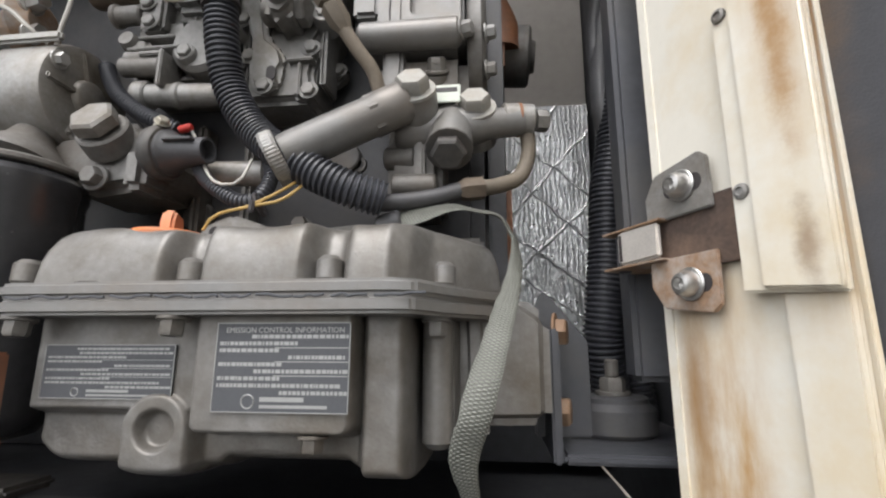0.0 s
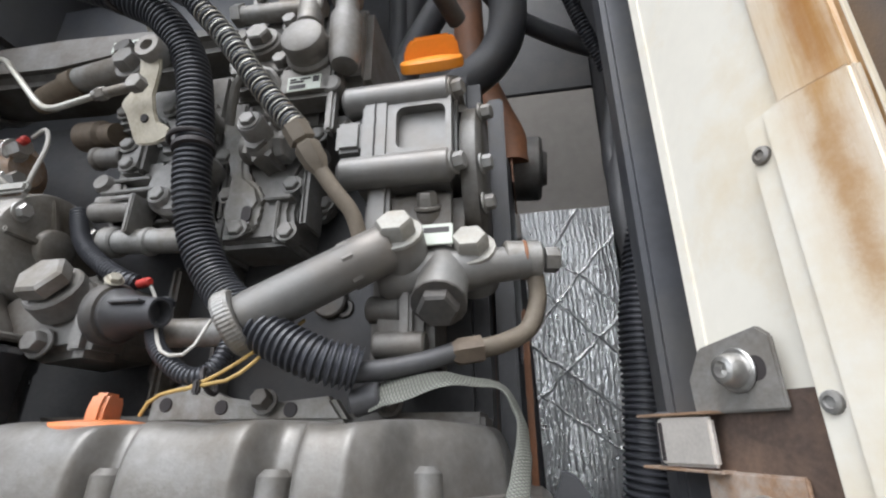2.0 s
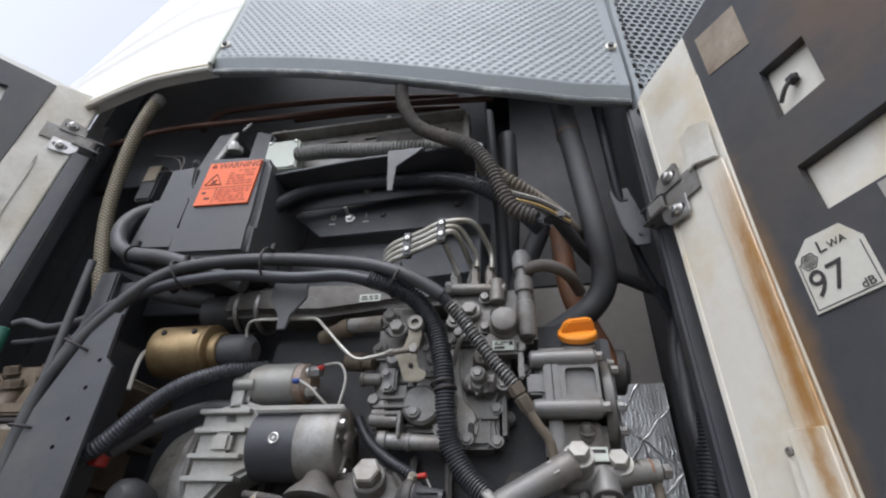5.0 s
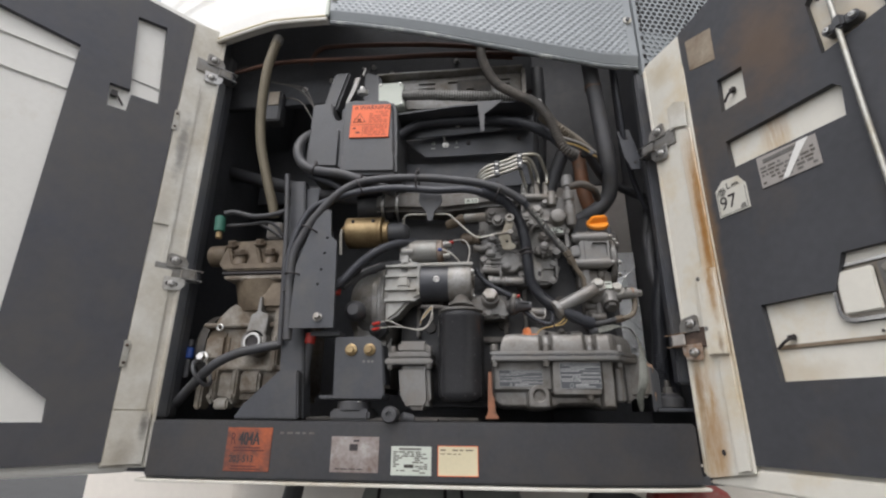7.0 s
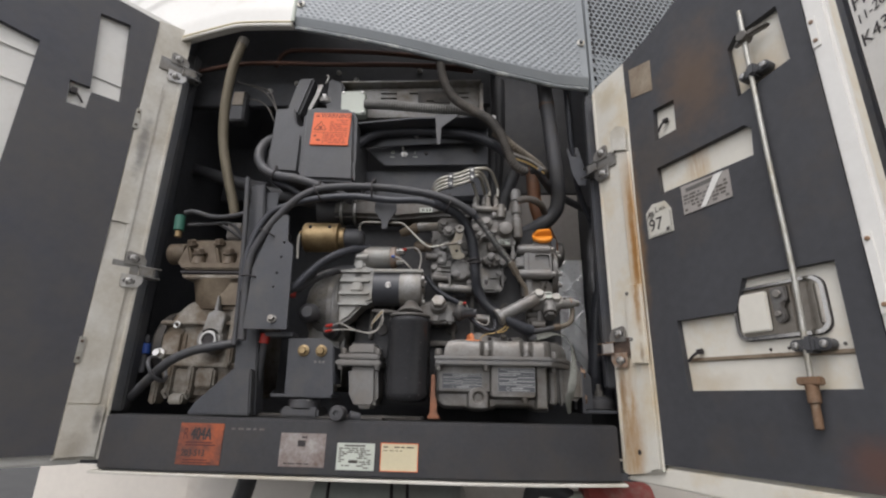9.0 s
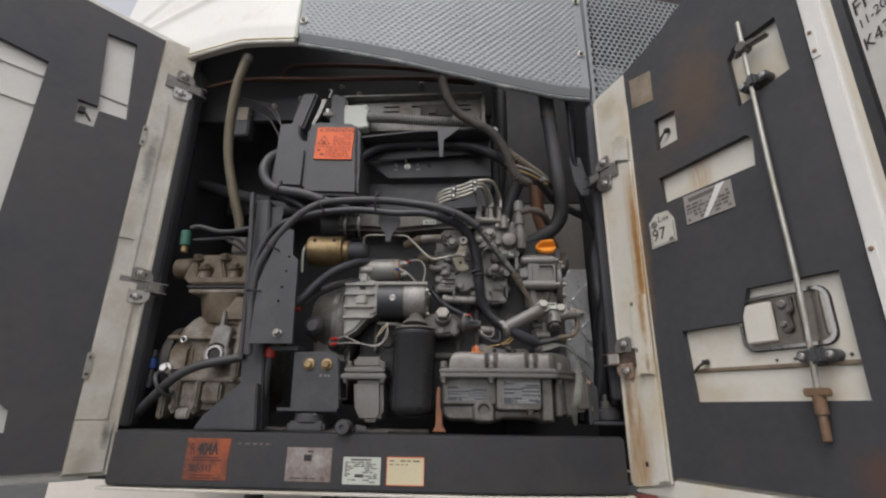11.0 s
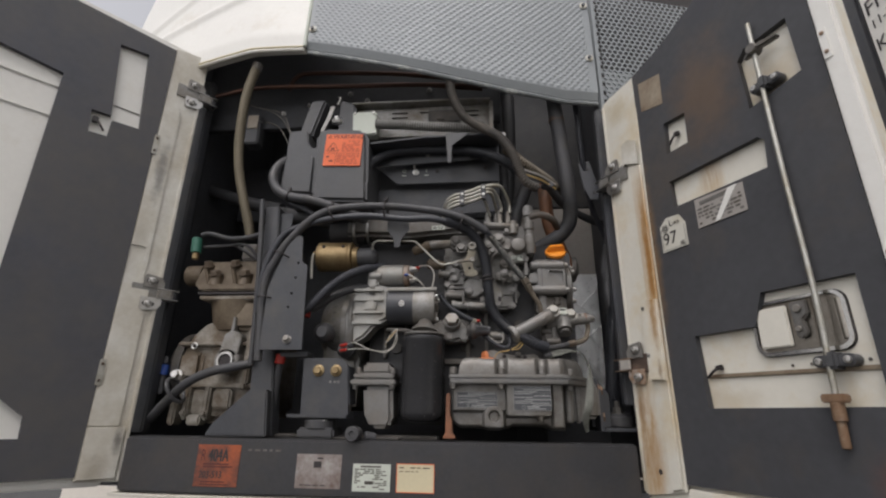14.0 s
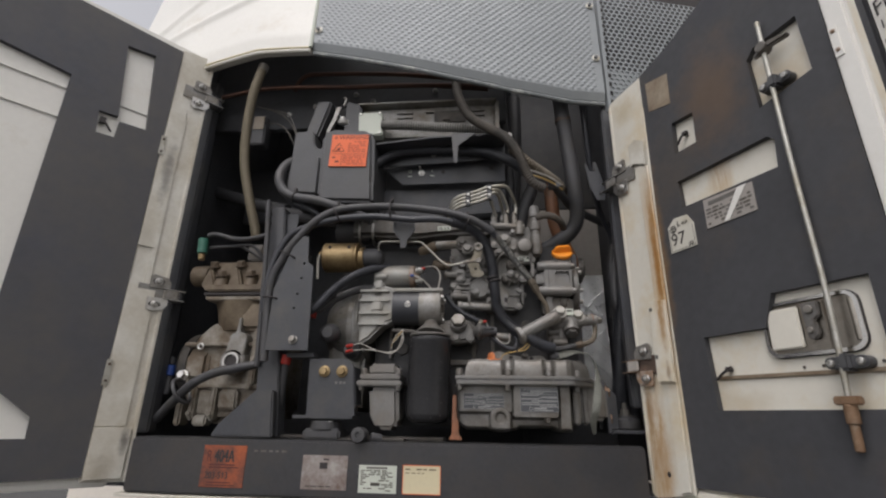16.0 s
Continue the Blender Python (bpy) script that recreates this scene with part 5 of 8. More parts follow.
words("text", "WARNING", 0.0165, st_m @ pose(0.018, -0.0014, 0.0765, 90), "faint", stk, 0.98)
bm = BM()
for c, s in (((0.020, 0.052), 0.021), ((0.010, 0.0825), 0.006)):
    P3 = [(c[0] + s * math.sin(radians(a)) * 0.85, c[1] - s * 0.15 + s * 0.75 * math.cos(radians(a))) for a in (0, 120, 240)]
    for p, q in zip(P3, P3[1:] + P3[:1]):
        cyl(bm, (p[0], -0.0014, p[1]), (q[0], -0.0014, q[1]), 0.0007, seg=6, m=st_m)
for a in (45, 135):
    ca, sa = math.cos(radians(a)) * 0.006, math.sin(radians(a)) * 0.006
    cyl(bm, (0.020 - ca, -0.0014, 0.047 - sa), (0.020 + ca, -0.0014, 0.047 + sa), 0.0011, seg=6, m=st_m)
box(bm, 0.002, 0.092, -0.0016, -0.0013, 0.0335, 0.0343, 0, st_m)
box(bm, 0.030, 0.0308, -0.0016, -0.0013, 0.002, 0.033, 0, st_m)
box(bm, 0.006, 0.013, -0.0016, -0.0013, 0.022, 0.026, 0, st_m)
box(bm, 0.014, 0.024, -0.0016, -0.0013, 0.010, 0.014, 0, st_m)
part("pictogram", bm, "faint", stk)
bm = BM()
bars(bm, 0.044, 0.090, 0.038, 0.072, 6, -0.0013, 0.9, seed=2, m=st_m)
bars(bm, 0.034, 0.090, 0.003, 0.031, 6, -0.0013, 0.9, seed=6, m=st_m)
part("fine_print", bm, "finered", stk)

# ---- control module, junction box, tray ----
md = thing("control_module", (0.07, 0.11, 2.3), "grey metal control module with slotted front", "module", off=(0.002, -0.003, -0.000))
bm = BM()
sheet_with_holes(bm, [(-0.118, 2.312), (0.262, 2.312), (0.264, 2.408), (-0.118, 2.404)], [[(x, z), (x + 0.045, z), (x + 0.045, z + 0.006), (x, z + 0.006)] for x, z in ((-0.01, 2.385), (-0.01, 2.37), (0.07, 2.385), (0.19, 2.385), (0.19, 2.37), (0.205, 2.345))], 0.085, 0.09)
box(bm, -0.118, 0.262, 0.095, 0.14, 2.312, 2.406, 0.004)
part("case", bm, "alu", md)
bm = BM()
box(bm, -0.12, 0.268, 0.06, 0.098, 2.4085, 2.4135, 0.001)
box(bm, 0.2645, 0.275, 0.07, 0.14, 2.31, 2.41, 0.001)
part("frame_edge", bm, "alu", md)
bm = BM()
box(bm, 0.095, 0.185, 0.079, 0.084, 2.352, 2.392, 0.002)
box(bm, 0.12, 0.14, 0.074, 0.0785, 2.358, 2.372, 0.001)
part("terminal_block", bm, "dusty", md)
jb = thing("junction_box", (-0.08, 0.06, 2.3), "small pale aluminium junction box with conduit", "box", off=(0.002, -0.001, 0.000))
bm = BM()
prism(bm, [(-0.113, 2.376), (-0.047, 2.376), (-0.042, 2.302), (-0.109, 2.304)], 0.050, 0.08, 0.003)
jbb = part("case", bm, "paper", jb)
for x, z in ((-0.106, 2.370), (-0.054, 2.370), (-0.050, 2.308)):
    bm = BM()
    screw(bm, (x, 0.050, z), (0, -1, 0), 0.004)
    part("screw", bm, "steel", jbb)
bm = BM()
sweep(bm, [(-0.044, 0.052, 2.335), (0.02, 0.045, 2.326), (0.10, 0.045, 2.317), (0.19, 0.045, 2.309), (0.25, 0.05, 2.306)], 0.0140, 16, rib=(0.0066, 0.0030))
part("conduit", bm, "greyrib", jb, "grey ribbed conduit")
ty = thing("tray_bracket", (0.12, 0.03, 2.2), "black folded steel tray with gusset", "bracket", off=(-0.001, 0.010, 0.008))
bm = BM()
prism(bm, [(-0.055, 2.236), (0.10, 2.252), (0.290, 2.262), (0.292, 2.222), (0.10, 2.212), (-0.05, 2.205)], 0.060, 0.064, 0.001)
prism(bm, [(-0.055, 2.243), (0.10, 2.258), (0.290, 2.262), (0.290, 2.257), (0.10, 2.253), (-0.055, 2.238)], 0.0, 0.06, 0.001)
part("shelf", bm, "black", ty)
bm = BM()
prism(bm, [(0.153, 2.262), (0.216, 2.262), (0.170, 2.225), (0.168, 2.176), (0.160, 2.176)], -0.004, 0.0, 0.0006)
part("gusset", bm, "plastic", ty)
bolts(ty, [(0.10, 0.059, 2.238), (0.205, 0.059, 2.238)], (0, -1, 0), 0.005, 0.006)
bolts(ty, [(0.287, -0.001, 2.244), (0.298, 0.01, 2.255)], (0.4, -0.9, 0), 0.007, 0.012)
cpn = thing("switch_panel", (0.13, 0.09, 2.16), "black steel panel with toggle switch marked O and I", "panel", off=(-0.001, 0.009, 0.007))
bm = BM()
prism(bm, [(-0.042, 2.215), (-0.02, 2.235), (0.291, 2.235), (0.289, 2.166), (0.016, 2.164)], 0.084, 0.088, 0.0008)
prism(bm, [(-0.04, 2.16), (0.29, 2.16), (0.29, 2.09), (-0.04, 2.07)], 0.11, 0.114, 0.001)
part("plate", bm, "black", cpn)
words("text", "O", 0.013, facing(0.029, 0.0836, 2.199), "paper", cpn)
words("text", "I", 0.013, facing(0.093, 0.0836, 2.199), "paper", cpn)
bm = BM()
box(bm, 0.028, 0.040, 0.0832, 0.0837, 2.188, 2.190, 0)
box(bm, 0.090, 0.101, 0.0832, 0.0837, 2.188, 2.190, 0)
part("small_mark", bm, "paper", cpn)
bm = BM()
lathe(bm, (0.066, 0.084, 2.198), (0.066, 0.07, 2.198), [(0.0095, 0), (0.0095, 0.003), (0.006, 0.004), (0.006, 0.009), (0.003, 0.010)], 6)
cyl(bm, (0.066, 0.076, 2.198), (0.064, 0.060, 2.206), 0.0022, 0.003, 10)
part("toggle_switch", bm, "steel", cpn)
each("plug", "ink", cpn, *[lambda bm, x=x, z=z: cyl(bm, (x, 0.0835, z), (x, 0.0800, z), 0.0055, seg=14) for x, z in ((0.125, 2.200), (0.255, 2.207))])

# ---- hoses and pipes, upper right ----
def hose(name, pts, r, material, label, rib=None, seg=14, cat="hose", group="", ds=0.008, off=(0, 0, 0)):
    bm = BM()
    sweep(bm, pts, r, seg, ds, rib)
    return single(name, bm, material, label, cat, group, off=off)


hose("tray_hose", [(-0.071, 0.039, 2.163), (-0.046, 0.041, 2.208), (-0.001, 0.053, 2.243), (0.067, 0.058, 2.252), (0.159, 0.060, 2.251), (0.240, 0.053, 2.238), (0.300, 0.044, 2.205), (0.348, 0.054, 2.171), (0.387, 0.085, 2.144)], 0.0125, "conduit", "black corrugated conduit under the tray", (0.0045, 0.0016))
hose("drop_conduit", [(0.162, 0.034, 2.601), (0.160, 0.028, 2.501), (0.162, 0.023, 2.441), (0.170, 0.021, 2.391), (0.199, 0.020, 2.329), (0.249, 0.012, 2.285), (0.289, 0.002, 2.251), (0.318, 0.000, 2.205), (0.334, 0.006, 2.161), (0.350, 0.012, 2.131), (0.377, 0.019, 2.117)], 0.0120, "dusty", "dark grey corrugated conduit from above", (0.0064, 0.0022), off=(0.0005, -0.018, -0.013))
hose("tan_conduit", [(0.305, 0.015, 2.223), (0.344, 0.009, 2.182), (0.382, 0.035, 2.165), (0.420, 0.090, 2.168), (0.455, 0.165, 2.178), (0.500, 0.200, 2.185)], 0.0120, "tanhose", "tan dusty corrugated conduit", (0.0066, 0.0026))
for k in range(4):
    o = 0.006 * k
    hose("loom_wire", [(0.335, -0.004 + o * 0.3, 2.168 - o), (0.365, 0.0, 2.158 - o), (0.395, 0.01, 2.150 - o), (0.43, 0.03, 2.136 - o)], 0.0022, ("wire", "ink", "yellow", "ink")[k], "thin loose wire of the loom", None, 6, "wire", "loom wires", off=(-0.003, 0.005, -0.007))
bm = BM()
box(bm, 0.395, 0.424, 0.018, 0.036, 2.124, 2.139, 0.003)
box(bm, 0.368, 0.390, 0.012, 0.028, 2.130, 2.147, 0.003)
single("loom_connector", bm, "rubber", "black plastic loom connector block", "connector", off=(-0.004, 0.005, -0.007))
hose("loom_tail", [(0.405, 0.030, 2.130), (0.440, 0.110, 2.130), (0.480, 0.185, 2.130), (0.540, 0.215, 2.110), (0.600, 0.225, 2.085)], 0.0105, "rubber", "black taped cable loom", None)
ch = hose("coolant_hose", [(0.442, 0.081, 2.550), (0.446, 0.088, 2.421), (0.460, 0.106, 2.289), (0.473, 0.122, 2.160), (0.479, 0.151, 2.090), (0.462, 0.169, 2.055), (0.424, 0.176, 2.027), (0.374, 0.193, 2.004)], 0.0195, "rubber", "thick dark rubber coolant hose", None, 20)
hose("rear_duct", [(0.335, 0.200, 2.550), (0.334, 0.204, 2.352), (0.328, 0.207, 2.253), (0.318, 0.216, 2.118), (0.316, 0.220, 1.960)], 0.022, "rubber", "dark vertical rubber hose at the back", None, 16, off=(0, 0.12, 0.05))
hose("rear_pipe", [(0.292, 0.190, 2.620), (0.300, 0.191, 2.450), (0.313, 0.206, 2.302), (0.316, 0.212, 2.080)], 0.014, "rubber", "dark upright pipe at the back", None, 12, off=(0, 0.10, 0.04))
hose("lower_duct", [(0.397, 0.227, 2.263), (0.372, 0.218, 2.202), (0.342, 0.206, 2.116), (0.325, 0.211, 2.021)], 0.019, "rubber", "dark curved rubber duct", None, 16, off=(0, 0.05, 0.02))
hose("thin_conduit", [(0.499, 0.083, 2.481), (0.508, 0.095, 2.382), (0.513, 0.106, 2.302), (0.520, 0.125, 2.220), (0.540, 0.165, 2.130), (0.575, 0.200, 2.050)], 0.008, "conduit", "thin black corrugated conduit", (0.004, 0.0014), 10)
hose("rust_pipe", [(0.427, 0.247, 2.253), (0.432, 0.240, 2.124), (0.453, 0.247, 2.055), (0.470, 0.237, 2.000), (0.472, 0.235, 1.964)], 0.019, "rustpipe", "rust-orange metal pipe behind the pulley", None, 14, "pipe")
hose("left_branch", [(-0.402, 0.158, 2.163), (-0.332, 0.117, 2.133), (-0.261, 0.075, 2.103), (-0.161, 0.054, 2.074)], 0.018, "rubber", "thick dark hose behind the guard", None, 14, off=(0, 0.07, 0))
hose("left_branch", [(-0.632, 0.199, 2.253), (-0.462, 0.178, 2.193), (-0.362, 0.157, 2.163)], 0.020, "rubber", "thick dark hose behind the braided hose", None, 14, off=(0, 0.07, 0))
br = thing("pipe_bracket", (0.53, 0.14, 2.1), "black steel pipe bracket beside the hinge", "bracket", off=(-0.000, 0.001, 0.000))
bm = BM()
prism(bm, [(0.505, 2.235), (0.535, 2.24), (0.555, 2.155), (0.55, 2.125), (0.53, 2.125), (0.515, 2.16)], 0.12, 0.124, 0.001)
part("plate", bm, "black", br)
bm = BM()
cyl(bm, (0.528, 0.1198, 2.215), (0.528, 0.118, 2.215), 0.004, seg=10)
cyl(bm, (0.54, 0.1198, 2.145), (0.54, 0.118, 2.145), 0.004, seg=10)
part("hole", bm, "ink", br)
for pts, r in (([(0.592, 0.20, 1.89), (0.580, 0.20, 1.83), (0.570, 0.20, 1.775), (0.566, 0.20, 1.72), (0.560, 0.20, 1.67), (0.557, 0.205, 1.63), (0.562, 0.215, 1.59), (0.566, 0.22, 1.561)], 0.0190), ([(0.600, 0.245, 1.74), (0.592, 0.24, 1.68), (0.588, 0.235, 1.63), (0.593, 0.235, 1.59), (0.597, 0.24, 1.561)], 0.0155)):
    hose("corner_conduit", pts, r, "conduit", "black corrugated conduit down the bay corner", (0.0050, 0.0022), 16, "hose", "corner conduits", off=(-0.000, 0.000, 0.000))
hose("corner_cable", [(0.585, 0.228, 2.036), (0.576, 0.231, 1.987), (0.574, 0.226, 1.935), (0.582, 0.214, 1.866)], 0.010, "rubber", "black cable in the bay corner")
hose("corner_cable", [(0.599, 0.222, 2.151), (0.589, 0.232, 2.062), (0.582, 0.229, 1.967), (0.572, 0.206, 1.878), (0.583, 0.206, 1.802)], 0.012, "rubber", "thick black cable in the bay corner")


def band(parent, p, d, r, wide, material, label=""):
    """A clamp or a turn of tape round a hose."""
    p, d = Vector(p), Vector(d).normalized()
    bm = BM()
    lathe(bm, p - d * wide / 2, p + d * wide / 2, [(r, 0), (r + 0.0012, 0.0008), (r + 0.0012, wide - 0.0008), (r, wide)], 24)
    part("band", bm, material, parent, label)


band(ch, (0.452, 0.098, 2.357), (0.08, 0.07, -0.99), 0.0200, 0.012, "darkrust", "rusty hose clamp")

# ---- frame, brackets and harness ----
fp = thing("frame_post", (-0.26, 0.02, 1.53), "black steel upright post beside the compressor", "post", off=(-0.003, 0.006, -0.001))
bm = BM()
prism(bm, [(-0.296, 2.075), (-0.262, 2.075), (-0.212, 1.535), (-0.268, 1.535)], 0.0, 0.045, 0.003)
prism(bm, [(-0.264, 2.06), (-0.228, 2.06), (-0.232, 1.98), (-0.262, 1.92)], 0.012, 0.016, 0.001)
part("upright", bm, "black", fp)
bm = BM()
prism(bm, [(-0.350, 1.535), (-0.335, 1.560), (-0.262, 1.630), (-0.222, 1.630), (-0.213, 1.535)], -0.024, -0.002, 0.003)
part("foot_plate", bm, "black", fp)
bm = BM()
box(bm, -0.21, -0.145, -0.01, 0.03, 1.702, 1.712, 0.002)
part("cross_lug", bm, "black", fp)
mp_ = thing("mounting_plate", (-0.2, -0.04, 1.715), "flat black steel plate with small holes and one bolt", "plate", off=(-0.002, 0.005, -0.001))
bm = BM()
sheet_with_holes(bm, [(-0.199, 1.980), (-0.175, 1.975), (-0.170, 1.914), (-0.156, 1.902), (-0.149, 1.713), (-0.245, 1.713), (-0.243, 1.85), (-0.222, 1.915)], [[(x + 0.003 * math.cos(a), z + 0.003 * math.sin(a)) for a in [2 * math.pi * k / 8 for k in range(8)]] for x, z in ((-0.181, 1.875), (-0.186, 1.838), (-0.19, 1.806), (-0.178, 1.91))], -0.043, -0.038)
part("plate", bm, "black", mp_)
bolts(mp_, [(-0.184, -0.043, 1.735)], (0, -1, 0.3), 0.0075, 0.010, "alu")
bm = BM()
box(bm, -0.20, -0.19, -0.0375, 0.03, 1.72, 1.95, 0.002)
part("flange", bm, "black", mp_)
for x, z, d in ((-0.214, 1.697, (0.1, 0, -1)), (-0.166, 1.803, (-1, 0, 0.2))):
    th = thing("red_terminal", (x, 0.0, z - 0.02), "red rubber terminal boot on a dark cable", "terminal", "red terminals", off=(-0.002, 0.006, -0.001))
    bm = BM()
    cyl(bm, (x, 0.002, z - 0.010), (x + 0.002, 0.002, z + 0.012), 0.011)
    part("boot", bm, "red", th)
    bm = BM()
    sweep(bm, [(x, 0.004, z - 0.008), (x - 0.006, 0.015, z - 0.05), (x - 0.015, 0.03, z - 0.12)] if x < -0.2 else [(x, 0.004, z), (x + 0.02, 0.0, z + 0.02), (x + 0.05, 0.0, z + 0.05)], 0.008, 10)
    part("cable", bm, "rubber", th)

hose("harness", [(-0.250, -0.029, 1.689), (-0.256, -0.029, 1.772), (-0.259, -0.030, 1.823), (-0.255, -0.032, 1.877), (-0.240, -0.034, 1.913), (-0.223, -0.034, 1.947), (-0.200, -0.035, 1.978), (-0.170, -0.036, 2.011), (-0.138, -0.034, 2.034), (-0.099, -0.030, 2.048), (-0.031, -0.025, 2.054), (0.038, -0.018, 2.054), (0.089, -0.015, 2.049), (0.150, -0.016, 2.038), (0.200, -0.013, 2.022), (0.231, -0.006, 2.007), (0.253, 0.000, 1.993)], 0.0092, "rubber", "thick black cable arching over the engine")
hose("harness_conduit", [(-0.274, -0.009, 1.799), (-0.275, -0.014, 1.854), (-0.266, -0.019, 1.909), (-0.251, -0.020, 1.951), (-0.224, -0.023, 1.989), (-0.176, -0.028, 2.007), (-0.116, -0.032, 2.020), (-0.031, -0.031, 2.026), (0.058, -0.027, 2.018), (0.119, -0.021, 2.020), (0.165, -0.011, 2.014)], 0.0080, "conduit", "black cable under the main harness")
bc_ = hose("big_conduit", [(0.155, -0.012, 2.018), (0.189, 0.004, 2.010), (0.217, 0.015, 1.995), (0.240, 0.025, 1.959), (0.252, 0.029, 1.909), (0.256, 0.034, 1.855), (0.262, 0.042, 1.819), (0.284, 0.042, 1.784), (0.323, 0.030, 1.753), (0.357, 0.032, 1.735), (0.382, 0.042, 1.728)], 0.0128, "conduit", "fat black corrugated conduit across the engine", (0.0040, 0.0024), 18)
band(bc_, (0.255, 0.030, 1.882), (0.17, 0, -0.98), 0.0130, 0.005, "ink", "thin black tie")
slim = [(0.250, 0.000, 1.995), (0.279, 0.012, 1.961), (0.312, 0.019, 1.914), (0.341, 0.023, 1.878)]
wc = hose("wrapped_conduit", slim, 0.0082, "conduit", "slim black spiral-wrapped conduit", (0.0034, 0.0016), 14)
run = smooth_path(slim, 0.0007)
coil = []
for k in range(25, len(run) - 1):
    d = (run[k + 1] - run[k - 1]).normalized()
    u = Vector((0, 1, 0)).cross(d).normalized()
    a = k * 0.0007 / 0.0048 * 2 * math.pi
    coil.append(run[k] + (u * math.cos(a) + d.cross(u) * math.sin(a)) * 0.0083)
bm = BM()
sweep(bm, coil, 0.00055, 5, 0.0007)
part("spiral_thread", bm, "bright", wc, "pale wire wound round the conduit")
hose("left_loom", [(-0.263, 0.054, 2.239), (-0.281, 0.014, 2.199), (-0.287, -0.006, 2.154), (-0.271, -0.010, 2.114), (-0.236, -0.011, 2.092), (-0.171, -0.012, 2.078), (-0.101, -0.005, 2.055), (-0.041, 0.008, 2.032)], 0.0115, "rubber", "black cable loom leaving the guard")
hose("left_loom", [(-0.281, 0.004, 2.174), (-0.276, -0.001, 2.124), (-0.246, -0.000, 2.084), (-0.201, 0.004, 2.064), (-0.151, 0.006, 2.033)], 0.008, "conduit", "thin black corrugated loom", (0.004, 0.0014), 10)
hose("post_cable", [(-0.302, -0.013, 2.083), (-0.290, -0.011, 1.951), (-0.282, -0.006, 1.800), (-0.276, -0.005, 1.681)], 0.006, "rubber", "black cable tied along the post")
for p, d, r in (((0.014, -0.025, 2.042), (1, 0, 0), 0.024), ((-0.116, -0.030, 2.033), (0.8, 0, 0.4), 0.022), ((0.194, -0.004, 2.014), (0.9, 0.1, -0.4), 0.020), ((-0.223, -0.034, 1.931), (0.4, 0, 0.9), 0.020), ((0.251, 0.029, 1.889), (0.2, 0, -1), 0.0132), ((-0.251, -0.030, 1.829), (0.1, 0, 1), 0.018), ((-0.236, -0.009, 2.092), (1, 0, -0.4), 0.0145)):
    bm = BM()
    ring(bm, p, d, r, 0.0018, 20)
    box(bm, p[0] - 0.003, p[0] + 0.003, p[1] - 0.004, p[1] + 0.004, p[2] + r - 0.001, p[2] + r + 0.011, 0.001)
    single("cable_tie", bm, "ink", "black plastic cable tie round the harness", "cable tie", "cable ties")

# ---- starter, solenoid, bell housing ----
fs = thing("fuel_solenoid", (-0.1, 0.04, 1.91), "yellow zinc-plated cylindrical fuel solenoid", "solenoid", off=(-0.001, -0.000, -0.001))
bm = BM()
lathe(bm, (-0.158, 0.036, 1.947), (-0.05, 0.036, 1.947), [(0.032, 0), (0.036, 0.003), (0.036, 0.074), (0.0345, 0.077), (0.036, 0.080), (0.036, 0.085), (0.03, 0.087)], 32)
b = part("body", bm, "brass", fs)
each("hole", "ink", b, *[lambda bm, x=x: cyl(bm, (x, 0.004, 1.963), (x, -0.0005, 1.963), 0.004, seg=12) for x in (-0.137, -0.090)])
bm = BM()
cyl(bm, (-0.071, 0.036, 1.945), (-0.058, 0.036, 1.945), 0.027)
part("collar", bm, "brass", fs)
bm = BM()
lathe(bm, (-0.058, 0.036, 1.945), (-0.010, 0.036, 1.945), [(0.023, 0), (0.0235, 0.034), (0.019, 0.040), (0.012, 0.046)], 20)
part("boot", bm, "rubber", fs)
bm = BM()
cyl(bm, (-0.172, 0.030, 1.955), (-0.158, 0.030, 1.955), 0.006)
part("terminal", bm, "brass", fs)
bm = BM()
sweep(bm, [(-0.170, 0.026, 1.952), (-0.166, 0.01, 1.935), (-0.163, 0.005, 1.91), (-0.161, 0.005, 1.885)], 0.003, 8)
part("wire", bm, "wire", fs)

sm = thing("starter_motor", (0.04, 0.06, 1.78), "dusty aluminium and black starter motor with solenoid", "starter", off=(-0.000, -0.008, -0.008))
bm = BM()
cyl(bm, (0.018, 0.062, 1.832), (0.082, 0.062, 1.832), 0.0415, seg=36)
yoke = part("yoke", bm, "black", sm, "black painted motor body")
bm = BM()
ring(bm, (0.055, 0.0205, 1.832), (0, 1, 0), 0.0055, 0.0016, 16)
cyl(bm, (0.055, 0.024, 1.832), (0.055, 0.0185, 1.832), 0.003)
part("screw", bm, "steel", yoke)
bm = BM()
lathe(bm, (0.080, 0.062, 1.832), (0.15, 0.062, 1.832), [(0.0425, 0), (0.043, 0.002), (0.043, 0.046), (0.0415, 0.050), (0.0385, 0.0515), (0.0160, 0.0515), (0.0150, 0.0545), (0.0130, 0.0560), (0.0005, 0.0561)], 40)
endc = part("end_cover", bm, "alu", sm, "bare cast end cover with raised ribs")
for a in (15, 87, 159, 231, 303):
    bm = BM()
    prism(bm, [(0.1305, 0.014), (0.1350, 0.014), (0.1335, 0.0375), (0.1305, 0.0385)], -0.0024, 0.0024, 0.0010, Matrix.Translation((0, 0.062, 1.832)) @ Matrix.Rotation(radians(a), 4, "X"))
    part("rib", bm, "alu", endc)
bolts(endc, [(0.1312, 0.062 - 0.030, 1.832 + 0.018), (0.1312, 0.062 + 0.026, 1.832 + 0.022), (0.1312, 0.056, 1.800)], (1, 0, 0), 0.0055, 0.006)
bm = BM()
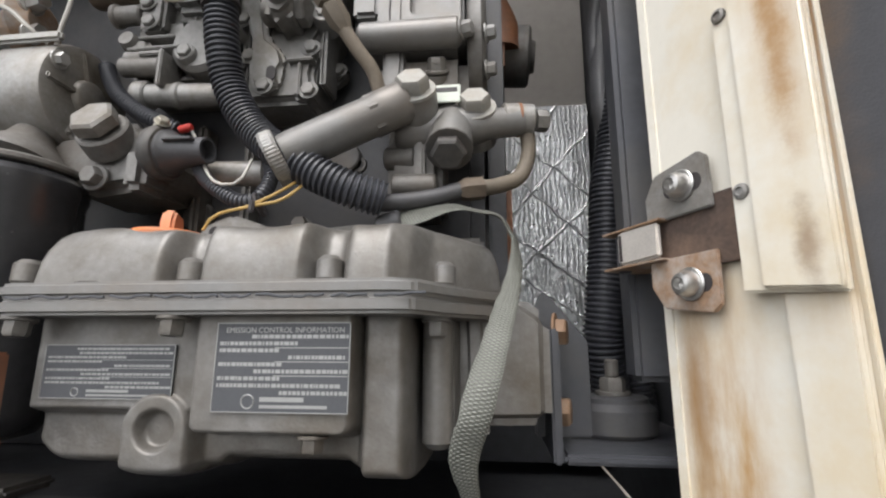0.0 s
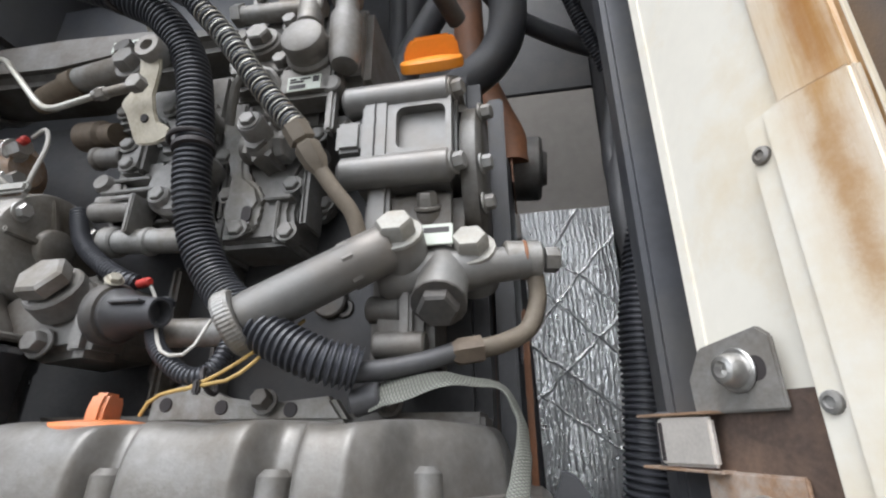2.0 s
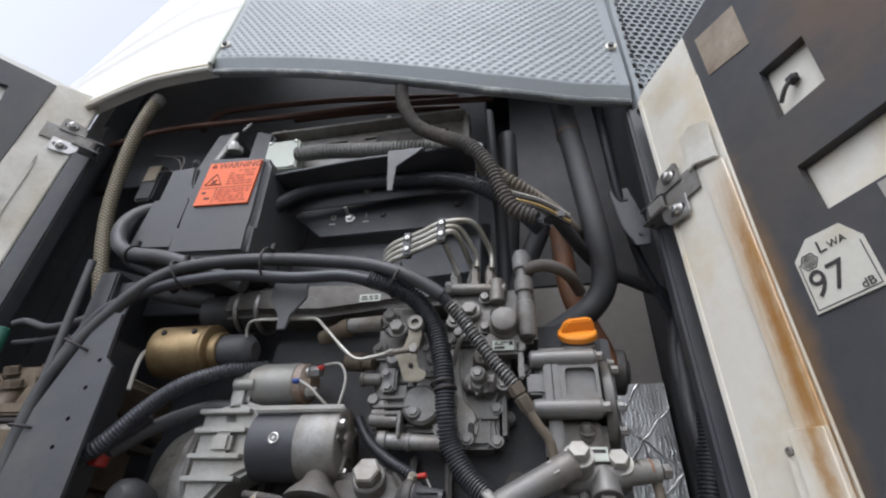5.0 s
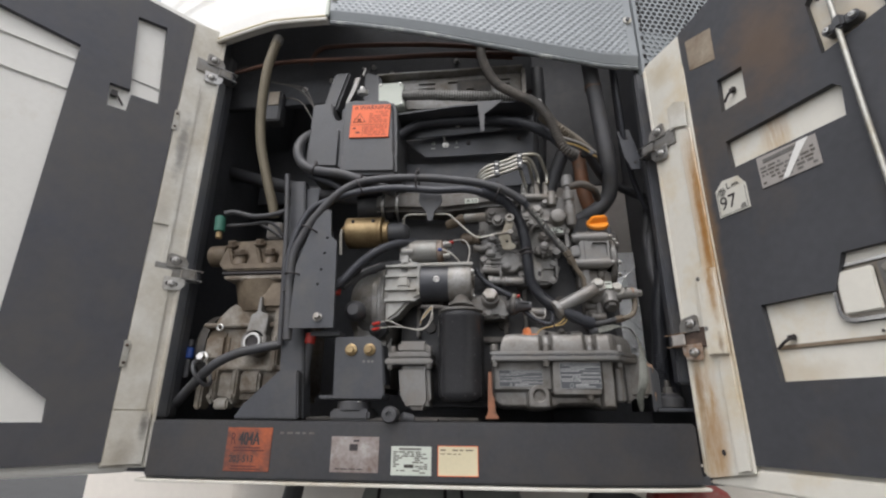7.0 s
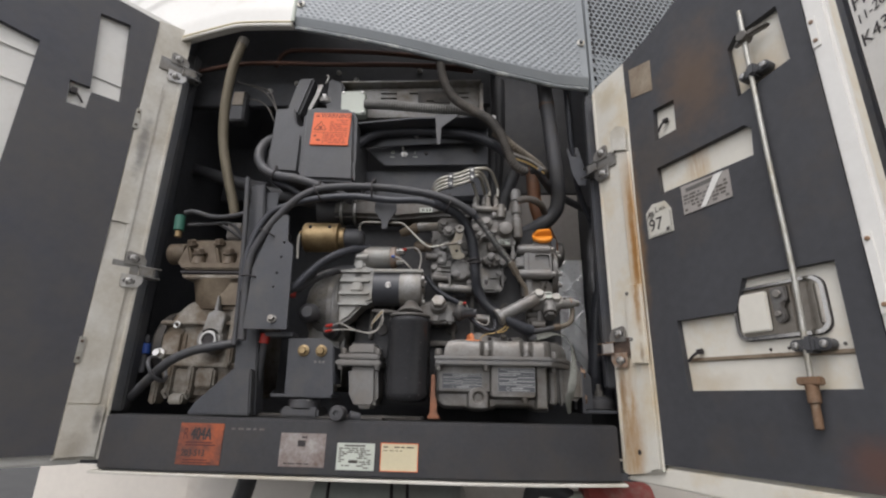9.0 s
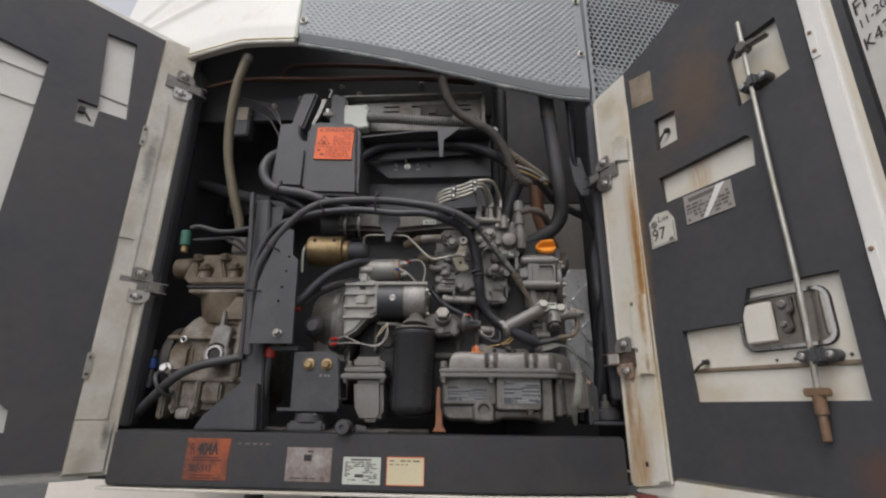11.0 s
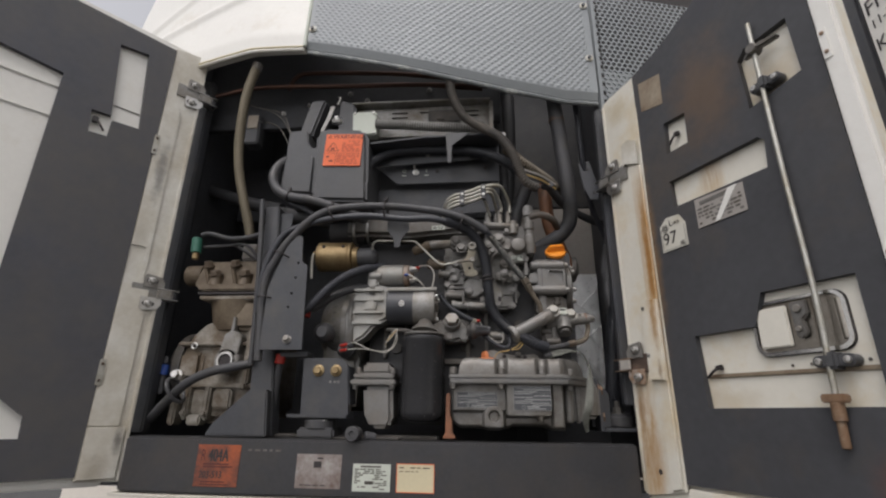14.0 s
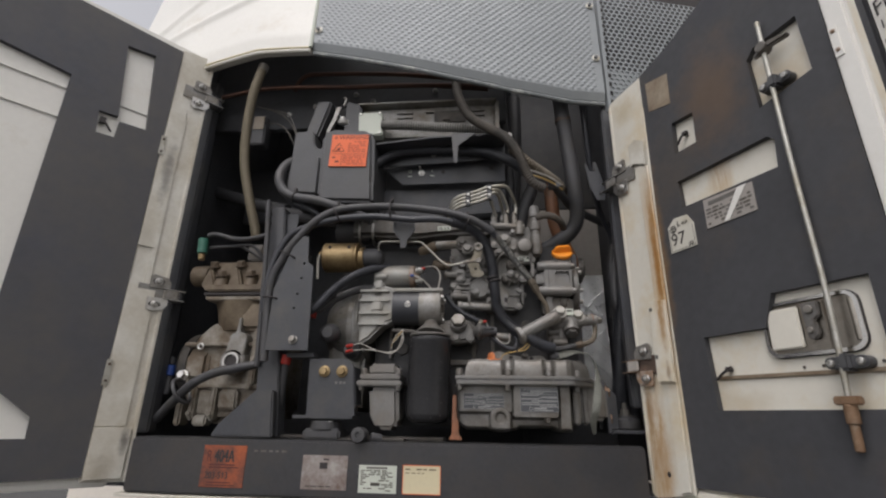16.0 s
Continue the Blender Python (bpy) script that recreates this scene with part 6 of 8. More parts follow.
box(bm, 0.018, 0.135, 0.026, 0.032, 1.864, 1.872, 0.002)
part("through_bolt", bm, "bare", sm)
bm = BM()
box(bm, -0.034, -0.007, 0.042, 0.10, 1.85, 1.938, 0.006)
prism(bm, [(-0.064, 1.872), (-0.034, 1.882), (-0.014, 1.885), (0.020, 1.876), (0.020, 1.800), (-0.010, 1.785), (-0.034, 1.758), (-0.060, 1.742)], 0.042, 0.10, 0.006, segs=3)
for z in (1.868, 1.845, 1.815, 1.790):
    box(bm, -0.062, 0.008, 0.032, 0.05, z - 0.003, z + 0.003, 0.001)
box(bm, -0.034, -0.008, 0.03, 0.06, 1.818, 1.842, 0.004)
part("nose_housing", bm, "bare", sm)
bm = BM()
lathe(bm, (-0.080, 0.150, 1.812), (-0.052, 0.150, 1.812), [(0.088, 0), (0.097, 0.002), (0.099, 0.005), (0.099, 0.010), (0.094, 0.012), (0.094, 0.016), (0.099, 0.018), (0.099, 0.023), (0.095, 0.026), (0.06, 0.027)], 48)
part("mounting_ring", bm, "alu", sm, "cast ring flange of the bell housing")
bm = BM()
cyl(bm, (-0.012, 0.067, 1.911), (0.052, 0.067, 1.911), 0.0275, seg=28)
part("solenoid", bm, "bare", sm)
bm = BM()
cyl(bm, (-0.030, 0.045, 1.905), (0.0, 0.045, 1.905), 0.009)
part("solenoid_lug", bm, "bare", sm)
bm = BM()
lathe(bm, (0.052, 0.067, 1.911), (0.074, 0.067, 1.911), [(0.0265, 0), (0.0265, 0.010), (0.02, 0.014), (0.015, 0.020)], 24)
cap = part("terminal_cap", bm, "rusty", sm, "rust-brown terminal cap")
bm = BM()
hexbolt(bm, (0.068, 0.055, 1.922), (1, -0.2, 0), 0.0075, 0.018)
hexbolt(bm, (0.068, 0.060, 1.897), (1, -0.2, 0), 0.0065, 0.014)
part("stud", bm, "steel", cap)
for mname, a, b2 in (("red", (0.080, 0.050, 1.925), (0.090, 0.047, 1.926)), ("blue", (0.056, 0.036, 1.905), (0.066, 0.034, 1.904))):
    bm = BM()
    cyl(bm, a, b2, 0.0035, seg=10)
    part("lug", bm, mname, sm)
hose("starter_wire", [(0.089, 0.044, 1.923), (0.114, 0.034, 1.920), (0.127, 0.029, 1.899), (0.125, 0.027, 1.872), (0.119, 0.031, 1.853)], 0.0016, "wire", "white wire from the starter terminal", None, 8, "wire", "starter wires")
hose("starter_wire", [(0.066, 0.027, 1.897), (0.085, 0.022, 1.886), (0.100, 0.025, 1.872), (0.107, 0.035, 1.865)], 0.0018, "wire", "white wire from the starter terminal", None, 8, "wire", "starter wires")
hose("starter_cable", [(-0.218, 0.006, 1.798), (-0.168, -0.012, 1.804), (-0.147, -0.013, 1.817), (-0.114, -0.008, 1.855), (-0.075, -0.002, 1.887), (-0.035, 0.026, 1.913), (-0.001, 0.055, 1.925)], 0.0105, "conduit", "black corrugated starter cable", (0.0042, 0.0012))
hose("starter_cable", [(-0.152, 0.005, 1.809), (-0.111, 0.022, 1.844), (-0.060, 0.036, 1.867), (-0.020, 0.053, 1.871)], 0.009, "rubber", "black cable behind the starter cable")
bh_ = thing("bell_housing", (-0.1, 0.14, 1.7), "cast grey engine bell housing", "housing", off=(0.001, 0.004, -0.001))
bm = BM()
lathe(bm, (-0.16, 0.15, 1.79), (-0.045, 0.15, 1.79), [(0.062, 0), (0.075, 0.012), (0.086, 0.035), (0.090, 0.058), (0.0985, 0.061), (0.0985, 0.073), (0.106, 0.0765), (0.106, 0.092), (0.09, 0.10)], 48)
box(bm, -0.15, -0.06, 0.09, 0.25, 1.59, 1.76, 0.01)
part("housing", bm, "alu", bh_)
bm = BM()
for k in range(6):
    a = radians(150 + 12 * k)
    y, z = 0.15 + 0.0845 * math.cos(a), 1.79 + 0.0845 * math.sin(a)
    box(bm, -0.125, -0.114, y - 0.003, y + 0.003, z - 0.003, z + 0.003, 0.001)
part("cast_marks", bm, "engine", bh_)
bm = BM()
lathe(bm, (-0.127, 0.055, 1.760), (-0.127, 0.0, 1.760), [(0.016, 0), (0.020, 0.012), (0.0235, 0.030), (0.021, 0.044), (0.012, 0.053)], 24)
part("rubber_plug", bm, "rubber", bh_)
bm = BM()
lathe(bm, (-0.083, 0.085, 1.726), (-0.083, 0.02, 1.726), [(0.020, 0), (0.020, 0.03), (0.014, 0.036), (0.012, 0.05)], 20)
snd = part("oil_sender", bm, "rubber", bh_, "black oil pressure sender")
for z in (1.731, 1.719):
    bm = BM()
    cyl(bm, (-0.088, 0.030, z), (-0.070, 0.02, z + 0.002), 0.0035, seg=10)
    part("lug", bm, "red", snd)
hose("sender_wire", [(-0.067, 0.022, 1.732), (-0.047, 0.012, 1.734), (-0.016, 0.006, 1.720), (0.014, 0.006, 1.714), (0.036, 0.010, 1.721), (0.046, 0.007, 1.743), (0.047, 0.015, 1.764)], 0.0011, "wire", "white wire from the oil sender", None, 8, "wire", "sender wires")
hose("sender_wire", [(-0.067, 0.022, 1.720), (-0.036, 0.009, 1.720), (-0.006, 0.007, 1.717), (0.024, 0.007, 1.712), (0.043, 0.011, 1.727), (0.048, 0.017, 1.748), (0.039, 0.025, 1.765)], 0.0011, "wire", "white wire from the oil sender", None, 8, "wire", "sender wires")
for k in range(3):
    hose("sender_wire", [(0.045 - 0.002 * k, 0.02, 1.77 - 0.004 * k), (0.03, 0.022, 1.757 - 0.005 * k), (0.020, 0.025, 1.738), (0.018, 0.03, 1.728)], 0.0011, ("wire", "yellow", "wire")[k], "thin pale wire in a small loop", None, 8, "wire", "sender wires", off=(0.002, -0.003, -0.003))

# ---- engine block and manifold ----
en = thing("engine_block", (0.2, 0.25, 1.55), "dusty grey diesel engine block", "engine")
# Block and sump side near-black: shade between the parts is in their colour.
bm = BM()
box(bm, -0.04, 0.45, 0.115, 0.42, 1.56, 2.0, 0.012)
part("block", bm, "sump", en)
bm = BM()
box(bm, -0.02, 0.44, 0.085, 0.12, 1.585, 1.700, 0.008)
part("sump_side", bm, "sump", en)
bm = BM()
box(bm, 0.14, 0.45, 0.068, 0.12, 1.694, 1.706, 0.003)
part("deck_flange", bm, "engine", en)
each("block_rib", "engine", en, *[lambda bm, x=x: box(bm, x, x + 0.008, 0.095, 0.12, 1.71, 1.82, 0.003) for x in (0.0, 0.05, 0.20, 0.245)])
each("core_plug", "grime_shade", en, *[lambda bm, x=x, z=z: cyl(bm, (x, 0.118, z), (x, 0.108, z), 0.014) for x, z in ((0.03, 1.735), (0.06, 1.80), (0.20, 1.74), (0.33, 1.79))])
bm = BM()
prism(bm, [(0.238, 1.717), (0.262, 1.726), (0.29, 1.716), (0.318, 1.712), (0.36, 1.716), (0.372, 1.700), (0.236, 1.700)], 0.058, 0.07, 0.003)
f = part("front_flange", bm, "alu", en)
each("hole", "ink", f, *[lambda bm, x=x, z=z: cyl(bm, (x, 0.0585, z), (x, 0.057, z), 0.0045, seg=12) for x, z in ((0.289, 1.710), (0.25, 1.712), (0.335, 1.708))])
bm = BM()
prism(bm, [(0.3260, 1.7882), (0.3362, 1.7937), (0.3457, 1.7981), (0.3519, 1.7949), (0.3546, 1.7887), (0.3536, 1.7811), (0.3498, 1.7753), (0.3421, 1.7713), (0.3380, 1.7640), (0.3332, 1.7540), (0.3240, 1.7500), (0.3240, 1.7608), (0.3290, 1.7708), (0.3263, 1.7793)], 0.120, 0.133, 0.002)
lg = part("lifting_lug", bm, "bright", en, "pale zinc lug with two holes")
each("hole", "ink", lg, lambda bm: cyl(bm, (0.3260, 0.1205, 1.764), (0.3260, 0.1185, 1.764), 0.0050, seg=14))
bm = BM()
lathe(bm, (0.3413, 0.121, 1.7836), (0.3413, 0.109, 1.7836), [(0.0078, 0), (0.0078, 0.006), (0.0068, 0.0085), (0.0042, 0.0085), (0.0038, 0.004), (0.0003, 0.0039)], 20)
part("socket_bolt", bm, "grime_shade", lg, "dark socket-head bolt")
bm = BM()
cyl(bm, (0.376, 0.072, 1.770), (0.400, 0.07, 1.769), 0.009)
cyl(bm, (0.384, 0.062, 1.745), (0.417, 0.062, 1.744), 0.0085)
box(bm, 0.378, 0.42, 0.066, 0.12, 1.728, 1.80, 0.006)
box(bm, 0.40, 0.408, 0.058, 0.08, 1.73, 1.80, 0.002)
part("oil_gallery", bm, "engine", en)
bm = BM()
cyl(bm, (0.245, 0.055, 1.757), (0.290, 0.055, 1.756), 0.0095)
part("cross_tube", bm, "alu", en)
bolts(en, [(0.32, 0.055, 1.712), (0.395, 0.064, 1.71)], (0, -1, 0.3), 0.006, 0.010, "engine")
imf = thing("intake_manifold", (0.07, 0.1, 2.0), "grey cast intake manifold across the engine", "manifold", off=(-0.002, 0.004, 0.002))
bm = BM()
prism(bm, [(-0.11, 2.055), (-0.04, 2.062), (0.06, 2.060), (0.16, 2.052), (0.255, 2.036), (0.255, 2.015), (0.17, 2.016), (0.06, 2.006), (-0.05, 2.012), (-0.11, 2.012)], 0.06, 0.13, 0.01, segs=3)
part("runner", bm, "engine", imf)
bm = BM()
for x in (-0.085, -0.05):
    ring(bm, (x, 0.095, 2.034), (1, 0, 0), 0.034, 0.004, 28)
part("hose_clamp", bm, "steel", imf)
bm = BM()
cyl(bm, (-0.15, 0.095, 2.032), (-0.06, 0.095, 2.034), 0.031, seg=28)
part("inlet_hose", bm, "rubber", imf)
bm = BM()
box(bm, 0.118, 0.150, 0.0585, 0.0596, 2.022, 2.034, 0.0002)
lab = part("label", bm, "paper", imf, "small white part label")
bm = BM()
bars(bm, 0.121, 0.147, 2.024, 2.032, 2, 0.0584, 0.9, seed=12)
part("print", bm, "ink", lab)
bm = BM()
prism(bm, [(0.018, 2.035), (0.066, 2.035), (0.070, 2.0), (0.052, 1.975), (0.048, 1.955), (0.036, 1.955), (0.034, 1.975), (0.016, 2.0)], -0.006, -0.002, 0.001)
single("hanger_plate", bm, "black", "black steel hanger plate under the harness", "bracket", off=(-0.001, 0.001, 0.000))

# ---- injection pump ----
ip = thing("injection_pump", (0.25, 0.08, 1.8), "dusty grey diesel injection pump with levers and bolts", "pump", off=(-0.003, 0.011, 0.005))
bm = BM()
box(bm, 0.152, 0.246, 0.061, 0.16, 1.838, 1.985, 0.006)
box(bm, 0.235, 0.262, 0.063, 0.15, 1.815, 1.95, 0.004)
pb = part("pump_body", bm, "pump", ip)
each("cast_face", "pump", pb, lambda bm: box(bm, 0.156, 0.205, 0.056, 0.08, 1.842, 1.900, 0.005), lambda bm: box(bm, 0.166, 0.188, 0.046, 0.08, 1.884, 1.916, 0.003), lambda bm: box(bm, 0.19, 0.244, 0.05, 0.08, 1.905, 1.948, 0.006), lambda bm: box(bm, 0.15, 0.172, 0.05, 0.08, 1.93, 1.955, 0.004))
bm = BM()
cyl(bm, (0.222, 0.094, 1.868), (0.222, 0.046, 1.868), 0.027, 0.025, 28, 0.004)
part("drum", bm, "pump", ip)
each("thin_rib", "pump", pb, lambda bm: box(bm, 0.160, 0.207, 0.044, 0.07, 1.8640, 1.8668, 0.0008), lambda bm: box(bm, 0.160, 0.200, 0.046, 0.07, 1.8755, 1.878, 0.0008))
bm = BM()
cyl(bm, (0.140, 0.052, 1.903), (0.168, 0.050, 1.901), 0.0082)
cyl(bm, (0.138, 0.052, 1.903), (0.144, 0.052, 1.9028), 0.0098)
part("plunger", bm, "pump", ip)
bm = BM()
lathe(bm, (0.108, 0.058, 1.932), (0.154, 0.052, 1.925), [(0.007, 0), (0.013, 0.006), (0.013, 0.03), (0.010, 0.033), (0.010, 0.046)], 18)
part("damper", bm, "brown", ip)
bm = BM()
cyl(bm, (0.158, 0.046, 1.849), (0.196, 0.045, 1.847), 0.0078)
cyl(bm, (0.160, 0.046, 1.857), (0.178, 0.046, 1.856), 0.0055)
part("spindle", bm, "pump", ip)
bm = BM()
box(bm, 0.196, 0.2, 0.036, 0.06, 1.826, 1.858, 0.001)
box(bm, 0.178, 0.198, 0.036, 0.039, 1.853, 1.857, 0.001)
part("strap_clip", bm, "pump", ip)
bolts(pb, [(0.177, 0.046, 1.890), (0.1735, 0.046, 1.908), (0.225, 0.049, 1.940), (0.243, 0.050, 1.86), (0.158, 0.049, 1.944), (0.236, 0.049, 1.912), (0.246, 0.05, 1.838), (0.202, 0.049, 1.94), (0.243, 0.05, 1.885)], (0, -1, 0.2), 0.0058, 0.0045, "pump")
bm = BM()
cyl(bm, (0.172, 0.052, 1.826), (0.250, 0.052, 1.822), 0.0095)
cyl(bm, (0.170, 0.052, 1.826), (0.182, 0.052, 1.8255), 0.012)
cyl(bm, (0.205, 0.052, 1.824), (0.212, 0.052, 1.8236), 0.0108)
part("lower_rod", bm, "alu", ip)
bm = BM()
cyl(bm, (0.118, 0.035, 1.973), (0.170, 0.028, 1.972), 0.0105)
part("stop_cylinder", bm, "alu", ip)
bm = BM()
lathe(bm, (0.075, 0.04, 1.958), (0.118, 0.036, 1.972), [(0.008, 0), (0.011, 0.01), (0.011, 0.03), (0.013, 0.034), (0.013, 0.045)], 16)
part("brown_sleeve", bm, "tan", ip)
bm = BM()
box(bm, 0.168, 0.225, 0.02, 0.05, 1.958, 1.992, 0.005)
cyl(bm, (0.182, 0.018, 1.974), (0.182, 0.03, 1.974), 0.012, seg=16)
tp = part("top_boss", bm, "pump", ip)
bolts(tp, [(0.182, 0.018, 1.974)], (0, -1, 0.2), 0.0085, 0.010, "pump")
bm = BM()
lean = Matrix.Translation((0, 0.015, 1.907)) @ Matrix.Rotation(math.atan(0.34), 4, "X")
prism(bm, [(0.2125, 0.052), (0.2290, 0.051), (0.2290, 0.036), (0.2254, 0.0240), (0.2222, 0.0161), (0.2227, 0.0038), (0.2247, -0.0045), (0.2291, -0.0061), (0.2339, -0.0103), (0.2329, -0.0163), (0.2228, -0.0202), (0.2152, -0.0204), (0.2057, -0.0193), (0.2030, -0.0130), (0.2013, -0.0067), (0.1982, 0.0038), (0.1942, 0.0124), (0.1968, 0.0163), (0.2060, 0.024), (0.2110, 0.036)], 0.0, 0.0035, 0.0011, lean)
lv = part("throttle_lever", bm, "lever", ip, "cream worn throttle lever")
bm = BM()
lathe(bm, (0.2215, 0.010, 1.955), (0.2215, -0.006, 1.955), [(0.0102, 0), (0.0102, 0.0145), (0.0094, 0.016), (0.0050, 0.016), (0.0045, 0.010), (0.0002, 0.0099)], 24)
part("eye_boss", bm, "alu", lv)
each("hole", "ink", lv, lambda bm: cyl(bm, (0.2145, 0.0160, 1.9067), (0.2145, 0.0140, 1.9062), 0.0034, seg=14))
bm = BM()
hexbolt(bm, (0.195, 0.012, 1.9545), (0, -1, 0.15), 0.0098, 0.012)
part("pivot_bolt", bm, "pump", ip)
bm = BM()
sweep(bm, [(-0.020, 0.014, 1.945), (-0.019, 0.006, 1.965), (-0.008, 0.0, 1.972), (0.025, 0.0, 1.972), (0.060, 0.0, 1.971), (0.084, -0.001, 1.969), (0.100, -0.002, 1.955), (0.135, -0.003, 1.920), (0.152, -0.004, 1.910), (0.170, -0.004, 1.912), (0.195, -0.004, 1.917)], 0.0023, 10, 0.004)
part("link_rod", bm, "bright", ip, "bright bent link rod")
bm = BM()
cyl(bm, (0.186, -0.004, 1.9155), (0.224, -0.0035, 1.9205), 0.0036, seg=12)
hexbolt(bm, (0.190, -0.004, 1.916), (1, 0, 0.12), 0.0050, 0.007, False)
hexbolt(bm, (0.222, 0.0, 1.9203), (0, -1, 0), 0.0068, 0.009, False)
part("link_end", bm, "alu", ip)
# right half of the pump with its cover plate
bm = BM()
prism(bm, [(0.256, 1.818), (0.316, 1.818), (0.320, 1.872), (0.335, 1.90), (0.335, 1.95), (0.256, 1.95)], 0.060, 0.16, 0.006, segs=3)
gh = part("side_case", bm, "pump", ip)
bm = BM()
prism(bm, [(0.250, 1.930), (0.258, 1.944), (0.272, 1.943), (0.273, 1.909), (0.279, 1.873), (0.291, 1.862), (0.295, 1.849), (0.290, 1.840), (0.292, 1.829), (0.276, 1.822), (0.264, 1.836), (0.263, 1.854), (0.264, 1.874), (0.250, 1.917)], 0.052, 0.074, 0.004, segs=3)
cvp = part("cover_plate", bm, "alu", ip, "smooth grey cover plate")
bm = BM()
prism(bm, [(0.293, 1.861), (0.296, 1.878), (0.312, 1.874), (0.320, 1.862), (0.316, 1.842), (0.319, 1.828), (0.316, 1.818), (0.298, 1.821)], 0.058, 0.08, 0.004, segs=3)
part("end_plate", bm, "pump", ip)
each("rib", "pump", gh, lambda bm: box(bm, 0.296, 0.318, 0.052, 0.07, 1.8500, 1.8535, 0.001), lambda bm: box(bm, 0.305, 0.308, 0.054, 0.07, 1.82, 1.85, 0.001), lambda bm: box(bm, 0.283, 0.287, 0.054, 0.07, 1.90, 1.93, 0.001), lambda bm: box(bm, 0.293, 0.297, 0.054, 0.07, 1.90, 1.93, 0.001))
bm = BM()
cyl(bm, (0.276, 0.050, 1.893), (0.309, 0.047, 1.890), 0.0112, edge=0.003)
hexbolt(bm, (0.306, 0.0475, 1.8903), (1, -0.1, -0.1), 0.0125, 0.010, False)
part("side_port", bm, "pump", ip)
bm = BM()
prism(bm, [(0.314, 1.850), (0.321, 1.869), (0.331, 1.869), (0.337, 1.860), (0.331, 1.850), (0.321, 1.846)], 0.087, 0.100, 0.003)
part("ear", bm, "pump", ip)
each("casting_lobe", "pump", gh, lambda bm: prism(bm, [(0.284, 1.902), (0.296, 1.910), (0.309, 1.903), (0.312, 1.884), (0.300, 1.872), (0.286, 1.876), (0.280, 1.889)], 0.030, 0.075, 0.007, segs=3))
each("bolt_tower", "pump", gh, lambda bm: lathe(bm, (0.297, 0.066, 1.890), (0.297, 0.020, 1.896), [(0.013, 0), (0.0105, 0.02), (0.0100, 0.045), (0.009, 0.0465)], 20))
bolts(gh, [(0.297, 0.0195, 1.896), (0.254, 0.058, 1.895), (0.280, 0.050, 1.827), (0.315, 0.057, 1.825), (0.315, 0.057, 1.863), (0.328, 0.087, 1.860), (0.262, 0.058, 1.86), (0.331, 0.058, 1.905)], (0, -1, 0.15), 0.0060, 0.0042, "pump")
bm = BM()
prism(bm, rounded(0.2808, 0.2885, 1.833, 1.8455, 0.0035), 0.0508, 0.0522, 0)
part("hole", bm, "ink", cvp)
bm = BM()
box(bm, 0.3455, 0.3525, 0.036, 0.046, 1.893, 1.955, 0.002)
cyl(bm, (0.349, 0.034, 1.934), (0.349, 0.046, 1.934), 0.0075)
part("link_bar", bm, "pump", ip)
bm = BM()
cyl(bm, (0.285, 0.05, 1.985), (0.285, 0.036, 1.987), 0.0155)
hexbolt(bm, (0.285, 0.036, 1.987), (0, -1, 0.2), 0.0105, 0.010)
part("hex_plug", bm, "pump", ip)
each("cast_boss", "pump", ip, *[lambda bm, c=c, r=r: lathe(bm, c, (c[0], c[1] - 0.02, c[2] + 0.003), [(r * 1.15, 0), (r, 0.006), (r, 0.014), (r * 0.8, 0.018)], 18) for c, r in (((0.160, 0.060, 1.872), 0.008), ((0.182, 0.058, 1.925), 0.010), ((0.236, 0.060, 1.925), 0.011), ((0.262, 0.062, 1.975), 0.012), ((0.300, 0.064, 1.925), 0.013), ((0.246, 0.064, 1.88), 0.009), ((0.325, 0.070, 1.890), 0.011), ((0.214, 0.060, 1.855), 0.009), ((0.340, 0.066, 1.975), 0.010))])
each("cast_web", "pump", ip, *[lambda bm, a=a: box(bm, a[0], a[1], 0.058, 0.09, a[2], a[3], 0.003) for a in ((0.150, 0.200, 1.930, 1.936), (0.205, 0.212, 1.85, 1.905), (0.250, 0.256, 1.84, 1.93), (0.300, 0.336, 1.912, 1.917), (0.322, 0.327, 1.83, 1.91), (0.265, 0.335, 1.952, 1.957), (0.155, 0.245, 1.878, 1.883))])
bolts(ip, [(0.170, 0.05, 1.868), (0.194, 0.048, 1.925), (0.236, 0.042, 1.928), (0.214, 0.044, 1.858), (0.300, 0.046, 1.928), (0.325, 0.055, 1.893), (0.262, 0.046, 1.978), (0.340, 0.05, 1.978), (0.352, 0.055, 1.91)], (0, -1, 0.2), 0.0062, 0.0045, "pump")
# upper half: delivery valves, banjo, big plug
bm = BM()
box(bm, 0.252, 0.372, 0.05, 0.15, 1.945, 2.025, 0.006)
box(bm, 0.262, 0.318, 0.042, 0.06, 1.95, 1.995, 0.006)
box(bm, 0.305, 0.352, 0.034, 0.06, 1.925, 1.955, 0.004)
up = part("pump_head", bm, "pump", ip)
bolts(up, [(0.262, 0.048, 2.0), (0.305, 0.045, 2.008), (0.27, 0.040, 1.955), (0.305, 0.04, 1.962)], (0, -1, 0.15), 0.0065, 0.009, "pump")
bm = BM()
lathe(bm, (0.331, 0.05, 1.963), (0.331, 0.01, 1.965), [(0.020, 0), (0.020, 0.018), (0.0175, 0.02), (0.0175, 0.024), (0.0165, 0.026)], 28)
lathe(bm, (0.331, 0.026, 1.9642), (0.331, -0.974, 2.0142), [(0.0172, 0), (0.0172, 0.0075), (0.0158, 0.0105), (0.0115, 0.0125), (0.0003, 0.0128)], 28)
part("big_plug", bm, "pump", ip)
bm = BM()
cyl(bm, (0.250, 0.042, 2.026), (0.335, 0.042, 2.020), 0.0078)
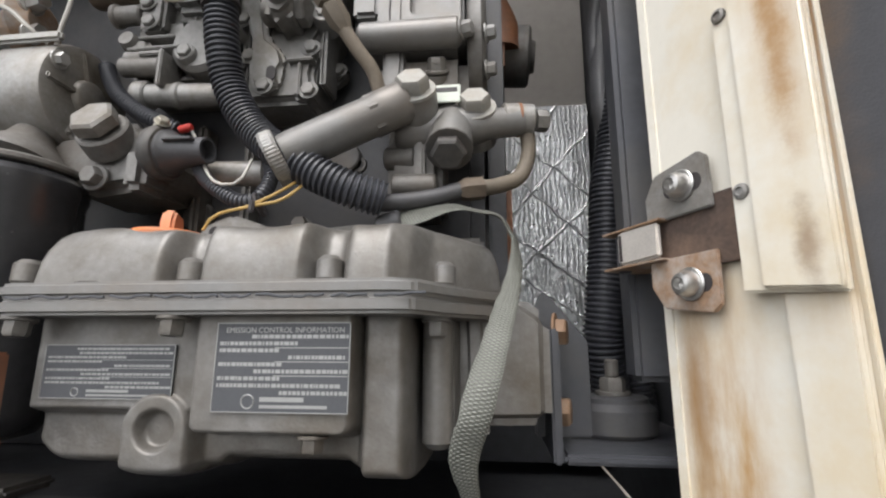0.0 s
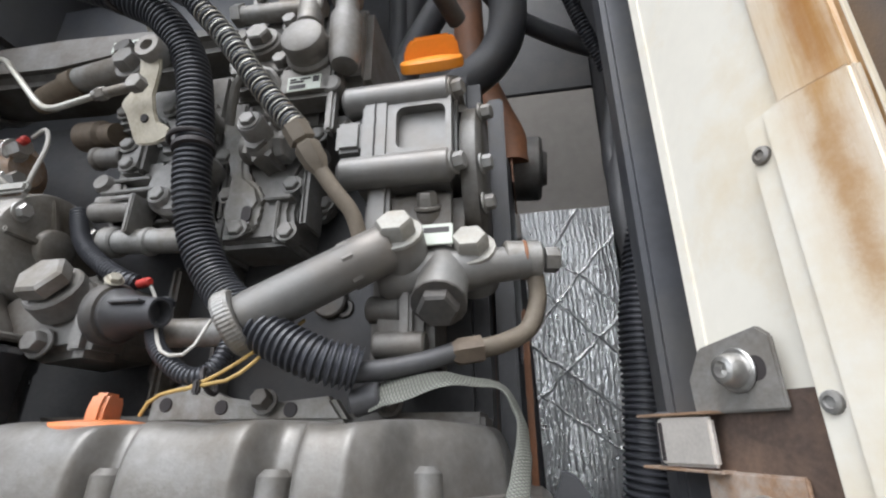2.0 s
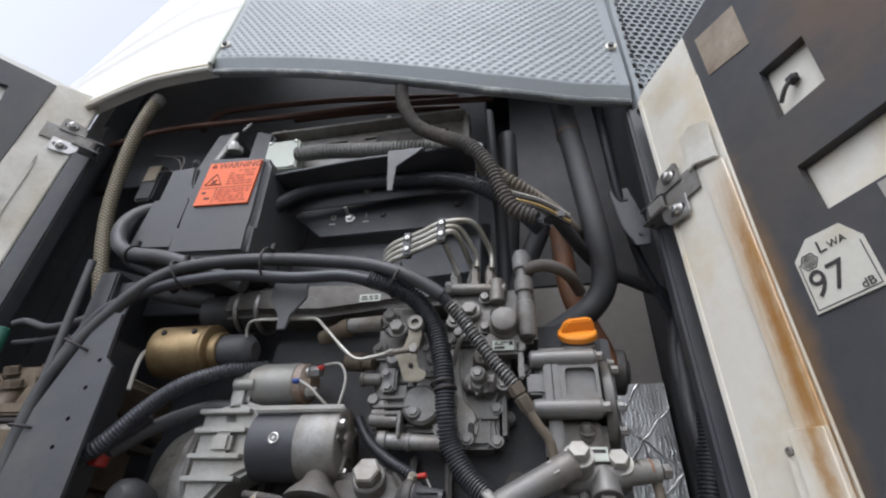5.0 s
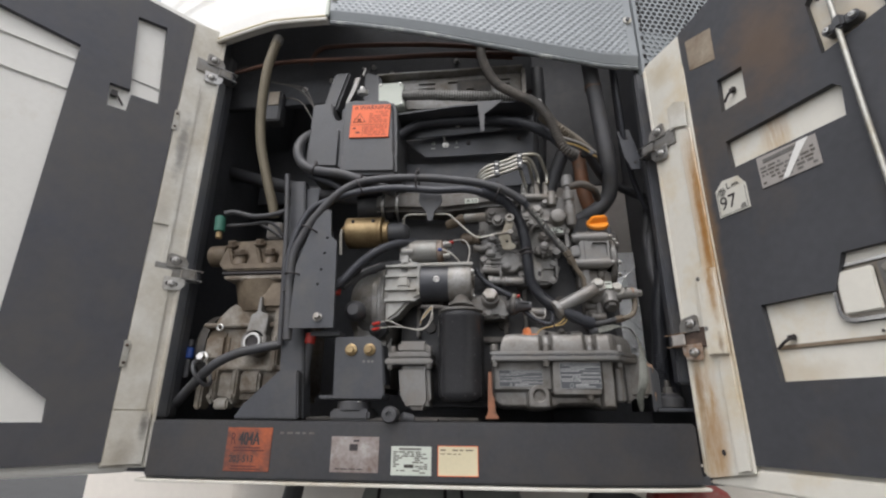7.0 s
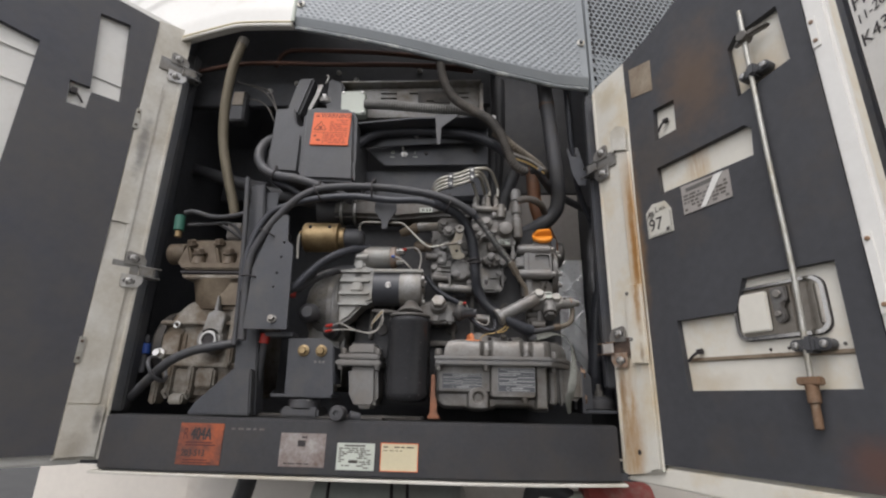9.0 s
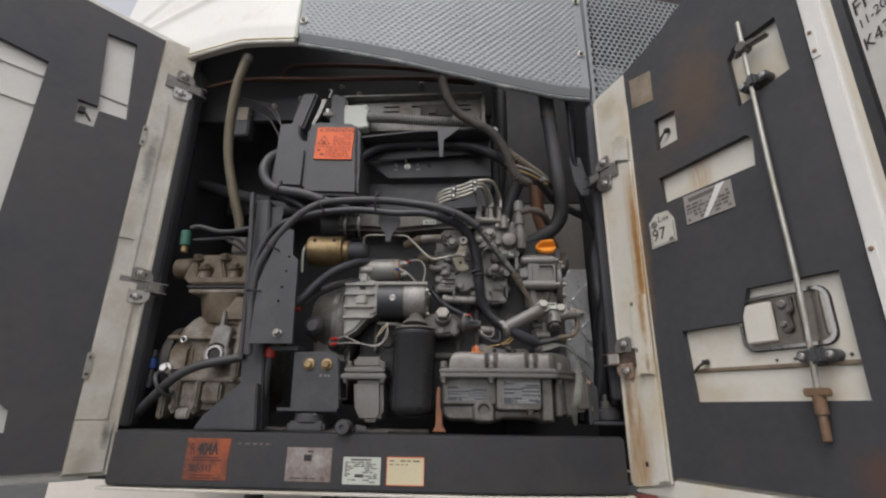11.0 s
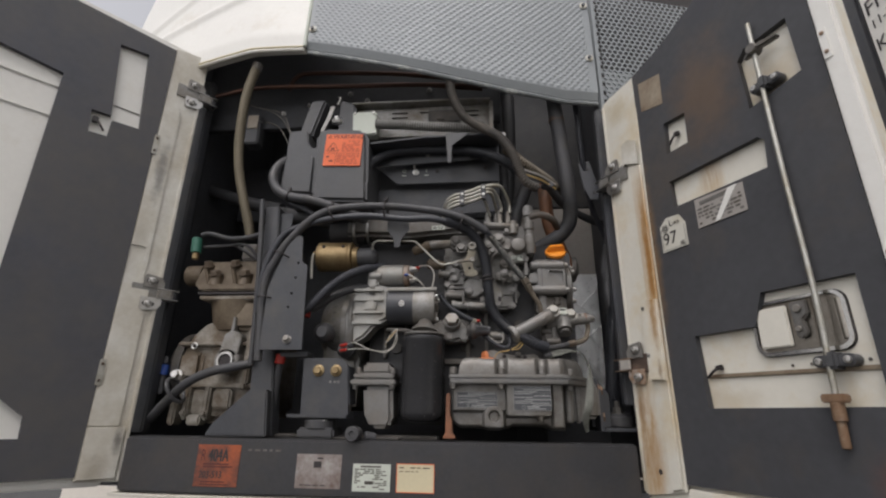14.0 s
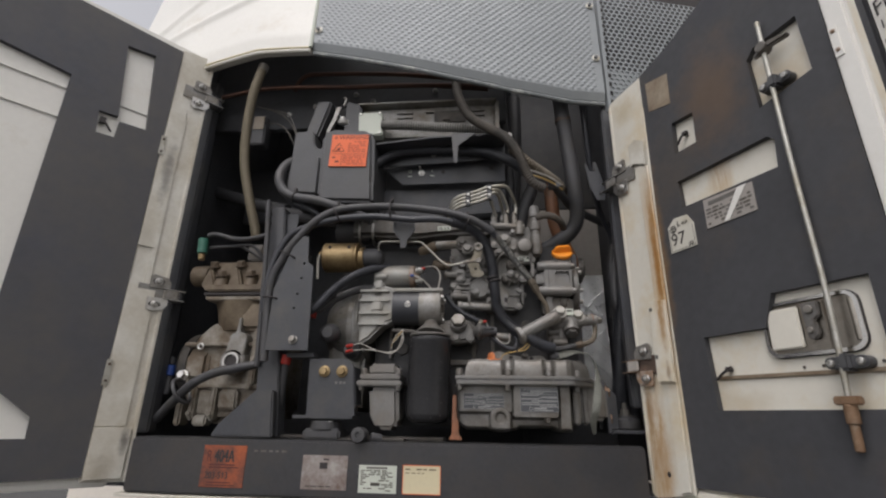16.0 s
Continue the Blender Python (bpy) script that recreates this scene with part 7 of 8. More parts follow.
hexbolt(bm, (0.262, 0.042, 2.026), (-1, 0, 0.06), 0.010, 0.012, False)
cyl(bm, (0.322, 0.042, 2.000), (0.322, 0.042, 2.034), 0.011)
part("fuel_rail", bm, "alu", ip)
for x, y in ((0.261, 0.06), (0.283, 0.075), (0.290, 0.055), (0.311, 0.06)):
    bm = BM()
    lathe(bm, (x, y, 2.02), (x, y, 2.07), [(0.0095, 0), (0.0095, 0.018), (0.008, 0.02), (0.008, 0.036), (0.0055, 0.044), (0.004, 0.05)], 6)
    part("delivery_valve", bm, "alu", ip)
bm = BM()
lathe(bm, (0.360, 0.032, 1.945), (0.358, 0.028, 2.068), [(0.010, 0), (0.0125, 0.008), (0.0125, 0.045), (0.0095, 0.048), (0.0095, 0.060), (0.0125, 0.062), (0.0125, 0.080), (0.0095, 0.083), (0.0095, 0.094), (0.0130, 0.096), (0.0130, 0.114), (0.010, 0.123)], 18)
part("banjo_column", bm, "pump", ip)
bm = BM()
box(bm, 0.315, 0.3415, 0.0325, 0.0338, 1.9285, 1.9415, 0.0002)
lab = part("label", bm, "paper", ip, "small white part label")
bm = BM()
box(bm, 0.317, 0.330, 0.0320, 0.0324, 1.9300, 1.9335, 0)
bars(bm, 0.317, 0.334, 1.935, 1.940, 2, 0.0324, 0.9, seed=14)
box(bm, 0.3355, 0.3405, 0.0320, 0.0324, 1.935, 1.940, 0)
part("print", bm, "ink", lab)
bm = BM()
sweep(bm, [(0.262, 0.045, 1.915), (0.275, 0.03, 1.945), (0.300, 0.03, 1.948), (0.308, 0.04, 1.93)], 0.0035, 8)
part("bleed_pipe", bm, "pump", ip)
for k, (x, y) in enumerate(((0.311, 0.06), (0.290, 0.055), (0.283, 0.075), (0.261, 0.06))):
    o = 0.0095 * k
    hose("injector_pipe", [(x, y, 2.066), (x, y, 2.088 - o), (x - 0.006, y - 0.012, 2.104 - o), (x - 0.024 + 0.003 * k, 0.018, 2.121 - o), (0.246, 0.009, 2.117 - o), (0.218, 0.016, 2.110 - o), (0.193, 0.026, 2.108 - o), (0.166, 0.035, 2.103 - o), (0.150, 0.05, 2.092 - o), (0.14, 0.09, 2.07 - o)], 0.0042, "bright", "thin steel injector pipe", None, 10, "pipe", "injector pipes", 0.004, off=(0.001, 0.003, 0.000))
for x, y, z in ((0.193, 0.024, 2.0925), (0.246, 0.007, 2.1015)):
    th = thing("pipe_clamp", (x, y, z - 0.02), "small black clamp across the injector pipes", "clamp", "pipe clamps", off=(0.001, 0.003, 0.000))
    bm = BM()
    box(bm, x - 0.006, x + 0.006, y - 0.006, y - 0.003, z - 0.020, z + 0.020, 0.0015)
    box(bm, x - 0.006, x + 0.006, y + 0.004, y + 0.007, z - 0.020, z + 0.020, 0.0015)
    part("bar", bm, "plastic", th)
    for dz in (-0.010, 0.009):
        bm = BM()
        screw(bm, (x, y - 0.006, z + dz), (0, -1, 0), 0.0042)
        part("screw", bm, "steel", th)
hose("return_hose", [(0.358, 0.034, 2.042), (0.381, 0.034, 2.048), (0.400, 0.040, 2.046), (0.419, 0.059, 2.042), (0.434, 0.101, 2.040)], 0.0085, "dusty", "short tan fuel return hose", None, 12)

# ---- gear housing with orange cap, belt drive ----
gv = thing("gear_housing", (0.41, 0.07, 1.82), "silver-grey cast pump drive housing with bolted sides", "housing", off=(-0.008, 0.012, 0.006))
bm = BM()
box(bm, 0.370, 0.446, 0.044, 0.13, 1.848, 1.935, 0.006)
h1 = part("casting", bm, "cover", gv)
bm = BM()
prism(bm, [(0.392, 1.920), (0.450, 1.920), (0.450, 1.929), (0.398, 1.930)], 0.044, 0.12, 0.003)
part("top_plate", bm, "cover", h1)
each("bolt_boss", "cover", h1, *[lambda bm, z=z: cyl(bm, (0.364, 0.042, z), (0.444, 0.042, z), 0.0115, edge=0.003) for z in (1.917, 1.857)])
bm = BM()
box(bm, 0.360, 0.380, 0.036, 0.1, 1.873, 1.898, 0.003)
part("square_boss", bm, "cover", h1)
bm = BM()
sheet_with_holes(bm, [(0.399, 1.915), (0.444, 1.915), (0.444, 1.86), (0.399, 1.86)], [rounded(0.405, 0.440, 1.870, 1.904, 0.006)], 0.036, 0.05)
part("window_frame", bm, "cover", h1)
bm = BM()
box(bm, 0.376, 0.448, 0.055, 0.12, 1.800, 1.85, 0.008)
part("neck", bm, "engine", h1)
bm = BM()
box(bm, 0.3800, 0.4000, 0.0345, 0.12, 1.850, 1.925, 0.0020, segs=2)
box(bm, 0.3820, 0.3980, 0.047, 0.12, 1.795, 1.86, 0.003)
part("joint_flange", bm, "cover", gv)
bm = BM()
sweep(bm, [(0.3900 + 0.0002 * (-1) ** k, 0.0339, 1.851 + 0.0073 * k) for k in range(11)], 0.0006, 6, 0.003)
part("gasket_line", bm, "ink", gv)
bm = BM()
lathe(bm, (0.448, 0.10, 1.872), (0.462, 0.10, 1.872), [(0.056, 0), (0.058, 0.003), (0.058, 0.011), (0.054, 0.014)], 32)
fl = part("side_flange", bm, "engine", gv)
bolts(fl, [(0.462, 0.055, 1.905), (0.462, 0.05, 1.86), (0.462, 0.06, 1.835), (0.462, 0.075, 1.92)], (1, -0.2, 0), 0.0055, 0.008, "alu")
bolts(gv, [(0.444, 0.040, 1.917), (0.444, 0.040, 1.857)], (1, -0.3, 0), 0.0062, 0.009, "alu")
bm = BM()
lathe(bm, (0.424, 0.062, 1.825), (0.424, 0.045, 1.845), [(0.009, 0), (0.009, 0.008), (0.006, 0.009), (0.006, 0.018)], 10)
hexbolt(bm, (0.424, 0.056, 1.832), (0, -0.6, 0.8), 0.007, 0.012)
part("bleed_screw", bm, "alu", gv)
bm = BM()
lathe(bm, (0.427, 0.074, 1.922), (0.427, 0.058, 1.945), [(0.026, 0), (0.0225, 0.006), (0.0225, 0.024), (0.02, 0.027)], 28)
part("filler_neck", bm, "cover", gv)


def filler_cap(parent, c, r, material, label, turn, tilt=0, long=1.0, thick=0.0055):
    """A round cap with an upright grip; tilt: how far its top leans forward."""
    mc = Matrix.Translation(c) @ Matrix.Rotation(radians(tilt), 4, "X") @ Matrix.Rotation(radians(turn), 4, "Z")
    bm = BM()
    lathe(bm, (0, 0, 0), (0, 0, 1), [(r * 0.96, 0), (r, 0.0015), (r, 0.007), (r * 0.93, 0.009), (r * 0.4, 0.0105), (0.0003, 0.0106)], 32, mc)
    disc = part("oil_cap", bm, material, parent, label)
    bm = BM()
    prism(bm, [(x * r * long, z) for x, z in ((-0.86, 0.007), (0.9, 0.007), (0.86, 0.020), (0.66, 0.0245), (-0.5, 0.0245), (-0.78, 0.017))], -thick, thick, 0.002, mc)
    part("grip", bm, material, disc)


filler_cap(gv, (0.427, 0.0550, 1.9505), 0.0245, "orange", "bright orange plastic oil filler cap", 10, 46)
filler_cap(en, (0.245, 0.018, 1.6915), 0.0255, "faded", "faded orange plastic oil filler cap", 112, 0, 0.62, 0.0042)
bd = thing("belt_drive", (0.47, 0.25, 1.6), "black drive belt and pulley seen edge-on", "pulley", off=(-0.009, 0.012, 0.006))
bm = BM()
lathe(bm, (0.461, 0.25, 1.86), (0.479, 0.25, 1.86), [(0.10, 0), (0.108, 0.002), (0.102, 0.009), (0.108, 0.016), (0.10, 0.018)], 40)
part("pulley", bm, "black", bd)
bm = BM()
box(bm, 0.4625, 0.4775, 0.134, 0.141, 1.60, 1.98, 0.002)
part("belt", bm, "rubber", bd)
bm = BM()
box(bm, 0.452, 0.459, 0.15, 0.16, 1.60, 1.80, 0.002)
box(bm, 0.480, 0.486, 0.22, 0.23, 1.58, 1.80, 0.002)
part("guard_rail", bm, "rustpipe", bd)
tpul = thing("tensioner_pulley", (0.5, 0.235, 1.92), "dark grey cylindrical belt tensioner", "pulley", off=(-0.008, 0.029, 0.017))
bm = BM()
lathe(bm, (0.481, 0.235, 1.960), (0.520, 0.235, 1.957), [(0.034, 0), (0.036, 0.003), (0.036, 0.028), (0.033, 0.031), (0.02, 0.032), (0.018, 0.037)], 32)
part("drum", bm, "engine", tpul)
bm = BM()
box(bm, 0.479, 0.4808, 0.19, 0.27, 1.92, 2.0, 0.0005)
part("back_plate", bm, "rustpipe", tpul)

# ---- fuel lift valve ----
fv = thing("fuel_valve", (0.43, 0.055, 1.75), "silver-grey cast fuel valve block with hex plugs", "valve", off=(-0.005, 0.007, 0.003))
bm = BM()
lathe(bm, (0.390, 0.056, 1.784), (0.490, 0.070, 1.796), [(0.010, 0), (0.0135, 0.004), (0.0150, 0.02), (0.0155, 0.045), (0.0140, 0.064), (0.0115, 0.072), (0.0113, 0.094), (0.0105, 0.098)], 28)
lathe(bm, (0.407, 0.0610, 1.7915), (0.407, 0.0365, 1.8060), [(0.0165, 0), (0.0165, 0.025), (0.0155, 0.0285)], 24)
lathe(bm, (0.450, 0.0845, 1.7875), (0.450, 0.0600, 1.8020), [(0.0160, 0), (0.0160, 0.025), (0.015, 0.0285)], 24)
lathe(bm, (0.432, 0.066, 1.794), (0.432, 0.043, 1.764), [(0.0165, 0), (0.0165, 0.034), (0.0155, 0.0378)], 28)
part("block", bm, "cover", fv)
# Pale upper plugs, dark lower one: light from above is put into the colours.
bolts(fv, [(0.407, 0.0365, 1.8060), (0.450, 0.0600, 1.8020)], (0, -0.86, 0.51), 0.0122, 0.013, "bare", True, "hex_plug")
bolts(fv, [(0.432, 0.0430, 1.7640)], (0, -0.60, -0.80), 0.0128, 0.010, "grime_shade", True, "hex_plug")
bm = BM()
box(bm, -0.011, 0.011, -0.008, 0.008, 0, 0.0012, 0.0006, Matrix.Translation((0.4290, 0.0500, 1.8105)) @ pose(0, 0, 0, 82))
fvl = part("label", bm, "paper", fv, "tiny white plate")
bm = BM()
box(bm, -0.0085, 0.0085, 0.0012, 0.005, 0.0011, 0.0015, 0, Matrix.Translation((0.4290, 0.0500, 1.8105)) @ pose(0, 0, 0, 82))
part("print", bm, "ink", fvl)
bm = BM()
cyl(bm, (0.470, 0.068, 1.797), (0.494, 0.073, 1.797), 0.0125)
part("outlet", bm, "alu", fv)
bm = BM()
cyl(bm, (0.4815, 0.0705, 1.797), (0.4845, 0.0711, 1.797), 0.0132)
part("copper_washer", bm, "rustpipe", fv)
bm = BM()
hexbolt(bm, (0.494, 0.073, 1.797), (1, 0.2, 0), 0.0085, 0.012, False)
part("end_bolt", bm, "alu", fv)
ax = (Vector((0.316, 0.020, 1.7525)) - Vector((0.398, 0.036, 1.798)))
L = ax.length
bm = BM()
lathe(bm, (0.402, 0.038, 1.800), (0.316, 0.020, 1.7525), [(0.0135, 0), (0.0155, 0.004), (0.0155, 0.022), (0.0146, 0.024), (0.0146, L - 0.006), (0.0138, L)], 28)
hexbolt(bm, Vector((0.402, 0.038, 1.800)) + ax * 0.22, ax, 0.0157, 0.010, False)
part("hand_pump", bm, "cover", fv, "smooth round priming pump barrel")
bm = BM()
p0 = Vector((0.316, 0.020, 1.7525))
t = bmesh.new()
mmk, _ = frame_to(p0, p0 + ax)
ringv = []
for h, s in ((-0.004, 0.94), (-0.002, 1.0), (0.004, 1.0), (0.006, 0.94)):
    ringv.append([t.verts.new((0.0198 * s * (1 + 0.018 * (k % 2)) * math.cos(2 * math.pi * k / 96), 0.0198 * s * (1 + 0.018 * (k % 2)) * math.sin(2 * math.pi * k / 96), h)) for k in range(96)])
for a, b in zip(ringv, ringv[1:]):
    for k in range(96):
        t.faces.new((a[k], a[(k + 1) % 96], b[(k + 1) % 96], b[k]))
t.faces.new(ringv[0][::-1]), t.faces.new(ringv[-1])
put(bm, t, 0, 2, mmk)
part("knurled_ring", bm, "alu", fv, "knurled ring", 20)
bm = BM()
sweep(bm, [(0.489, 0.073, 1.790), (0.490, 0.076, 1.772), (0.483, 0.072, 1.752), (0.468, 0.062, 1.742), (0.452, 0.054, 1.737)], 0.0058, 12, 0.004)
part("elbow_pipe", bm, "tanhose", fv)
bm = BM()
lathe(bm, (0.455, 0.056, 1.738), (0.438, 0.05, 1.735), [(0.0085, 0), (0.0085, 0.014), (0.006, 0.018)], 6)
part("brass_nut", bm, "brown", fv)
bm = BM()
sweep(bm, [(0.440, 0.051, 1.7355), (0.42, 0.049, 1.730), (0.40, 0.044, 1.726), (0.378, 0.038, 1.7235)], 0.0062, 12, 0.006)
part("rubber_tail", bm, "rubber", fv)
bm = BM()
lathe(bm, (0.341, 0.008, 1.880), (0.358, 0.02, 1.850), [(0.009, 0), (0.009, 0.012), (0.0065, 0.014), (0.0085, 0.016), (0.0085, 0.028), (0.005, 0.036)], 6)
sweep(bm, [(0.356, 0.019, 1.853), (0.366, 0.025, 1.838), (0.376, 0.032, 1.824), (0.380, 0.04, 1.805), (0.378, 0.05, 1.79)], 0.0052, 12, 0.005)
single("feed_pipe", bm, "tanhose", "bent tan fuel pipe with hex fitting", "pipe", off=(-0.004, 0.010, 0.002))

# ---- oil filter head, sensor and wires ----
of = thing("oil_filter", (0.105, 0.027, 1.565), "black spin-on oil filter canister", "filter", off=(0.001, -0.005, -0.000))
bm = BM()
lathe(bm, (0.107, 0.030, 1.568), (0.107, 0.030, 1.75), [(0.030, 0), (0.040, 0.003), (0.0465, 0.012), (0.0475, 0.02), (0.0475, 0.165), (0.049, 0.168), (0.049, 0.175), (0.045, 0.180)], 40)
part("canister", bm, "filter", of)
bm = BM()
cyl(bm, (0.107, 0.030, 1.7505), (0.107, 0.030, 1.756), 0.046, seg=36)
part("seal_ring", bm, "engine", of)
bm = BM()
lathe(bm, (0.107, 0.034, 1.757), (0.107, 0.045, 1.79), [(0.034, 0), (0.03, 0.008), (0.018, 0.022), (0.014, 0.034)], 24)
prism(bm, [(0.10, 1.765), (0.125, 1.79), (0.19, 1.800), (0.212, 1.775), (0.205, 1.745), (0.15, 1.738), (0.11, 1.757)], 0.045, 0.11, 0.008, segs=3)
cyl(bm, (0.169, 0.05, 1.778), (0.170, 0.034, 1.786), 0.019)
box(bm, 0.188, 0.206, 0.036, 0.07, 1.740, 1.772, 0.005)
oh = part("filter_head", bm, "engine", of, "grey cast filter head")
bolts(oh, [(0.170, 0.034, 1.786)], (0, -0.9, 0.45), 0.0165, 0.013, "alu", False, "hex_plug")
bolts(oh, [(0.165, 0.042, 1.750), (0.10, 0.028, 1.772)], (0, -1, 0.1), 0.0075, 0.009, "engine")
hose("filter_pipe", [(0.130, 0.036, 1.750), (0.101, 0.015, 1.755), (0.061, 0.015, 1.762), (0.021, 0.035, 1.767)], 0.0045, "dusty", "thin tan pipe at the filter head", None, 10, "pipe")
ps = thing("pressure_sensor", (0.24, 0.03, 1.74), "dark round pressure sensor with plug", "sensor", off=(-0.006, 0.006, 0.009))
bm = BM()
lathe(bm, (0.212, 0.028, 1.757), (0.272, 0.022, 1.755), [(0.010, 0), (0.013, 0.006), (0.0175, 0.008), (0.0195, 0.010), (0.0200, 0.013), (0.0200, 0.0165), (0.0185, 0.019), (0.0150, 0.020)], 32)
part("body", bm, "grime_shade", ps)
bm = BM()
lathe(bm, (0.230, 0.0262, 1.7564), (0.272, 0.022, 1.755), [(0.0165, 0), (0.0165, 0.004), (0.0125, 0.008), (0.0095, 0.028), (0.0092, 0.034), (0.0075, 0.034), (0.0072, 0.026), (0.0003, 0.0258)], 28)
nz = part("plug_nose", bm, "rubber", ps, "black moulded plug")
each("rib", "rubber", nz, lambda bm: box(bm, 0.236, 0.258, 0.010, 0.022, 1.7595, 1.7612, 0.0004))
bm = BM()
cyl(bm, (0.224, 0.020, 1.7730), (0.231, 0.018, 1.7770), 0.0036, seg=12)
hexbolt(bm, (0.229, 0.0185, 1.7765), (0.6, -0.5, 0.6), 0.0042, 0.004, True)
part("terminal", bm, "bright", ps, "small zinc terminal")
bm = BM()
cyl(bm, (0.230, 0.036, 1.779), (0.241, 0.034, 1.780), 0.0032, seg=10)
part("lug", bm, "red", ps)
hose("sensor_conduit", [(0.140, 0.058, 1.856), (0.148, 0.055, 1.842), (0.162, 0.050, 1.825), (0.184, 0.046, 1.808), (0.209, 0.043, 1.794), (0.219, 0.046, 1.790)], 0.0064, "conduit", "thin black corrugated sensor lead", (0.0032, 0.0012), 12)
hose("sensor_conduit", [(0.234, 0.060, 1.780), (0.236, 0.052, 1.768), (0.246, 0.040, 1.754), (0.262, 0.031, 1.739), (0.284, 0.027, 1.726), (0.298, 0.029, 1.728), (0.302, 0.037, 1.746), (0.292, 0.047, 1.768)], 0.0054, "conduit", "thin black corrugated sensor lead", (0.0030, 0.0011), 12)
hose("sensor_wire", [(0.233, 0.041, 1.789), (0.241, 0.043, 1.774), (0.256, 0.031, 1.751), (0.270, 0.024, 1.738), (0.284, 0.026, 1.739), (0.286, 0.038, 1.760)], 0.0011, "wire", "thin cream wire hanging in a loop", None, 8, "wire", "sensor wires")
hose("sensor_wire", [(0.266, 0.020, 1.704), (0.275, 0.019, 1.714), (0.303, 0.017, 1.719), (0.320, 0.019, 1.723), (0.332, 0.030, 1.739), (0.342, 0.050, 1.760)], 0.0011, "yellow", "thin yellow wire along the block", None, 8, "wire", "sensor wires")
hose("sensor_wire", [(0.292, 0.018, 1.717), (0.312, 0.018, 1.725), (0.326, 0.028, 1.739), (0.337, 0.045, 1.758)], 0.0011, "yellow", "thin yellow wire along the block", None, 8, "wire", "sensor wires")
bm = BM()
ring(bm, (0.301, 0.026, 1.722), (0.9, 0.1, 0.4), 0.0075, 0.0014, 18)
box(bm, 0.299, 0.303, 0.014, 0.018, 1.714, 1.722, 0.001)
single("cable_tie", bm, "ink", "black plastic cable tie round the sensor leads", "cable tie", "cable ties")

# ---- grey cast cover with two etched plates ----
rcv = thing("side_cover", (0.29, 0.05, 1.555), "silver-grey cast engine cover with two etched plates", "cover", off=(0.007, -0.024, 0.007))
bm = BM()
prism_xy(bm, [(0.161, 0.004), (0.172, 0.001), (0.398, 0.0), (0.409, 0.004), (0.426, 0.034), (0.462, 0.078), (0.462, 0.13), (0.161, 0.13)], 1.6486, 1.6575, 0.0022, 3)
part("lid_flange", bm, "cover", rcv)
bm = BM()
prism_xy(bm, [(0.163, 0.003), (0.173, 0.0), (0.397, -0.001), (0.408, 0.003), (0.425, 0.033), (0.461, 0.077), (0.461, 0.13), (0.163, 0.13)], 1.6385, 1.6484, 0.0022, 3)
part("case_flange", bm, "cover", rcv)
bm = BM()
rs = random.Random(7)
x = 0.172
while x < 0.395:
    w = rs.uniform(0.010, 0.030)
    sweep(bm, [(x + w * q / 6, -0.0006 - rs.uniform(0, 0.0006), 1.6485 + rs.uniform(-0.0010, 0.0008)) for q in range(7)], 0.0008, 6, 0.002)
    x += w + rs.uniform(0.0, 0.004)
part("sealant_bead", bm, "plateink", rcv, "thin dark sealant line")
def lid_front(x):
    """Where the lid's front foot runs: straight, with round hollows for the bolts, and a cut corner."""
    y = interp(x, [(0.1, 0.006), (0.393, 0.006), (0.403, 0.016), (0.413, 0.038), (0.430, 0.056), (0.463, 0.098)])
    for c in (0.272, 0.3568):
        y += 0.019 * math.exp(-((x - c) / 0.0105) ** 4)
    return y


bm = BM()
t = bmesh.new()
rows = []
depths = [0.022 * (k / 16) ** 1.6 for k in range(17)] + [0.03, 0.045, 0.07]
for i in range(150):
    x = 0.181 + 0.274 * i / 149
    row = []
    for dd in depths:
        e = 0.0
        for d in (dd, (x - 0.181) * 1.0, (0.455 - x) * 1.2):
            e = max(e, 1 - min(d / 0.018, 1.0))
        h = 0.0355 * max(0.0, 1 - e ** 2.6) ** 0.55
        row.append(t.verts.new((x, lid_front(x) + dd, 1.6572 + h + 0.0012 * math.sin(x * 95))))
    rows.append(row)
for a, b in zip(rows, rows[1:]):
    for k in range(len(depths) - 1):
        t.faces.new((a[k], a[k + 1], b[k + 1], b[k]))
put(bm, t)
part("lid", bm, "lid", rcv, "rounded scalloped lid", 70)
each("bolt_boss", "lid", rcv, *[lambda bm, x=x, y=y: cyl(bm, (x, y, 1.656), (x, y + 0.001, 1.6725), 0.0078, edge=0.003) for x, y in ((0.1697, 0.012), (0.272, 0.018), (0.3568, 0.018), (0.419, 0.046))])
def pad(x, z, x0, x1, z0, z1, corner, soft):
    """1 inside a rounded rectangle, falling softly to 0 across its edge."""
    qx, qz = abs(x - (x0 + x1) / 2) - (x1 - x0) / 2 + corner, abs(z - (z0 + z1) / 2) - (z1 - z0) / 2 + corner
    d = math.hypot(max(qx, 0), max(qz, 0)) + min(max(qx, qz), 0) - corner
    k = min(1.0, max(0.0, 0.5 - d / soft))
    return k * k * (3 - 2 * k)


def case_low(x):
    """The case's lower edge: a round corner, the drain boss, a shallow step and the corner pillar's foot."""
    z = 1.5485 + 0.022 * max(0.0, 1 - (x - 0.1625) / 0.026) ** 2.4
    z -= 0.0035 * math.exp(-((x - 0.2547) / 0.020) ** 4)
    z += 0.0045 * pad(x, 0.5, 0.290, 0.368, 0, 1, 0.001, 0.010)
    return z - 0.0015 * pad(x, 0.5, 0.3755, 0.409, 0, 1, 0.001, 0.006)


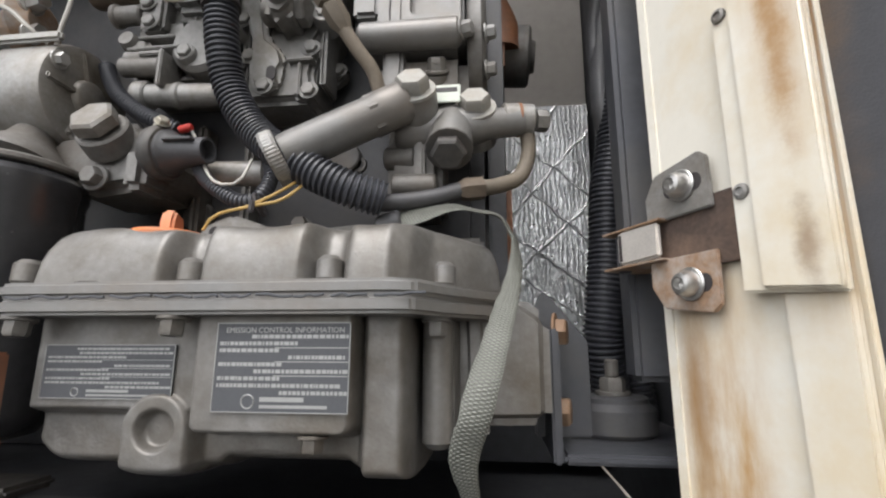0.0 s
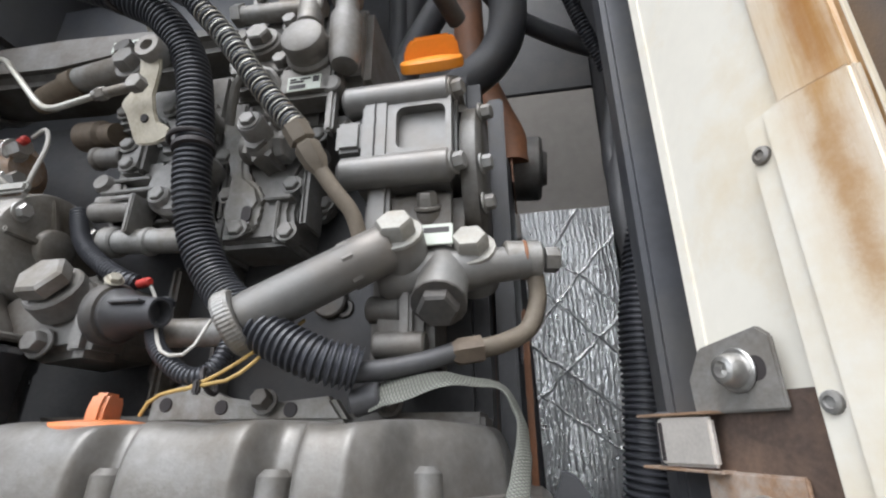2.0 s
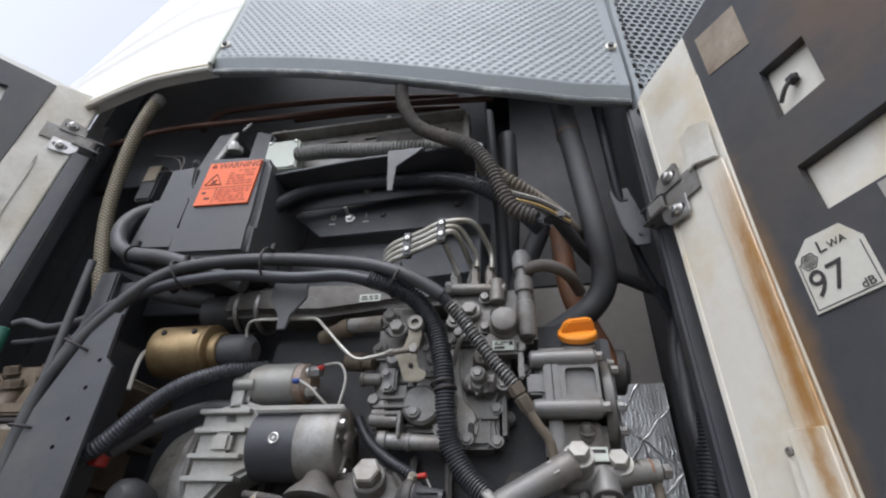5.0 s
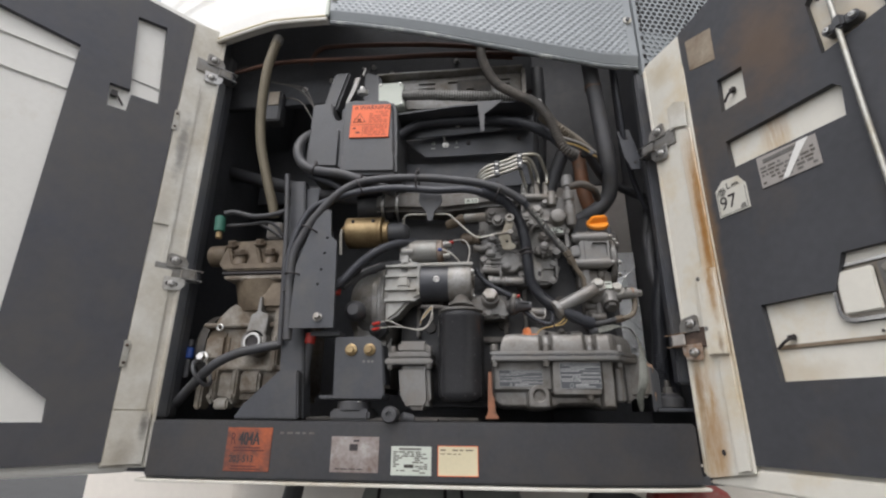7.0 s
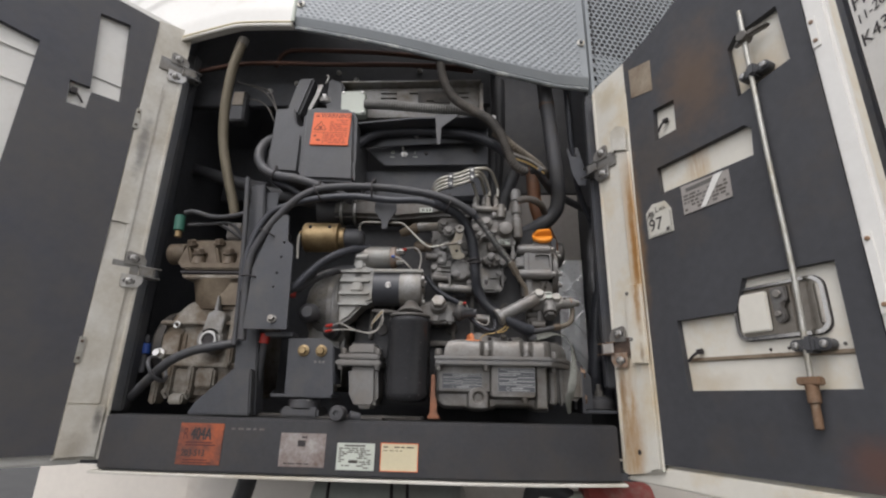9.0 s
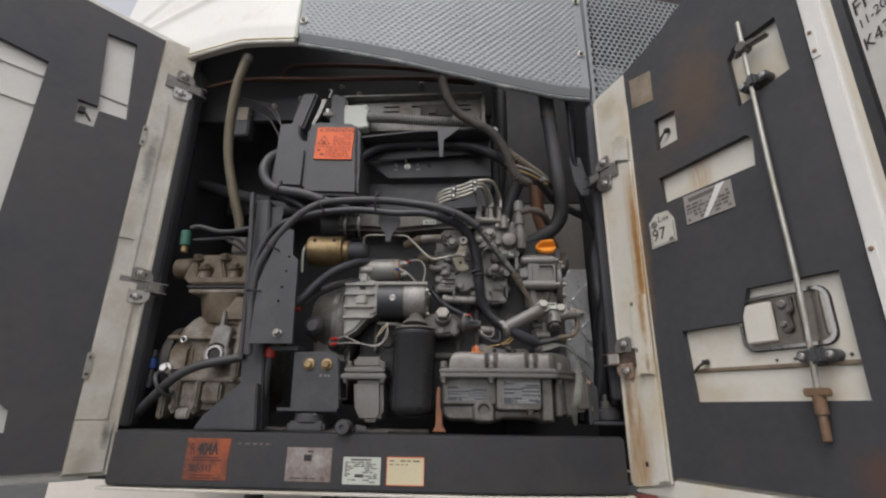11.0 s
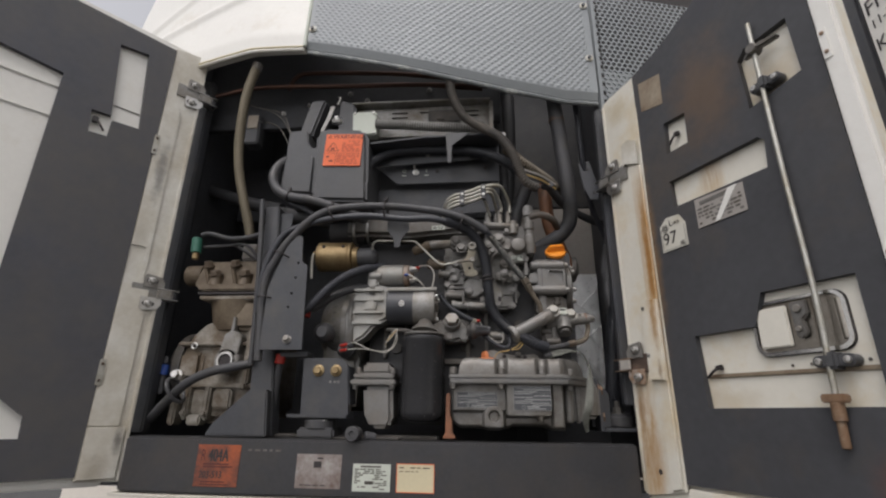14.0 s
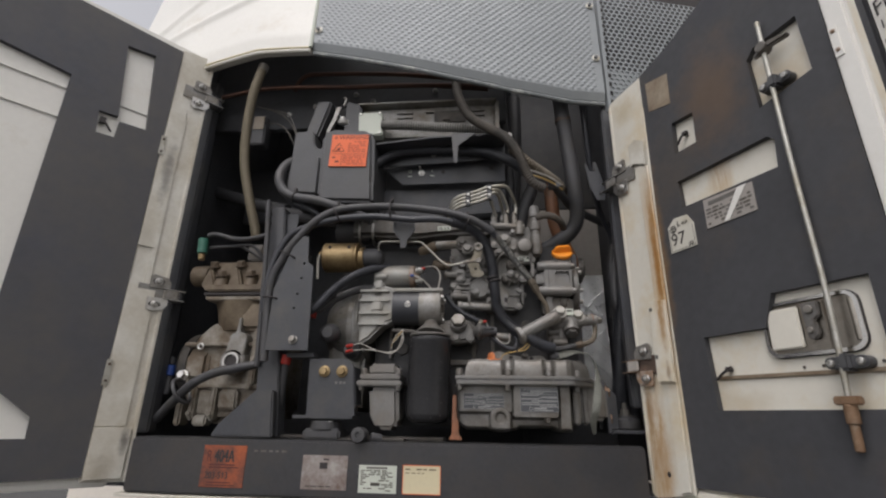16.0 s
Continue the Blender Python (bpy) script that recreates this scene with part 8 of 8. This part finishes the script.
bm = BM()
t = bmesh.new()
rows = []
for i in range(221):
    x = 0.1625 + 0.2410 * i / 220
    row = []
    for k in range(91):
        z0 = case_low(x)
        z = z0 + (1.6395 - z0) * (k / 90) ** 1.15
        e = max(1 - min((x - 0.1625) / 0.010, 1.0), 1 - min((z - z0) / 0.010, 1.0), 1 - min((0.4035 - x) / 0.008, 1.0))
        y = 0.0385 - 0.0115 * pad(x, z, 0.1640, 0.2815, 1.5835, 1.66, 0.006, 0.006)
        y = min(y, 0.0385 - 0.0245 * pad(x, z, 0.2800, 0.3740, 1.5735, 1.68, 0.007, 0.0055))
        y = min(y, 0.0395 - 0.0150 * pad(x, z, 0.3748, 0.4040, 1.50, 1.70, 0.004, 0.008))
        y = min(y, 0.0385 - 0.0150 * pad(x, z, 0.2327, 0.2767, 1.530, 1.5965, 0.0215, 0.007))
        hole = min(1.0, max(0.0, (0.0125 - math.hypot(x - 0.2547, z - 1.574)) / 0.0035))
        y += 0.0075 * hole * hole * (3 - 2 * hole)
        y += 0.045 * (1 - max(0.0, 1 - e ** 2.4) ** 0.5) + 0.0004 * noise.noise((x * 90, z * 90, 2))
        row.append(t.verts.new((x, y, z)))
    rows.append(row)
for a, b in zip(rows, rows[1:]):
    for k in range(90):
        t.faces.new((a[k], a[k + 1], b[k + 1], b[k]))
rim = [r[0] for r in rows]
back = [t.verts.new((v.co.x, 0.12, v.co.z)) for v in rim]
for i in range(220):
    t.faces.new((rim[i], rim[i + 1], back[i + 1], back[i]))
for row in (rows[0], rows[-1]):
    back = [t.verts.new((v.co.x, 0.12, v.co.z)) for v in row]
    for k in range(90):
        t.faces.new((row[k], row[k + 1], back[k + 1], back[k]))
put(bm, t)
part("case", bm, "lid", rcv, "cast case with plate pads, drain boss and corner pillar", 60)
bm = BM()
prism(bm, [(0.413, 1.570), (0.483, 1.572), (0.486, 1.580), (0.486, 1.641), (0.466, 1.657), (0.413, 1.657)], 0.080, 0.20, 0.008, segs=3)
end_case = part("end_case", bm, "lid", rcv)
bm = BM()
cyl(bm, (0.4145, 0.058, 1.562), (0.4145, 0.058, 1.640), 0.0095, edge=0.004)
prism_xy(bm, [(0.405, 0.058), (0.424, 0.058), (0.428, 0.09), (0.405, 0.09)], 1.566, 1.640, 0.003)
part("bolt_column", bm, "lid", rcv)
bm = BM()
prism(bm, [(0.428, 1.652), (0.445, 1.655), (0.445, 1.562), (0.430, 1.562)], 0.074, 0.10, 0.005, segs=3)
part("end_rib", bm, "lid", rcv)
bolts(rcv, [(0.1705, 0.012, 1.6380), (0.270, 0.010, 1.6380), (0.4155, 0.043, 1.6380)], (0, -0.1, -1), 0.0068, 0.011, "lid")
bolts(rcv, [(0.3505, 0.022, 1.574)], (0, -0.1, -1), 0.0065, 0.009, "lid")


def etched(x0, x1, z0, z1, y, seed, title):
    bm = BM()
    box(bm, x0, x1, y - 0.0008, y + 0.0006, z0, z1, 0.0002)
    p = part("etched_plate", bm, "plateink", rcv, "dark etched metal data plate")
    bm = BM()
    w, h = x1 - x0, z1 - z0
    rnd = random.Random(seed)
    for k, (a, b) in enumerate(((0.25, 0.95), (0.27, 0.97), (0.03, 0.62), (0.03, 0.45), (0.55, 0.97), (0.03, 0.5), (0.30, 0.95), (0.03, 0.5), (0.03, 0.9), (0.5, 0.97))):
        if title and k == 0:
            continue
        z = z1 - h * (0.08 + 0.078 * k)
        x = x0 + a * w
        while x < x0 + b * w:
            l = rnd.uniform(0.0008, 0.0032)
            box(bm, x, min(x + l, x1 - 0.001), y - 0.0011, y - 0.0008, z - h * 0.022, z + h * 0.020, 0)
            x += l + rnd.uniform(0.0004, 0.0008)
        if k in (2, 4, 6):
            box(bm, x0 + 0.45 * w, x1 - 0.001, y - 0.0011, y - 0.0008, z - h * 0.055, z - h * 0.045, 0)
    ring(bm, (x0 + 0.27 * w, y - 0.0008, z0 + h * 0.12), (0, 1, 0), h * 0.075, 0.0004, 14)
    box(bm, x0 + 0.36 * w, x0 + 0.68 * w, y - 0.0011, y - 0.0008, z0 + 0.12 * h, z0 + 0.17 * h, 0)
    box(bm, x0 + 0.36 * w, x0 + 0.85 * w, y - 0.0011, y - 0.0008, z0 + 0.05 * h, z0 + 0.085 * h, 0)
    for a, b, c, d in ((x0, x1, z1 - 0.0005, z1), (x0, x1, z0, z0 + 0.0005), (x0, x0 + 0.0005, z0, z1), (x1 - 0.0005, x1, z0, z1)):
        box(bm, a, b, y - 0.0011, y - 0.0008, c, d, 0)
    part("etching", bm, "plate", p)
    if title:
        words("text", "EMISSION CONTROL INFORMATION", h * 0.088, facing(x0 + 0.07 * w, y - 0.0011, z1 - h * 0.115), "plate", p, 0.98, 0.0001)


etched(0.1775, 0.2625, 1.591, 1.6225, 0.0262, 21, False)
etched(0.2955, 0.3725, 1.5865, 1.6345, 0.0132, 22, True)

sc = thing("cast_elbow", (0.0, 0.05, 1.555), "small grey cast cover beside the oil filter", "cover", off=(0.006, 0.003, -0.003))
bm = BM()
prism(bm, [(-0.030, 1.643), (0.036, 1.643), (0.040, 1.570), (0.030, 1.556), (-0.008, 1.556), (-0.024, 1.585)], 0.010, 0.09, 0.012, segs=4)
part("body", bm, "cover", sc)
bm = BM()
box(bm, -0.056, 0.044, 0.0, 0.09, 1.645, 1.657, 0.003)
box(bm, -0.050, 0.040, 0.004, 0.09, 1.659, 1.671, 0.003)
box(bm, -0.030, 0.032, 0.006, 0.08, 1.668, 1.693, 0.006)
part("flange", bm, "cover", sc)
bolts(sc, [(-0.046, 0.01, 1.644), (0.036, 0.008, 1.644)], (0, 0, -1), 0.006, 0.008, "cover")
bolts(sc, [(-0.040, 0.012, 1.671), (0.036, 0.012, 1.671)], (0, -0.2, 1), 0.006, 0.012, "cover")

# ---- bracket with brass plugs, pedestal, bumper, strut ----
bp = thing("front_bracket", (-0.11, 0.0, 1.57), "black steel bracket with two brass plugs", "bracket", off=(0.003, 0.007, 0.002))
bm = BM()
prism(bm, [(-0.160, 1.696), (-0.078, 1.697), (-0.060, 1.685), (-0.052, 1.600), (-0.050, 1.578), (-0.156, 1.576)], -0.008, -0.003, 0.001)
box(bm, -0.180, -0.050, -0.022, 0.04, 1.571, 1.578, 0.0015)
prism(bm, [(-0.066, 1.68), (-0.058, 1.68), (-0.050, 1.60), (-0.058, 1.60)], -0.003, 0.05, 0.001)
part("plate", bm, "black", bp)
for x in (-0.1235, -0.084):
    bm = BM()
    lathe(bm, (x, -0.008, 1.669), (x, -0.022, 1.669), [(0.0125, 0), (0.0125, 0.003), (0.0105, 0.004)], 24)
    hexbolt(bm, (x, -0.011, 1.669), (0, -1, 0), 0.0085, 0.009, False)
    part("brass_plug", bm, "brass", bp)
bm = BM()
for x in (-0.098, -0.088, -0.080):
    box(bm, x, x + 0.005, -0.0085, -0.0081, 1.643, 1.648, 0)
part("paint_mark", bm, "greyrib", bp)
pd = thing("engine_mount", (-0.11, 0.0, 1.533), "dark rubber engine mount on the sill", "mount", off=(0.004, 0.005, -0.002))
bm = BM()
box(bm, -0.156, -0.076, -0.02, 0.05, 1.534, 1.556, 0.005)
cyl(bm, (-0.116, 0.01, 1.553), (-0.116, 0.01, 1.571), 0.033)
part("block", bm, "rubber", pd)
bolts(pd, [(-0.10, -0.012, 1.571)], (0, 0, -1), 0.005, 0.008)
bmpr = thing("round_bumper", (-0.03, -0.045, 1.52), "small round black rubber stop on the sill", "bumper", off=(0.005, 0.008, -0.001))
bm = BM()
lathe(bm, (-0.030, 0.0, 1.545), (-0.030, -0.06, 1.545), [(0.010, 0), (0.014, 0.02), (0.0155, 0.050), (0.0135, 0.055), (0.006, 0.0555), (0.005, 0.052)], 24)
cyl(bm, (-0.012, -0.02, 1.540), (0.008, -0.01, 1.536), 0.010)
part("stop", bm, "rubber", bmpr)
bm = BM()
box(bm, -0.045, 0.015, -0.02, 0.02, 1.5335, 1.536, 0.001)
part("foot", bm, "black", bmpr)
os_ = thing("support_strut", (0.165, 0.0, 1.533), "rust-orange steel strut beside the cover", "strut", off=(0.005, -0.007, 0.003))
bm = BM()
prism(bm, [(0.1585, 1.622), (0.1655, 1.622), (0.1665, 1.578), (0.170, 1.572), (0.171, 1.545), (0.178, 1.537), (0.178, 1.534), (0.151, 1.534), (0.151, 1.537), (0.157, 1.545), (0.157, 1.575)], -0.012, 0.0, 0.002)
part("strut", bm, "strut", os_)
bm = BM()
box(bm, -0.30, 0.14, 0.02, 0.06, 1.5335, 1.541, 0.003)
box(bm, -0.10, 0.06, -0.015, 0.02, 1.5335, 1.538, 0.002)
single("base_strip", bm, "dusty", "dusty steel strip along the sill top", "strip", off=(0.004, 0.007, -0.002))
mt = thing("engine_mount", (0.555, 0.17, 1.55), "engine mount with rubber disc, stud and steel bracket", "mount", off=(-0.001, 0.001, 0.001))
bm = BM()
box(bm, 0.4945, 0.501, 0.07, 0.24, 1.552, 1.640, 0.0015)
prism(bm, [(0.487, 1.655), (0.4945, 1.672), (0.502, 1.668), (0.530, 1.632), (0.530, 1.560), (0.487, 1.560)], 0.125, 0.131, 0.0015)
box(bm, 0.5015, 0.612, 0.07, 0.24, 1.552, 1.559, 0.0022)
part("bracket", bm, "black", mt)
bm = BM()
lathe(bm, (0.552, 0.150, 1.5595), (0.552, 0.150, 1.60), [(0.030, 0), (0.0325, 0.003), (0.0325, 0.020), (0.027, 0.025), (0.027, 0.0285), (0.024, 0.030)], 32)
part("rubber_disc", bm, "rubber", mt)
bm = BM()
hexbolt(bm, (0.552, 0.150, 1.5895), (0, 0, 1), 0.0105, 0.014)
cyl(bm, (0.552, 0.150, 1.603), (0.552, 0.150, 1.618), 0.0055)
part("stud", bm, "engine", mt)
bolts(mt, [(0.501, 0.10, 1.6385), (0.501, 0.10, 1.582)], (1, -0.25, 0), 0.0105, 0.010, "rodrust")

bm = BM()
sweep(bm, [(0.385, 0.062, 1.708), (0.405, 0.060, 1.713), (0.430, 0.060, 1.717), (0.456, 0.070, 1.714), (0.469, 0.066, 1.697), (0.468, 0.040, 1.669), (0.459, 0.006, 1.637), (0.451, -0.016, 1.611), (0.445, -0.022, 1.590), (0.440, -0.018, 1.572), (0.442, -0.010, 1.556), (0.4435, -0.006, 1.549)], 0.008, 16, 0.003, flat=(0.0072, 0.0013), side=[(0, 0.5, 0.85), (0, 0.75, 0.65), (0, 1, 0.4), (0.1, 1, 0.2), (0.5, 0.8, 0), (0.85, 0.4, 0), (1, 0.1, 0), (1, 0, 0), (1, 0.1, 0), (1, 0.3, 0), (1, 0.2, 0)], fray=[1.2, 1.55, 1.2, 0.9, 0.7, 0.7, 0.8, 0.95, 1.05, 1.1, 1.0, 0.45])
gs = single("ground_strap", bm, "braid", "flat grey braided earth strap", "strap", off=(0.002, -0.013, 0.005))
bm = BM()
cyl(bm, (0.375, 0.063, 1.705), (0.392, 0.062, 1.710), 0.008)
part("lug", bm, "rubber", gs)
